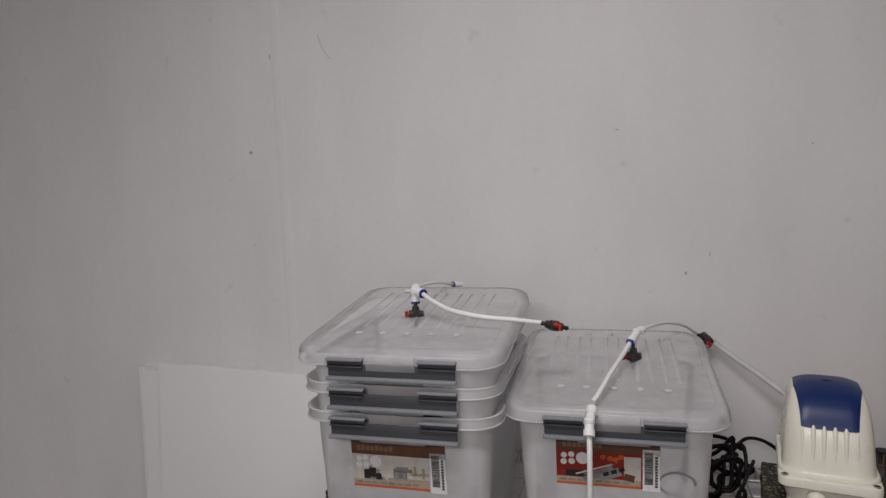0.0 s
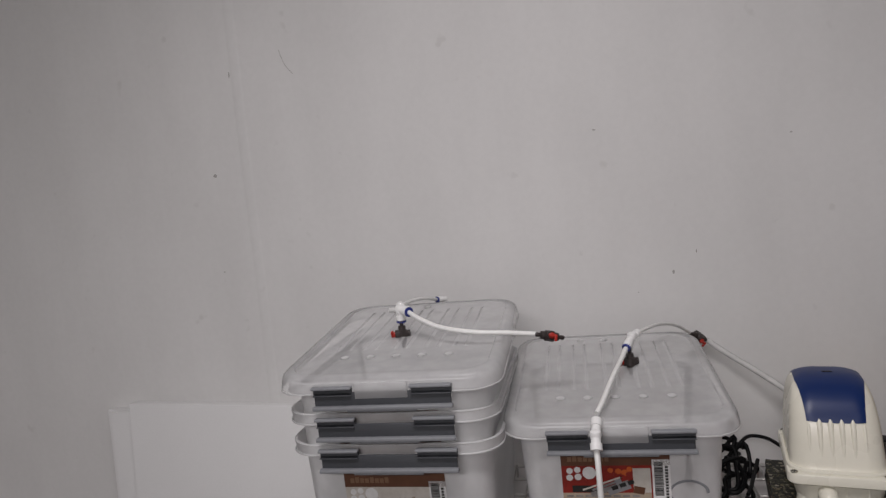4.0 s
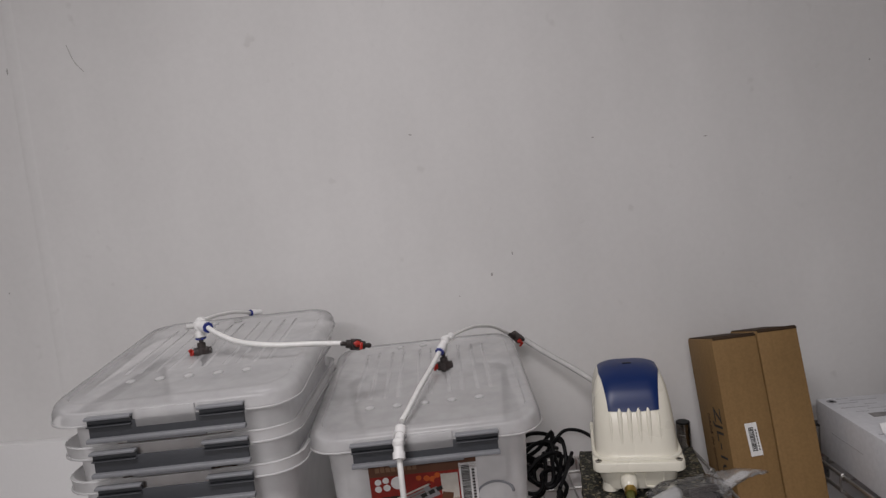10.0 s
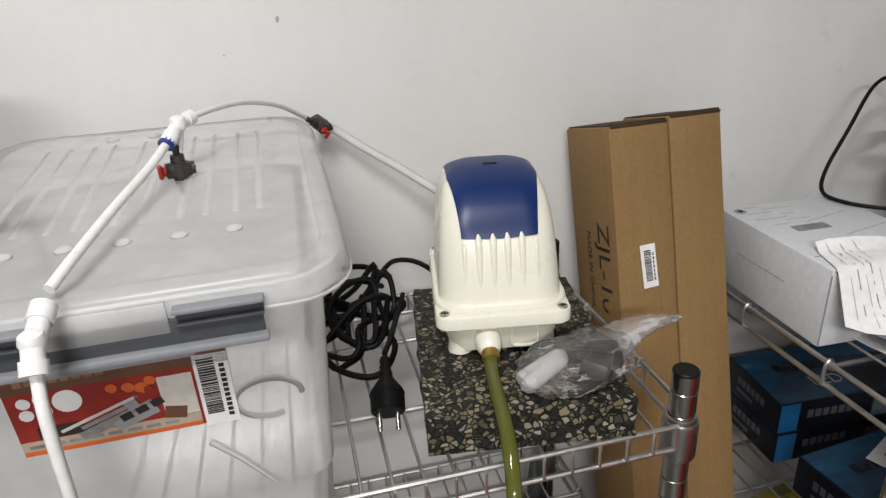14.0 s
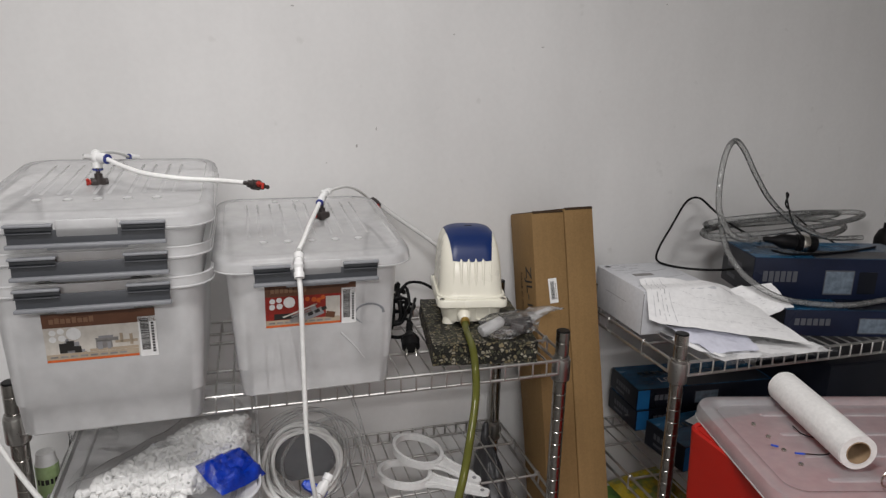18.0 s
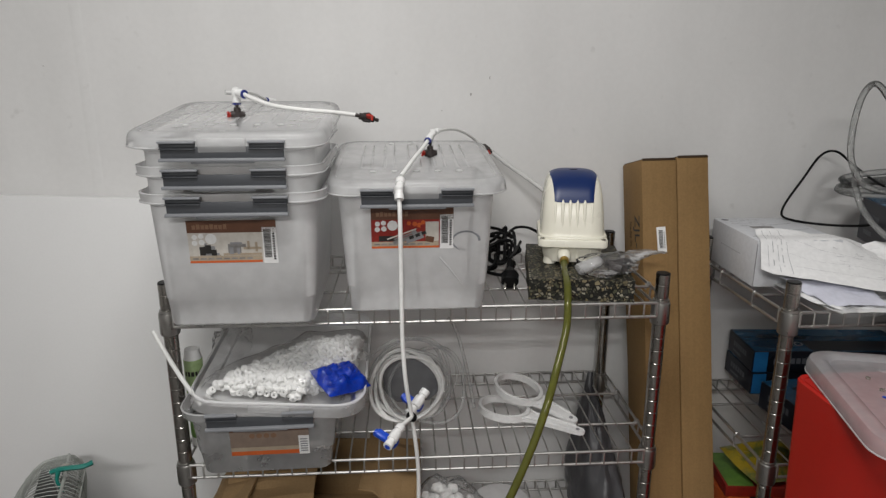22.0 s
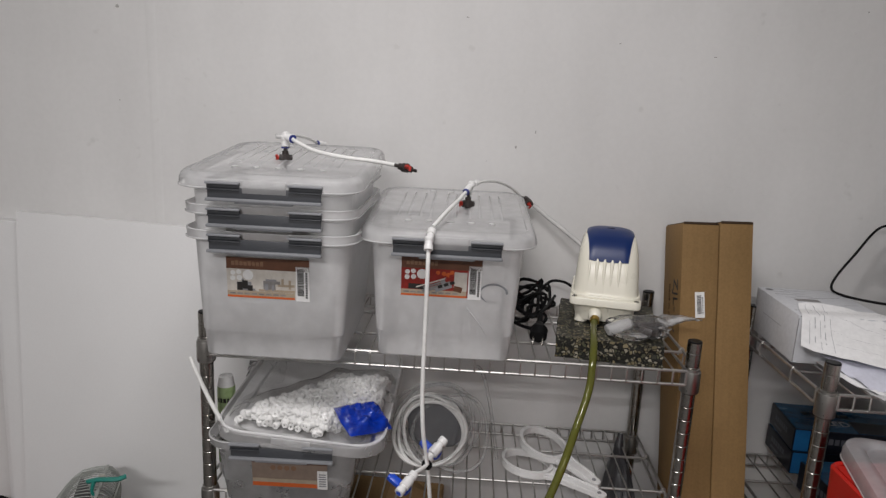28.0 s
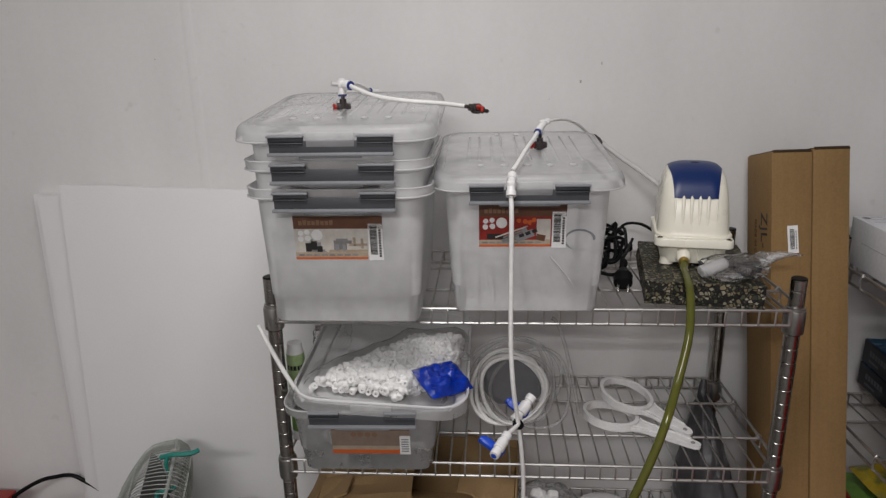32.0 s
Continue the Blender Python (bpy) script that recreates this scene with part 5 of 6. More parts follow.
def media_bag():
    """A bag of white ceramic rings heaped on the tray."""
    rng = random.Random(21)
    bag = thing("media_bag", pose(0.186, 0.122, 0.968, 4, 3.8, -6), "clear bag full of white ceramic filter rings", "plastic bag")
    tmp = bmesh.new()
    n = 12
    prof_o, prof_i, hl = 0.0066, 0.0023, 0.0058
    rings = []
    for r, z in ((prof_i, -hl), (prof_o - 0.0008, -hl), (prof_o, -hl + 0.0008), (prof_o, hl - 0.0008), (prof_o - 0.0008, hl), (prof_i, hl), (prof_i, -hl)):
        rings.append([(r * math.cos(2 * math.pi * k / n), r * math.sin(2 * math.pi * k / n), z) for k in range(n)])
    loft(tmp, rings, False, False)
    bmesh.ops.remove_doubles(tmp, verts=tmp.verts[:], dist=1e-6)
    ring_me = mesh_of("ring", tmp, CERAMIC)

    def inside(x, y):
        """Distance to the edge of the heap: a slumped triangle that leaves room for the blue packet."""
        wob = 0.006 * noise.noise((x * 30, y * 30, 9))
        return wob + min((-0.146 + (x + 0.098) * 1.22 - y) * 0.63, (-0.002 + x * 0.3 - y) * 0.96, y + 0.160, 0.139 - x, (y + 0.148 - (x - 0.072) * 1.55) * 0.54)

    def height(x, y):
        d = inside(x, y)
        return (0.040 + 0.10 * max(0.0, y + 0.10)) * (1 - math.exp(-d / 0.013)) if d > 0 else 0

    # Rings dropped one by one on what lies below them.
    cell, nx, ny = 0.002, 144, 106
    ground = [[0.006] * ny for _ in range(nx)]
    laid = []
    for tries in range(14000):
        x, y = rng.uniform(-0.11, 0.138), rng.uniform(-0.160, 0.03)
        top = height(x, y)
        if inside(x, y) < 0.004:
            continue
        i, j = int((x + 0.14) / cell), int((y + 0.17) / cell)
        under = [ground[i + a][j + b] for a in range(-2, 3) for b in range(-2, 3) if a * a + b * b < 7]
        low = 0.45 * max(under) + 0.55 * sum(under) / len(under)
        if low > 0.006 + top:
            continue
        laid.append((x, y, low + 0.0054))
        for a in range(-2, 3):
            for b in range(-2, 3):
                if a * a + b * b < 7:
                    ground[i + a][j + b] = max(ground[i + a][j + b], low + 0.0082)
    for x, y, z in laid[-290:]:
        part("ring", ring_me, CERAMIC, bag, m=pose(x, y, z, rng.uniform(0, 180), rng.uniform(0, 180), rng.uniform(0, 360)))
    # Deeper rings, joined.
    verts, faces = [], []
    src_v, src_f = [v.co.copy() for v in ring_me.vertices], [tuple(p.vertices) for p in ring_me.polygons]
    for x, y, z in laid[:-290]:
        turn = pose(x, y, z, rng.uniform(0, 180), rng.uniform(0, 180), 0)
        base = len(verts)
        verts += [turn @ v for v in src_v]
        faces += [tuple(base + i for i in f) for f in src_f]
    fill = bpy.data.meshes.new("ring_fill")
    fill.from_pydata(verts, [], faces)
    fill.materials.append(CERAMIC)
    tagged(part("ring_fill", fill, CERAMIC, bag), "", "", "", "stuff")
    # Film over the heap, with an empty fold standing up behind it.
    rows = []
    for i in range(31):
        line = []
        for j in range(27):
            x, y = -0.118 + 0.262 * i / 30, -0.166 + 0.25 * j / 26
            near = max(height(x + a, y + b) for a in (-0.012, 0, 0.012) for b in (-0.012, 0, 0.012))
            z = 0.018 + near * 1.05 + 0.004 * noise.noise((x * 30, y * 30, 1)) + 0.010 * abs(noise.noise((x * 14, y * 14, 5)))
            if (y + 0.148 - (x - 0.072) * 1.55) * 0.54 < -0.006:
                z = 0.009
            line.append((x, y, z))
        rows.append(line)
    part("film", sheet(rows, 0), HAZE_BAG, bag, "crinkled clear film")
    corner = [[(0.115 + 0.05 * i / 6, -0.02 + 0.03 * j / 4 - 0.004 * i, 0.03 + 0.004 * math.sin(i * 1.3 + j)) for j in range(5)] for i in range(7)]
    part("film_corner", sheet(corner, 0), BAG, bag)
    return bag


media_bag()
blue_pack = thing("blue_packet", pose(0.287, 0.0, 0.966, 24, 8, 44), "small glossy packet of deep blue granules beside white rings", "packet")


def pillow(w, d, h, seed):
    """A flat sealed packet: thin, pinched edges and a lumpy middle."""
    def at(i, j, s):
        u, v = i / 10 - 1, j / 10 - 1
        bulge = (1 - abs(u) ** 5) * (1 - abs(v) ** 5)
        lump = 0.75 + 0.5 * noise.noise((u * 2.3 + seed, v * 2.3, s)) + 0.3 * noise.noise((u * 6, v * 6 + seed, s))
        return (u * w / 2 * (1 - 0.06 * abs(v)), v * d / 2 * (1 - 0.06 * abs(u)), s * h / 2 * bulge * lump + h / 2)
    bm = bmesh.new()
    for s in (1, -1):
        vs = [[bm.verts.new(at(i, j, s)) for j in range(21)] for i in range(21)]
        for i in range(20):
            for j in range(20):
                q = (vs[i][j], vs[i + 1][j], vs[i + 1][j + 1], vs[i][j + 1])
                bm.faces.new(q if s > 0 else q[::-1])
    bmesh.ops.remove_doubles(bm, verts=bm.verts[:], dist=1e-5)
    return bm


part("packet", pillow(0.100, 0.075, 0.038, 5), BLUE_BAG, blue_pack)

can = thing("spray_can", pose(0.012, 0.062, 0.822) @ Matrix.Diagonal((0.82, 0.82, 0.97, 1)), "slim white and green printed can at the back of the shelf", "can")
part("can", lathe([(0.019, 0), (0.0205, 0.002), (0.0205, 0.185), (0.018, 0.192), (0.016, 0.205), (0.0, 0.208)], 20), WHITE_PR, can)
part("print", lathe([(0.0207, 0.02), (0.0209, 0.022), (0.0209, 0.105), (0.0207, 0.107)], 20), GREEN_PR, can, "green printed band")
part("print", lathe([(0.0207, 0.112), (0.0209, 0.113), (0.0209, 0.184), (0.0207, 0.185)], 20), PALE_GREEN, can, "pale green printed band")
for k in range(6):
    a = radians(-125 + 22 * k)
    for z, hh in ((0.125, 0.012), (0.158, 0.009)):
        part("letter_bar", block((0.0045 + 0.001 * (k % 3), 0.0006, hh)), INK, can, m=Matrix.Translation((0.0212 * math.cos(a), 0.0212 * math.sin(a), z)) @ Matrix.Rotation(a + math.pi / 2, 4, "Z"), smooth=False)
solid("tube_end", tube([(-0.022, -0.020, 1.090), (-0.002, -0.028, 1.052), (0.023, -0.036, 1.007), (0.053, -0.042, 0.958)], 0.004, 10), WHITE_TUBE, "stiff white tube end standing up beside the tote", "tube", "white air tubes")
solid("clear_wrapping", crumpled((0.07, 0.10, 0.075), (0.0, 0, 0.037), 17, 0.35), BAG, "crumpled clear wrapping behind the tray", "plastic bag", m=pose(0.055, 0.17, 0.938))
solid("smoked_cover", block((0.10, 0.012, 0.14), (0, 0, 0.07), 0.003), DARK_BAG, "smoky dark plastic piece standing behind the tray", "cover", m=pose(0.10, 0.31, 0.824, -6, 24, 8))


# Coil of tubing with ball valves.
def coil():
    rng = random.Random(9)
    c = thing("tube_coil", pose(0.425, 0.115, 0.822, 0, 0, 4), "coil of white and clear tubing standing on the shelf, tied together", "tube coil")
    lean = pose(0, 0, 0.088, -24, 0, 0)
    def gathered(r, tilt, spread, wave):
        """A loop that passes the tie at the bottom of the coil and fans out above it."""
        ph = rng.random() * 6
        pts = []
        for j in range(18):
            a = 2 * math.pi * j / 18 - math.pi / 2
            up = (1 + math.sin(a)) / 2
            x, z = r * math.cos(a), r * (1 + math.sin(a))
            x, z = x * math.cos(tilt) + z * math.sin(tilt), z * math.cos(tilt) - x * math.sin(tilt)
            p = lean @ Vector((x + wave * math.sin(2 * a + ph), spread * (0.25 + up) + 0.5 * wave * math.sin(a + ph), z - 0.072))
            pts.append(Vector((p.x, p.y, max(p.z, 0.007))))
        return pts
    for k in range(5):
        part("white_loop", tube(gathered(rng.uniform(0.054, 0.073), rng.uniform(-0.24, 0.2), -0.014 + 0.006 * k, 0.006), 0.0036, 8, 4, closed=True), WHITE_TUBE, c)
    for k in range(7):
        part("clear_loop", tube(gathered(rng.uniform(0.066, 0.086), rng.uniform(-0.25, 0.6), -0.014 + 0.009 * k, 0.010), 0.0034, 8, 4, closed=True), CLEAR_TUBE, c, "clear tubing")
    pts = [lean @ Vector((0.085 + 0.05 * math.sin(a * 0.5), 0.04, 0.02 + 0.11 * math.cos(a))) for a in [0.3 * k for k in range(9)]]
    part("loose_end", tube(pts, 0.0034, 8, 4), CLEAR_TUBE, c, "loose clear tube end")
    part("wrapping", crumpled((0.112, 0.02, 0.10), (0, 0, 0), 31, 0.14), SMOKE, c, "smoky wrapping inside the coil", m=lean @ pose(0, 0.03, 0.012))
    return c


coil()


def aligned(p, q, lever):
    """A pose at the middle of p and q: z from p to q, x as near as may be to lever."""
    p, q = Vector(p), Vector(q)
    z = (q - p).normalized()
    x = (Vector(lever) - z * z.dot(Vector(lever))).normalized()
    m = Matrix((x, z.cross(x), z)).transposed().to_4x4()
    return Matrix.Translation((p + q) / 2) @ m


def ball_valve(m, label, reach=0.034):
    v = thing("ball_valve", m, label, "valve", "ball valves")
    bm = bmesh.new()
    lathe([(0.004, -0.026), (0.0085, -0.025), (0.0085, -0.015), (0.0068, -0.014), (0.0068, -0.010), (0.0095, -0.009), (0.0095, 0.009), (0.0068, 0.010), (0.0068, 0.014), (0.0085, 0.015), (0.0085, 0.025), (0.004, 0.026)], 16, bm)
    lathe([(0.006, 0.0), (0.006, 0.013)], 12, bm, Matrix.Rotation(radians(90), 4, "X"))
    part("valve_body", bm, WHITE_PL, v)
    bm = bmesh.new()
    lathe([(0.0105, 0.010), (0.0125, 0.012), (0.0125, 0.022), (0.009, 0.025)], 16, bm, Matrix.Rotation(radians(90), 4, "X"))
    block((reach, 0.012, 0.016), (reach * 0.45, -0.0180, 0), 0.004, bm)
    block((0.010, 0.014, 0.010), (reach * 0.92, -0.0210, 0), 0.003, bm)
    part("handle", bm, BLUE_PL, v, "blue lever handle")
    part("socket", lathe([(0.0042, -0.0262), (0.0052, -0.0264), (0.0052, -0.026), (0.0042, -0.026)], 14), BLUE_PL, v, "blue socket ring")
    return v


ball_valve(aligned((0.380, -0.192, 0.952), (0.406, -0.146, 0.968), (-1, -0.1, 0.3)) @ Matrix.Scale(0.9, 4), "white ball valve with blue handle hanging from the tube")
ball_valve(aligned((0.420, -0.080, 0.952), (0.446, -0.052, 0.976), (-0.9, 0.2, 0.4)) @ Matrix.Scale(1.02, 4), "white ball valve with blue handle among the coil", 0.028)
solid("cable_tie", lathe([(0.008, -0.003), (0.0095, -0.002), (0.0095, 0.002), (0.008, 0.003)], 12), BLACK, "black tie round the hanging tubes", "cable tie", m=pose(0.4215, -0.114, 0.963, 20, 30, 0))
solid("tie_tube", tube([(0.404, -0.150, 0.967), (0.421, -0.116, 0.963), (0.420, -0.095, 0.955), (0.414, -0.073, 0.952)], 0.0035, 8), WHITE_TUBE, "short white tube joining the two ball valves", "tube", "white air tubes")


def filter_wrench(m, label, short=0.0):
    """A plastic ring spanner: an open-webbed ring and a long tapering handle with a hanging hole."""
    w = thing("filter_wrench", m, label, "wrench", "plastic wrenches")
    n = 44
    bm = bmesh.new()
    R, t, hgt = 0.042, 0.0065, 0.015
    rings = []
    for r, z in ((R, 0), (R + t, 0), (R + t, hgt), (R, hgt), (R, 0)):
        rings.append([(r * 1.18 * math.cos(2 * math.pi * k / n) - 0.008, r * 0.9 * math.sin(2 * math.pi * k / n), z) for k in range(n)])
    loft(bm, rings, False, False)
    bmesh.ops.remove_doubles(bm, verts=bm.verts[:], dist=1e-6)
    part("ring", bm, WHITE_PL, w)
    bm = bmesh.new()
    top = []
    for x, h in ((R + 0.002, 0.022), (R + 0.02, 0.015), (R + 0.07, 0.0125), (R + 0.108 - short, 0.0115), (R + 0.122 - short, 0.0095), (R + 0.128 - short, 0.004)):
        top.append((x, h))
    outline = [(x, -h) for x, h in top] + [(x, h) for x, h in top[::-1]]
    loft(bm, [[(x, y, 0.002) for x, y in outline], [(x, y, 0.009) for x, y in outline]])
    part("handle", bm, WHITE_PL, w)
    bm = bmesh.new()
    for s in (-1, 1):
        tube([(R + 0.005, s * 0.017, 0.012), (R + 0.02, s * 0.0118, 0.0115), (R + 0.06, s * 0.0108, 0.0105), (R + 0.108 - short, s * 0.0096, 0.0102)], 0.0022, 6, 4, bm)
    part("edge_bead", bm, WHITE_PL, w)
    part("hanging_hole", lathe([(0.0042, 0.0), (0.0042, 0.0006)], 12), INK_SOFT, w, m=pose(R + 0.114 - short, 0, 0.009))
    return w


filter_wrench(pose(0.626, 0.138, 0.823, 0, 0, -35), "white plastic ring wrench lying on the wire shelf")
filter_wrench(pose(0.660, 0.172, 0.850, 4, 9, -45), "white plastic ring wrench lying across another", 0.03)

# ---- lower shelf of the first rack ----
def open_carton():
    c = thing("open_carton", pose(0.235, 0.165, 0.523, 0, 0, -4), "opened brown cardboard carton with loose flaps", "cardboard box")
    w, d, h = 0.40, 0.27, 0.155
    for cx, cy, sx, sy in ((0, -d / 2, w, 0.004), (0, d / 2, w, 0.004), (-w / 2, 0, 0.004, d - 0.005), (w / 2, 0, 0.004, d - 0.005)):
        bm = block((sx, sy, h), (cx, cy, h / 2), 0.001)
        part("side_panel", bm, CARD_IN, c)
    part("bottom", block((w - 0.006, d - 0.006, 0.004), (0, 0, 0.002)), CARD_IN, c)
    for m, s in ((pose(0.10, -d / 2 + 0.01, h, -38, 6, 0), (0.19, 0.12, 0.004)), (pose(-0.10, -d / 2 + 0.02, h, 14, -5, 4), (0.19, 0.12, 0.004)), (pose(-w / 2 + 0.02, 0.0, h, 0, -20, 0), (0.10, 0.24, 0.004)), (pose(w / 2 - 0.06, 0.02, h, 0, 24, 0), (0.12, 0.22, 0.004))):
        n = 8
        oy = 0 if s[0] > s[1] else -s[1] / 2
        ox = -s[0] / 2
        rows = [[(ox + s[0] * i / n, oy + s[1] * j / n, 0.012 * noise.noise((i * 0.45 + s[0] * 40, j * 0.5, m[0][3] * 9)) + 0.003 * noise.noise((i * 1.1, j * 1.2, 3))) for i in range(n + 1)] for j in range(n + 1)]
        part("flap", sheet(rows, 0.004), CARD_IN, c, m=m, angle=20)
    part("tape", block((0.15, 0.0008, 0.012), (0.05, -d / 2 - 0.003, h - 0.03)), TAPE, c)
    return c


open_carton()
solid("white_sheet", sheet([[(0.15 * i / 6, -0.004 * math.sin(j * 0.9), 0.158 * j / 6) for i in range(7)] for j in range(7)], 0.001), PAPER_BLUE, "pale sheet of paper standing against the carton", "paper", m=pose(0.098, -0.004, 0.5235, -2, -12, 0))
solid("green_strip", block((0.004, 0.012, 0.16), (0, 0, 0.08), 0.001), GREEN_PR, "thin bright green plastic strip standing by the post", "strip", m=pose(0.062, -0.004, 0.523, 0, 3, 0))
media = thing("media_bag", pose(0.50, 0.11, 0.523), "clear bag of white filter pieces on the low shelf", "plastic bag")
part("film", crumpled((0.15, 0.16, 0.15), (0, 0, 0.07), 41, 0.14), HAZE_BAG, media)
rng = random.Random(33)
chunk = mesh_of("chunk", block((0.022, 0.018, 0.016), (0, 0, 0), 0.005), CERAMIC)
for k in range(70):
    a, r, z = rng.uniform(0, 6.3), 0.058 * math.sqrt(rng.random()), rng.uniform(0.012, 0.115)
    part("chunk", chunk, CERAMIC, media, m=pose(r * math.cos(a), r * math.sin(a), z, rng.uniform(0, 90), rng.uniform(0, 90), rng.uniform(0, 90)))
tub = thing("clear_tub", pose(0.615, 0.12, 0.523), "clear round plastic tub with lid on the low shelf", "tub")
part("tub", lathe([(0.05, 0), (0.052, 0.002), (0.06, 0.09), (0.062, 0.092), (0.062, 0.098), (0.058, 0.10), (0.0, 0.101)], 30), TOTE, tub)
tub2 = thing("coiled_ring", pose(0.76, 0.10, 0.523), "flat coil of clear tube on the low shelf", "tube coil")
for k in range(4):
    part("loop", tube([((0.05 + 0.004 * k) * math.cos(a), (0.05 + 0.004 * k) * math.sin(a), 0.006 + 0.007 * k) for a in [2 * math.pi * j / 14 for j in range(14)]], 0.004, 8, 4, closed=True), CLEAR_TUBE, tub2)
dark = thing("dark_bag", pose(0.838, 0.185, 0.523, 0, 0, 10), "crumpled smoky grey plastic bag standing beside the post", "plastic bag")
bm = crumpled((0.11, 0.20, 0.30), (0, 0, 0.148), 52, 0.2)
for v in bm.verts:
    f = min(1.0, max(0.0, v.co.z / 0.3))
    v.co.x = v.co.x * (1 - 0.78 * f ** 1.6) + 0.012 * f
    v.co.y = v.co.y * (1 - 0.8 * f ** 1.6) + 0.075 * f ** 1.5
part("film", bm, DARK_BAG, dark)
part("neck", tube([(0.012, 0.07, 0.275), (0.014, 0.078, 0.30), (0.018, 0.084, 0.325)], lambda f: 0.014 - 0.008 * f, 10), DARK_BAG, dark, "gathered neck")


# ---- second rack, top shelf ----
white_carton = thing("white_carton", pose(1.166, 0.150, 1.122, 0, 0, -2), "flat white carton with faint grey print", "box")
part("carton", block((0.165, 0.197, 0.092), (0, 0.002, 0.046), 0.002), WHITE_BOX, white_carton)
part("flap_line", block((0.150, 0.0012, 0.0006), (0, -0.062, 0.0922)), INK_SOFT, white_carton)
part("print", block((0.045, 0.016, 0.0005), (-0.02, 0.012, 0.0923)), GREY_PR, white_carton, "grey printed patch", smooth=False)
bm = bmesh.new()
for k in range(7):
    block((0.02 + 0.012 * (k % 3), 0.0014, 0.0004), (-0.045 + 0.03 * (k % 2), 0.030 + 0.010 * k, 0.0922), 0, bm)
for k in range(2):
    block((0.07, 0.0012, 0.0004), (0.03, -0.02 + 0.05 * k, 0.0922), 0, bm, Matrix.Rotation(0.25, 4, "Z"))
part("print", bm, FAINT, white_carton, smooth=False)
part("print", discs([(0.0, 0.0, 0.0075), (0.0, 0.0, 0.0035)]), INK_SOFT, white_carton, "small round printed mark", m=pose(-0.066, 0.082, 0.0924, -90), smooth=False)
bm = bmesh.new()
for k in range(9):
    block((0.0005, 0.006 + 0.003 * (k % 2), 0.0014), (-0.0828, 0.05 - 0.010 * k, 0.050), 0, bm)
part("print", bm, FAINT, white_carton, smooth=False)
bm = bmesh.new()
block((0.0012, 0.0012, 0.084), (-0.0815, -0.0962, 0.044), 0, bm)
block((0.026, 0.0012, 0.0016), (-0.066, -0.0966, 0.0902), 0, bm)
part("flap_line", bm, INK_SOFT, white_carton, "dark folded edge")
part("tab", block((0.016, 0.006, 0.004), (-0.058, -0.0935, 0.0912), 0.001), INK, white_carton, "dark tab hole")


def printed_page(name, corners, seed, droop, material, label, lines=True, curl=0.008, rest=None):
    """A sheet of paper between four corners (back left, back right, front right, front left), bent and dented."""
    a, b, c, d = [Vector(p) for p in corners]
    origin = (a + b + c + d) / 4

    def at(u, v, lift=0.0):
        p = (a.lerp(b, u)).lerp(d.lerp(c, u), v) - origin
        p.z += curl * noise.noise((u * 3 + seed, v * 3, seed)) + droop * (4 * u * (1 - u)) * (1 - v) + 0.003 * noise.noise((u * 9, v * 9, seed))
        if rest:
            p.z = max(p.z, rest(p.x + origin.x, p.y + origin.y) - origin.z)
        p.z += lift
        return p
    page = thing(name, Matrix.Translation(origin), label, "paper", "loose papers")
    part("page", sheet([[at(i / 14, j / 14) for i in range(15)] for j in range(14, -1, -1)], 0.0007), material, page)
    if lines:
        rng = random.Random(seed)
        bm = bmesh.new()

        def strip(u0, v0, u1, v1, wd):
            n = 6
            pu, pv = (v1 - v0), -(u1 - u0)
            s = wd / max(1e-6, math.hypot(pu * 0.2, pv * 0.25))
            rows = [[at(u0 + (u1 - u0) * k / n + e * pu * s, v0 + (v1 - v0) * k / n + e * pv * s, 0.0009) for k in range(n + 1)] for e in (-0.5, 0.5)]
            vs = [[bm.verts.new(p) for p in r] for r in rows]
            for k in range(n):
                bm.faces.new((vs[0][k], vs[0][k + 1], vs[1][k + 1], vs[1][k]))
        for u in (0.05, 0.12, 0.19):
            strip(u, 0.06, u, 0.94, 0.0006)
        for v in (0.2, 0.42, 0.6, 0.8):
            strip(0.2, v, 0.92, v + 0.01, 0.0005)
        for k in range(26):
            u, v = rng.choice((0.085, 0.15)), rng.uniform(0.08, 0.9)
            strip(u, v, u, v + rng.uniform(0.02, 0.05), 0.0010)
        for k in range(34):
            u, v = rng.choice((0.55, 0.7, 0.82)) + rng.uniform(0, 0.03), rng.uniform(0.1, 0.9)
            strip(u, v, u + rng.uniform(0.02, 0.07), v, 0.0008)
        part("print", bm, FAINT, page, "rows of small illegible print", smooth=False)
    return page


def over_carton(x, y):
    """Where a sheet lies that hangs over the front edge of the white carton."""
    return 1.2165 - 1.5 * max(0.0, 0.054 - y) - 0.5 * max(0.0, x - 1.246)


printed_page("printed_page", ((1.100, 0.106, 1.224), (1.310, 0.084, 1.196), (1.346, -0.104, 1.141), (1.074, 0.022, 1.166)), 3, 0.010, PAPER, "large printed sheet draped over a carton", True, 0.005, over_carton)
printed_page("printed_page", ((1.262, 0.086, 1.192), (1.376, 0.046, 1.215), (1.392, -0.005, 1.178), (1.275, 0.0, 1.152)), 5, 0.0, PAPER, "printed sheet half under another sheet")
printed_page("folded_page", ((1.115, 0.03, 1.150), (1.26, -0.01, 1.146), (1.24, -0.088, 1.135), (1.15, -0.070, 1.130)), 8, 0.006, PAPER_BLUE, "bluish folded sheet under the printed page", False)
printed_page("folded_page", ((1.11, 0.00, 1.133), (1.18, 0.02, 1.136), (1.23, -0.082, 1.126), (1.165, -0.095, 1.126)), 11, 0.002, PAPER, "folded white sheet at the shelf edge", False)
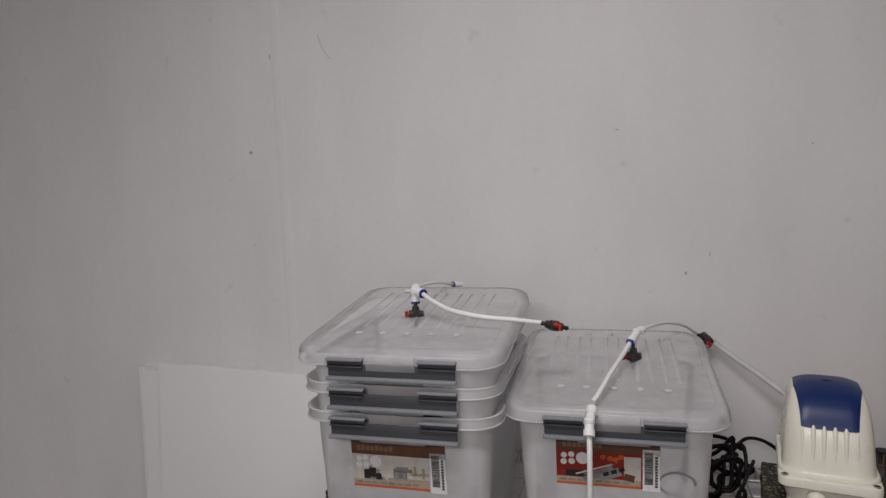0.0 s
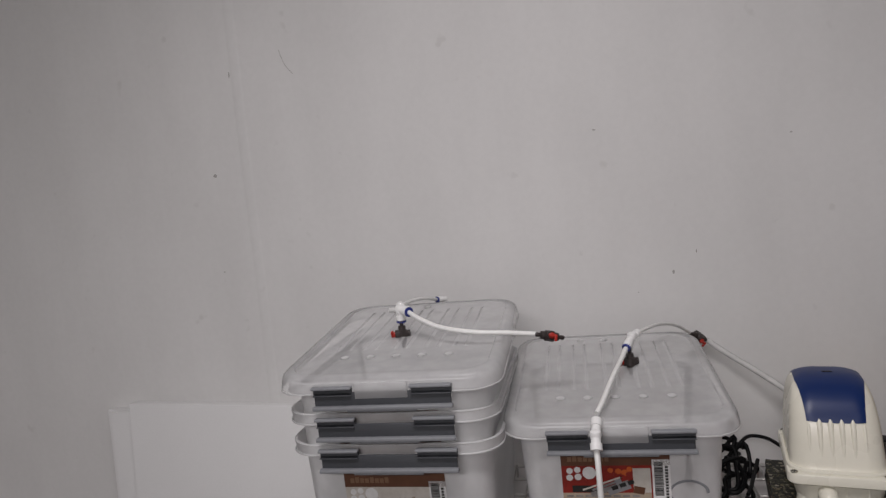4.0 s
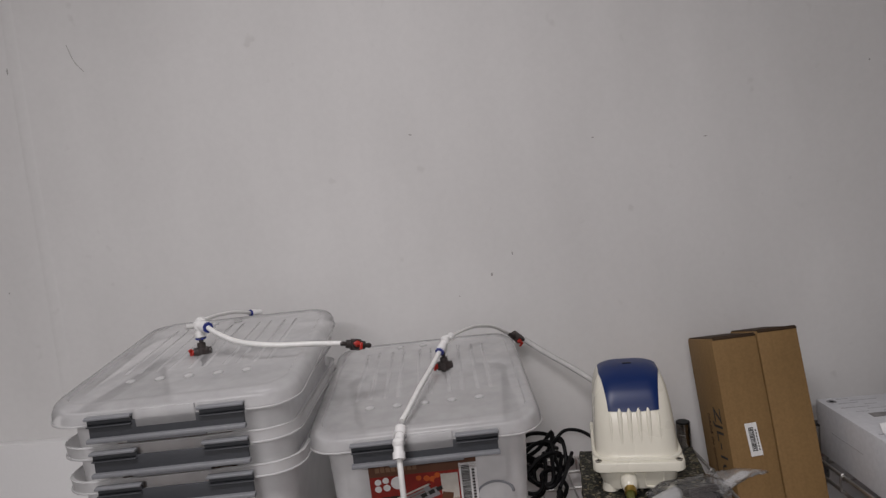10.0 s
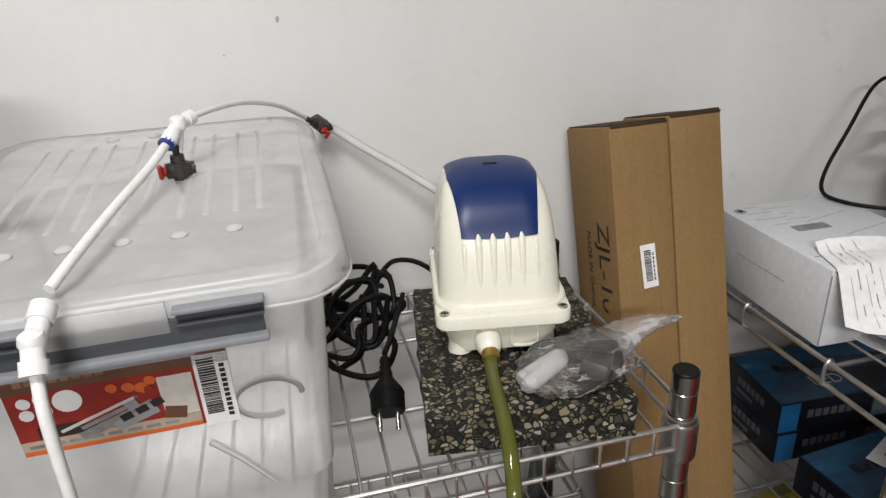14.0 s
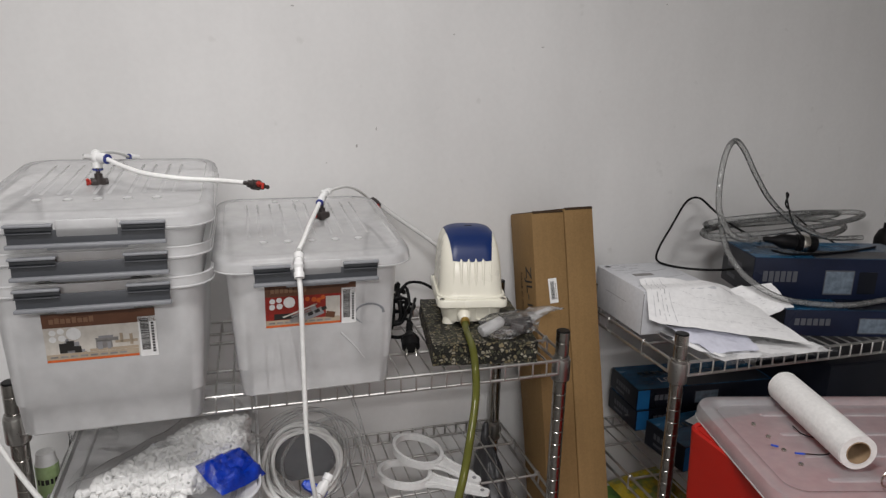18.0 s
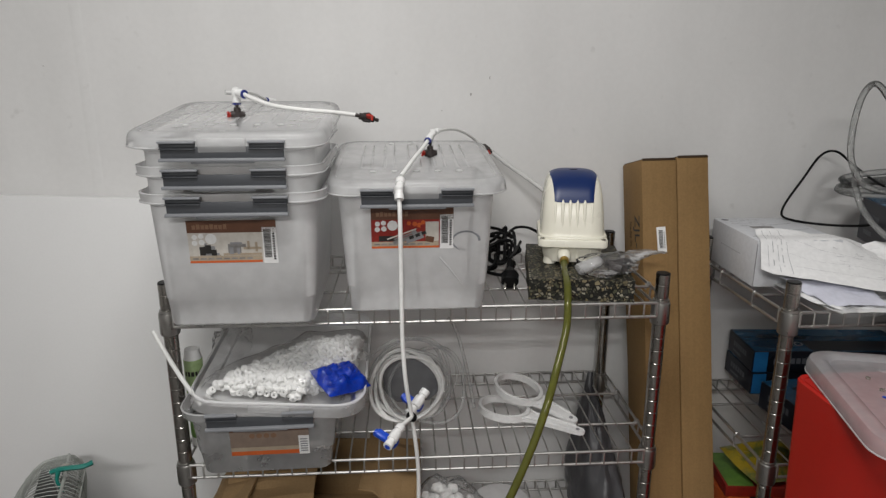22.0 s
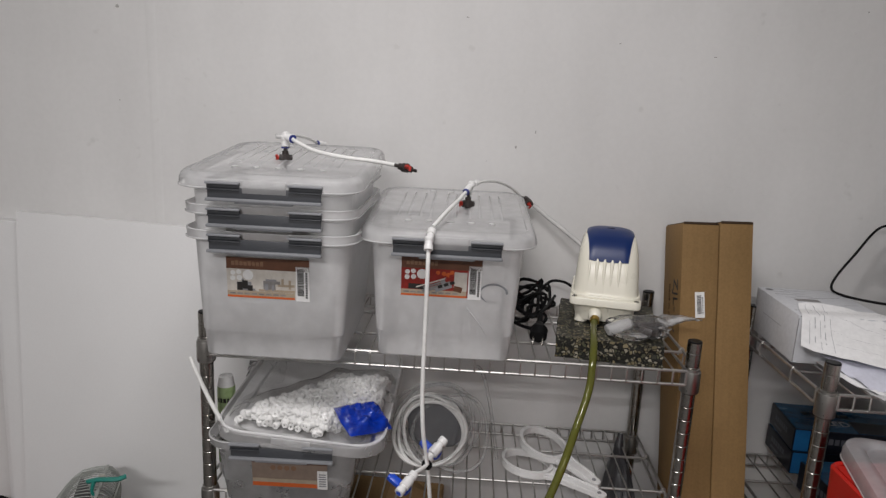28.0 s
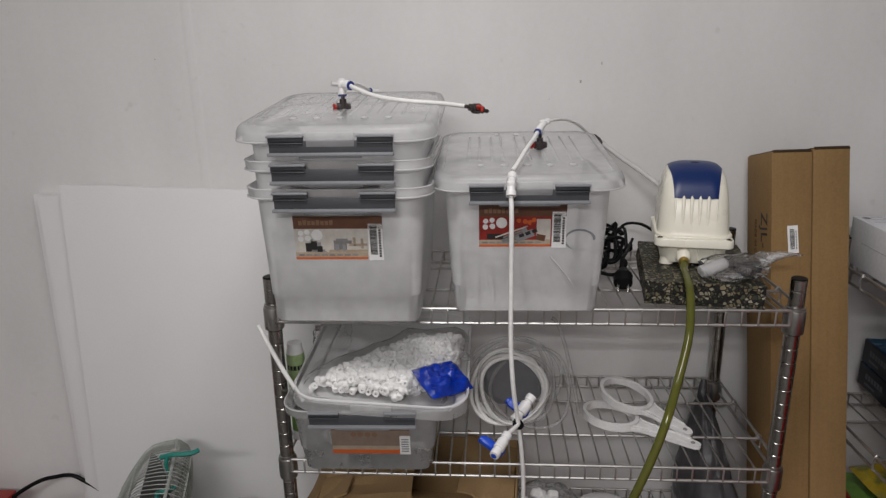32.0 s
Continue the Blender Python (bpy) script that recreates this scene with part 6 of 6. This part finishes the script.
printed_page("printed_page", ((1.12, 0.06, 1.1285), (1.37, 0.03, 1.1285), (1.39, -0.110, 1.1275), (1.155, -0.100, 1.1255)), 13, 0.0, PAPER, "sheets of paper flat on the wire shelf", True, 0.003)
solid("plastic_sleeve", sheet([[(0.26 * i / 10, -0.10 + 0.10 * j / 6, 0.004 * noise.noise((i * 0.5, j * 0.6, 4)) + 0.003) for i in range(11)] for j in range(7)], 0), BAG, "clear plastic sleeve sticking out under the papers", "plastic sleeve", m=pose(1.145, -0.018, 1.1235))


def lamp_carton(m, size, label, top, lettered=False):
    w, d, h = size
    c = thing("lamp_carton", m, label, "box", "printed lamp cartons")
    part("carton", block(size, (0, 0, h / 2), 0.0012), NAVY_BOX if top else BLACK_BOX, c)
    if not top:
        part("corner_band", block((0.030, 0.0006, h - 0.004), (-w / 2 + 0.0165, -d / 2 - 0.0003, h / 2)), BLUE_BAND, c, "bright blue corner band", smooth=False)
        part("end_panel", block((0.0006, d - 0.004, h - 0.004), (-w / 2 - 0.0003, 0, h / 2)), BLACK_BOX, c, smooth=False)
    else:
        part("end_panel", block((0.0006, d - 0.004, h - 0.004), (-w / 2 - 0.0003, 0, h / 2)), BLACK_BOX, c, "black end panel", smooth=False)
    part("top_print", block((w - 0.004, d - 0.004, 0.0006), (0, 0, h + 0.0002)), AQUA_BOX, c, "blue underwater print", smooth=False)
    x = -w / 2 + (0.02 if top else 0.045)
    for k in range(6):
        part("letter_bar", bars([(x + 0.0125 * k, x + 0.0095 + 0.0125 * k, h * 0.42, h * 0.68)]), DIM, c, m=pose(0, -d / 2 - 0.0002, 0), smooth=False)
    for k in range(6):
        part("letter_bar", bars([(-d / 2 + 0.03 + 0.0115 * k, -d / 2 + 0.0385 + 0.0115 * k, h * 0.46, h * 0.70)]), DIM, c, m=pose(-w / 2 - 0.0008, 0, 0, 0, 0, -90), smooth=False)
    bm = bars([(-d / 2 + 0.03, -d / 2 + 0.07, h * 0.2, h * 0.3)])
    part("small_print", bm, DIM, c, m=pose(-w / 2 - 0.0008, 0, 0, 0, 0, -90), smooth=False)
    x = -w / 2 + 0.15
    part("picture_frame", bars([(x, x + 0.062, h * 0.12, h * 0.72)]), DIM, c, m=pose(0, -d / 2 - 0.0002, 0), smooth=False)
    part("picture", bars([(x + 0.002, x + 0.060, h * 0.15, h * 0.69)]), SCREEN, c, "small tank picture", m=pose(0, -d / 2 - 0.0006, 0), smooth=False)
    part("picture", bars([(x + 0.072, x + 0.11, h * 0.15, h * 0.69)]), BLACK_BOX, c, m=pose(0, -d / 2 - 0.0006, 0), smooth=False)
    for k in range(6):
        part("letter_bar", block((0.013, 0.017, 0.0004), (-w / 2 + 0.05 + 0.017 * k, d * 0.12, h + 0.0008)), BLACK_BOX, c, smooth=False)
    part("top_panel", block((w * 0.62, d * 0.42, 0.0006), (w * 0.17, -d * 0.26, h + 0.0004)), BLACK_BOX, c, "black printed panel", smooth=False)
    if lettered:
        letters("LED", 0.03, FAINT, c, pose(-w / 2 + 0.075, -d / 2 + 0.030, h + 0.0012))
    return c


lamp_carton(pose(1.560, 0.012, 1.122, 0, 0, -16), (0.36, 0.155, 0.055), "navy and aqua printed lamp carton lying on the shelf", True)
lamp_carton(pose(1.539, 0.088, 1.178, 0, 0, -16), (0.36, 0.15, 0.088), "navy and aqua printed lamp carton stacked on another", True)

# Clear hose, cables and adapter heaped on the cartons.
solid("clear_hose", tube([(1.382, 0.101, 1.297), (1.365, 0.095, 1.298), (1.335, 0.082, 1.300), (1.288, 0.080, 1.315), (1.262, 0.090, 1.36), (1.262, 0.100, 1.42), (1.285, 0.120, 1.478), (1.315, 0.133, 1.500), (1.348, 0.140, 1.478), (1.392, 0.148, 1.425), (1.45, 0.156, 1.365), (1.53, 0.16, 1.31), (1.62, 0.155, 1.276), (1.72, 0.15, 1.272)], 0.0060, 14), HOSE, "clear hose standing up in a tall loop", "hose", "clear hoses")
hose_coil = thing("hose_coil", pose(1.52, 0.225, 1.254), "coil of clear hose resting on the printed cartons", "hose", "clear hoses")
for k, (rx, ry, cx, cz, sway) in enumerate(((0.20, 0.060, 0.03, 0.026, 0.012), (0.225, 0.066, 0.055, 0.040, 0.018), (0.185, 0.056, 0.02, 0.052, 0.024))):
    pts = [(rx * math.cos(a) + cx, ry * math.sin(a) + 0.012, cz + sway * math.sin(a + 0.4 + 1.3 * k)) for a in [2 * math.pi * j / 18 for j in range(18)]]
    part("loop", tube(pts, 0.0066, 10, 4, closed=True), HOSE, hose_coil)
solid("clear_hose", tube([(1.305, 0.135, 1.335), (1.290, 0.105, 1.305), (1.292, 0.075, 1.265), (1.315, 0.045, 1.228), (1.36, 0.012, 1.198), (1.42, -0.012, 1.186), (1.50, -0.035, 1.184), (1.60, -0.03, 1.186)], 0.0058, 14), HOSE, "clear hose sagging in front of the printed cartons", "hose", "clear hoses")
solid("black_cable", tube([(1.455, 0.175, 1.27), (1.43, 0.235, 1.292), (1.405, 0.28, 1.322), (1.372, 0.297, 1.351), (1.335, 0.295, 1.343), (1.29, 0.278, 1.292), (1.25, 0.262, 1.245), (1.234, 0.245, 1.222), (1.236, 0.215, 1.2175), (1.262, 0.178, 1.2172), (1.31, 0.148, 1.2185), (1.36, 0.128, 1.226), (1.40, 0.115, 1.2525)], 0.0026, 8), BLACK, "thin black cable looping over the white carton", "cable", "black cables")
solid("black_cable", tube([(1.47, 0.08, 1.303), (1.50, 0.14, 1.32), (1.538, 0.2, 1.352), (1.545, 0.214, 1.372), (1.552, 0.215, 1.366), (1.545, 0.212, 1.345), (1.56, 0.2, 1.325), (1.60, 0.18, 1.29), (1.66, 0.16, 1.256)], 0.002, 8), BLACK, "thin black cable standing in a small loop", "cable", "black cables")
solid("black_cable", tube([(1.40, 0.085, 1.274), (1.43, 0.062, 1.2695), (1.50, 0.055, 1.269), (1.60, 0.062, 1.2685), (1.68, 0.08, 1.2685)], 0.0024, 8), BLACK, "black cable lying on the printed carton", "cable", "black cables")
adapter = thing("pump_adapter", along((1.378, 0.102, 1.297), (1.506, 0.060, 1.286)) @ Matrix.Scale(0.86, 4), "black cylindrical plug connector with a silver band", "connector")
part("connector", lathe([(0.006, -0.066), (0.0075, -0.06), (0.008, -0.045), (0.014, -0.03), (0.0185, -0.018), (0.0185, 0.010), (0.016, 0.012), (0.016, 0.014), (0.021, 0.016), (0.021, 0.058), (0.0185, 0.062), (0.004, 0.063)], 22), BLACK, adapter)
part("band", lathe([(0.0212, 0.026), (0.0216, 0.027), (0.0216, 0.040), (0.0212, 0.041)], 22), STEEL, adapter, "silver band")
bottle = thing("small_bottle", pose(1.86, 0.20, 1.1225), "small dark bottle with a red and white label", "bottle")
part("bottle", lathe([(0.026, 0), (0.028, 0.003), (0.028, 0.13), (0.02, 0.15), (0.012, 0.155), (0.012, 0.18)], 20), BLACK, bottle)
part("label", lathe([(0.0283, 0.04), (0.0287, 0.042), (0.0287, 0.10), (0.0283, 0.102)], 20), RED_PR, bottle)
part("cap", lathe([(0.014, 0.17), (0.0145, 0.172), (0.0145, 0.2), (0.012, 0.203)], 18), WHITE_PR, bottle)

# ---- second rack, lower shelves ----
lamp_carton(pose(1.366, 0.248, 0.822, 0, 0, -2), (0.36, 0.13, 0.051), "black and blue printed lamp carton on the middle shelf", False)
lamp_carton(pose(1.367, 0.244, 0.874, 0, 0, -4), (0.36, 0.13, 0.051), "black and blue lettered lamp carton stacked on another", False, True)
lamp_carton(pose(1.360, 0.092, 0.822, 0, 0, 5), (0.36, 0.125, 0.058), "black and blue printed lamp carton at the shelf front", False)
leaflet = thing("printed_leaflet", pose(1.345, 0.088, 0.8815, 0, 0, 24), "white leaflet with bar codes lying on a lamp carton", "paper", "loose papers")
part("page", sheet([[(-0.075 + 0.15 * i / 8, -0.055 + 0.11 * j / 6, 0.0012 + 0.005 * (i / 8) ** 2 + 0.001 * noise.noise((i * 0.6, j * 0.7, 6))) for i in range(9)] for j in range(7)], 0.0006), PAPER, leaflet)
bm = bmesh.new()
for k in range(12):
    block((0.0016 + 0.001 * (k % 3), 0.026, 0.0003), (-0.055 + 0.0045 * k, -0.020, 0.0032), 0, bm)
for k in range(5):
    block((0.05 - 0.008 * (k % 2), 0.0022, 0.0003), (-0.030, 0.012 + 0.007 * k, 0.0032), 0, bm)
part("print", bm, INK_SOFT, leaflet, "bar code and illegible lines", smooth=False)
# Low shelf: cartons with printed bags heaped on them.
snack = thing("orange_carton", pose(1.225, 0.205, 0.5235, 0, 0, 10), "small orange and black printed carton on the low shelf", "box")
part("carton", block((0.15, 0.13, 0.045), (0, 0, 0.0225), 0.0015), ORANGE_PR, snack)
part("window", block((0.07, 0.055, 0.0006), (0.008, -0.02, 0.0454)), BLACK_BOX, snack, "black printed window", smooth=False)
part("band", block((0.146, 0.0006, 0.018), (0, -0.0653, 0.024)), BLACK_BOX, snack, "dark printed band", smooth=False)
flat = thing("printed_carton", pose(1.235, 0.235, 0.569, 0, 0, -6), "flat red and green printed carton on another carton", "box")
part("carton", block((0.16, 0.14, 0.028), (0, 0, 0.014), 0.0015), RED_PR, flat)
part("band", block((0.06, 0.136, 0.0006), (-0.045, 0, 0.0284)), GREEN_PR, flat, "green printed panel", smooth=False)
solid("printed_bag", pillow(0.19, 0.14, 0.045, 3), YELLOW_PR, "flat glossy yellow and green printed bag", "bag", "printed bags", m=pose(1.275, 0.235, 0.5985, 8, 3, 14))
solid("printed_bag", pillow(0.17, 0.12, 0.04, 9), GREEN_PR, "flat glossy green printed bag", "bag", "printed bags", m=pose(1.41, 0.13, 0.5235, 0, 0, -12))
# Plain black block with a thin slab on top, filling the shelf's right half.
black_box = thing("black_block", pose(1.735, 0.120, 0.8225, 0, 0, -2), "large plain black block filling the middle shelf", "box")
part("carton", block((0.38, 0.22, 0.20), (0, 0, 0.10), 0.002), BLACK_BOX, black_box)
part("top_slab", block((0.378, 0.218, 0.003), (0, 0, 0.2016), 0.001), BLACK_BOX, black_box)
solid("tube_end", tube([(-0.099, 0.100, 0.599), (-0.08, 0.104, 0.606), (-0.056, 0.100, 0.608), (-0.02, 0.10, 0.58), (0.0, 0.11, 0.5248), (0.03, 0.12, 0.5248)], 0.004, 10), WHITE_TUBE, "stiff white tube end poking out past the carton", "tube", "white air tubes")

# ---- red bin with its lid ----
def red_bin():
    b = thing("red_bin", pose(1.277, -0.333, 0.0, 0, 0, 0.5), "tall red plastic bin in front of the rack", "bin")
    w, d, h = 0.43, 0.40, 1.033
    bm = bmesh.new()
    loft(bm, [ring_at(w - 0.06, d - 0.06, 0.02, 0.0), ring_at(w - 0.05, d - 0.05, 0.022, 0.006), ring_at(w - 0.002, d - 0.002, 0.022, h - 0.03), ring_at(w, d, 0.022, h - 0.004), ring_at(w - 0.006, d - 0.006, 0.02, h), ring_at(w - 0.014, d - 0.014, 0.02, h - 0.003), ring_at(w - 0.07, d - 0.07, 0.02, 0.012)])
    part("bin", bm, RED_PL, b)
    part("cover", block((w - 0.02, d - 0.02, 0.008), (0, 0, h - 0.007), 0.002), RED_PL, b, "flat red cover")
    return b


red_bin()


def bin_lid():
    t = thing("bin_lid", pose(1.289, -0.297, 1.0365, 0, 0.0, -14), "frosted clear lid with long ribs lying on the red bin", "lid")
    bm = bmesh.new()
    W, D = 0.47, 0.32
    loft(bm, [ring_at(W, D, 0.045, -0.004), ring_at(W, D, 0.045, 0.012), ring_at(W - 0.006, D - 0.006, 0.044, 0.020), ring_at(W - 0.03, D - 0.03, 0.038, 0.024), ring_at(W - 0.05, D - 0.05, 0.03, 0.022), ring_at(W - 0.06, D - 0.06, 0.028, 0.016)], bottom=False)
    part("lid", bm, PINK_LID, t)
    part("lid_edge", lip(W, D, 0.045, -0.0035, 0.0014), RIM, t)
    for k in range(4):
        bm = loft(bmesh.new(), [ring_at(0.33, 0.012, 0.005, 0.0161, 0.03, -0.1 + 0.065 * k), ring_at(0.326, 0.008, 0.003, 0.0178, 0.03, -0.1 + 0.065 * k)], bottom=False)
        part("rib", bm, PINK_LID, t)
    me = mesh_of("stud", lathe([(0.004, 0), (0.0036, 0.003), (0.001, 0.004)], 10), STEEL)
    for k in range(4):
        part("stud", me, STEEL, t, m=pose(-0.165 + 0.004 * k, 0.06 - 0.04 * k, 0.0165))
    return t


bin_lid()
roll = thing("paper_roll", along((1.250, -0.148, 1.0865), (1.190, -0.352, 1.0855)), "roll of white kitchen paper with a brown core", "paper roll")
part("paper", hollow([(0, 0, -0.11), (0.0006, 0, -0.05), (0, 0.0008, 0.04), (0, 0, 0.11)], 0.0275, 0.0095, 30), TISSUE, roll)
part("core", hollow([(0, 0, -0.109), (0, 0, 0.0), (0, 0, 0.111)], 0.0178, 0.0012, 26), CORE, roll, "brown board core")
rows = [[((0.0281 + 0.0012 * noise.noise((i, j * 0.3, 2))) * math.cos(a), (0.0281 + 0.0012 * noise.noise((i, j * 0.3, 2))) * math.sin(a), -0.108 + 0.216 * i / 12) for i in range(13)] for j, a in enumerate([2.2 + 0.14 * q for q in range(14)])]
part("loose_ply", sheet(rows, 0.0006), TISSUE, roll, "loose outer ply")
wire = thing("thin_wire", pose(1.128, -0.292, 1.0545), "thin dark wire with blue terminals on the lid", "wire")
part("wire", tube([(0.02, -0.01, 0.004), (0.05, -0.02, 0.004), (0.075, -0.012, 0.005), (0.08, 0.015, 0.004), (0.065, 0.04, 0.004), (0.07, 0.065, 0.004)], 0.0011, 6), BLACK, wire)
for p, q in (((0.02, -0.01, 0.004), (0.006, -0.006, 0.005)), ((-0.004, 0.018, 0.004), (-0.014, 0.022, 0.006))):
    part("terminal", rod(p, q, 0.0016), BLUE_PL, wire, "blue crimp terminal")
keys = thing("split_ring", pose(1.196, -0.402, 1.0565), "steel split rings beside the paper roll", "ring")
for k in range(3):
    part("ring", tube([(0.013 * math.cos(a) + 0.016 * k, 0.004 * k, 0.014 + 0.013 * math.sin(a)) for a in [2 * math.pi * j / 14 for j in range(14)]], 0.0016, 6, 4, closed=True), STEEL, keys, m=pose(0, 0, 0, 0, 0, 12 * k))


# ---- foam boards and fan beside the rack ----
def foam_board(m, w, h, t, label):
    bm = block((w, t, h), (w / 2, -t / 2, h / 2), 0.0015)
    return solid("foam_board", bm, FOAM, label, "foam board", "white foam boards", m=m)


foam_board(pose(-0.588, 0.270, 0.0225, -1.4, 2.2, 0), 0.56, 1.259, 0.022, "front white foam board leaning on the wall")
foam_board(pose(-0.624, 0.299, 0.006, -1.4, 0.5, 0), 0.56, 1.246, 0.022, "white foam board leaning behind another")
foam_board(pose(-0.652, 0.326, 0.006, -1.4, 0.5, 0), 0.56, 1.244, 0.022, "rearmost white foam board against the wall")


def fan():
    f = thing("desk_fan", pose(-0.295, 0.055, 0.0, 0, 0, 0), "grey-green electric fan with a wire cage and teal ribbons", "fan")
    R, C = 0.208, Vector((-0.034, 0, 0.566))
    level = Matrix.Translation(C + Vector((0.034, 0, -0.028))) @ Matrix.Rotation(radians(30), 4, "Z") @ Matrix.Rotation(radians(-90), 4, "Y")
    turn = Matrix.Translation(C) @ Matrix.Rotation(radians(19), 4, "Z") @ Matrix.Rotation(radians(20), 4, "Y") @ Matrix.Rotation(radians(-90), 4, "Y")
    # Along local z: the front of the cage is at +z.
    def shell(r):
        return 0.125 * math.sqrt(max(0, 1 - (r / R) ** 2)) ** 0.8
    for k in range(132):
        a = 2 * math.pi * k / 132
        prof = [(r, shell(r) * 0.72) for r in (0.028, 0.06, 0.11, 0.155, 0.19, R)] + [(0.204, -0.016), (0.190, -0.034), (0.13, -0.052), (0.045, -0.058)]
        pts = [turn @ Vector((r * math.cos(a + 0.25 * (R - r)), r * math.sin(a + 0.25 * (R - r)), z)) for r, z in prof]
        part("cage_wire", tube(pts, 0.0010, 5, 2), FAN_WIRE, f)
    for r, z, t in ((R, 0.0, 0.0034), (0.10, shell(0.10) * 0.72, 0.0016), (0.155, shell(0.155) * 0.72, 0.0016), (0.10, -0.0555, 0.0016), (0.190, -0.034, 0.0022)):
        part("cage_ring", tube([turn @ Vector((r * math.cos(a), r * math.sin(a), z)) for a in [2 * math.pi * j / 24 for j in range(24)]], t, 6, 3, closed=True), FAN_WIRE, f)
    part("badge", lathe([(0.03, 0.086), (0.03, 0.090), (0.022, 0.094), (0.002, 0.095)], 24, None, turn), FAN_GREY, f, "round centre badge")
    for k in range(3):
        rows = []
        for i in range(7):
            r = 0.03 + 0.145 * i / 6
            rows.append([turn @ Vector((r * math.cos(2.094 * k + w), r * math.sin(2.094 * k + w), 0.030 * (j - 3) / 3 + 0.012)) for j, w in enumerate([(-0.55 + 0.18 * q) for q in range(7)])])
        part("blade", sheet(rows, 0.002), FAN_BLADE, f, "dark fan blade")
    part("hub", lathe([(0.03, -0.02), (0.03, 0.02), (0.022, 0.028), (0.002, 0.03)], 20, None, turn), FAN_BLADE, f)
    house = bmesh.new()
    loft(house, [[level @ Vector((x, y, z)) for x, y in rrect(0.105 * k, 0.13 * k, 0.03)] for z, k in ((-0.050, 0.9), (-0.056, 1.0), (-0.160, 1.0), (-0.172, 0.95), (-0.176, 0.86))])
    part("motor_housing", house, FAN_GREY, f, "grey-green rounded motor housing")
    part("knob", lathe([(0.010, 0), (0.010, 0.002), (0.007, 0.003), (0.007, 0.006), (0.002, 0.0065)], 14, None, level @ Matrix.Translation((0.0527, -0.028, -0.140)) @ Matrix.Rotation(radians(90), 4, "Y")), FAN_BLADE, f, "round dark screw cap")
    base = level @ Vector((0, 0, -0.11))
    part("stem", rod((base.x, base.y, 0.03), (base.x, base.y, base.z - 0.04), 0.017, 16), FAN_GREY, f)
    part("foot", lathe([(0.12, 0), (0.122, 0.006), (0.11, 0.02), (0.05, 0.034), (0.02, 0.04)], 30, None, Matrix.Translation((base.x, base.y, 0))), FAN_GREY, f)
    top = turn @ Vector((R, 0, 0))
    part("clip", block((0.014, 0.012, 0.016), top + Vector((0, 0, 0.004)), 0.003), STEEL, f, "cage clip")
    for dz, ang, ln in ((0.004, 0, 0.05), (-0.080, 14, 0.022)):
        q = turn @ Vector((R * 0.95 + dz, -0.03, -0.01)) + Vector((0, 0, 0.034))
        part("ribbon", tube([q + Vector((-ln * 0.5, -0.01, -0.006)), q + Vector((0, -0.014, 0.003)), q + Vector((ln * 0.7, -0.01, 0.004)), q + Vector((ln, 0.0, 0.006))], 0.0048, 6), TEAL, f, "teal ribbon")
        part("ribbon", tube([q + Vector((-0.008, -0.014, 0.002)), q + Vector((-0.012, -0.018, -0.02)), q + Vector((-0.006, -0.016, -0.046))], lambda s: 0.005 - 0.003 * s, 6), TEAL, f, "teal ribbon")
    return f


fan()
solid("floor_cable", tube([(-0.91, 0.22, 0.42), (-0.83, 0.25, 0.48), (-0.76, 0.28, 0.525), (-0.70, 0.290, 0.546), (-0.63, 0.2935, 0.54), (-0.54, 0.2945, 0.42), (-0.47, 0.2945, 0.006)], 0.005, 10), BLACK, "black cable arching out behind the foam boards", "cable", "black cables")
low = thing("low_carton", pose(-0.975, 0.16, 0.0, 0, 0, 0), "red printed carton standing beside the foam boards", "cardboard box")
part("carton", block((0.36, 0.24, 0.515), (0, 0, 0.2575), 0.003), RED_PR, low)
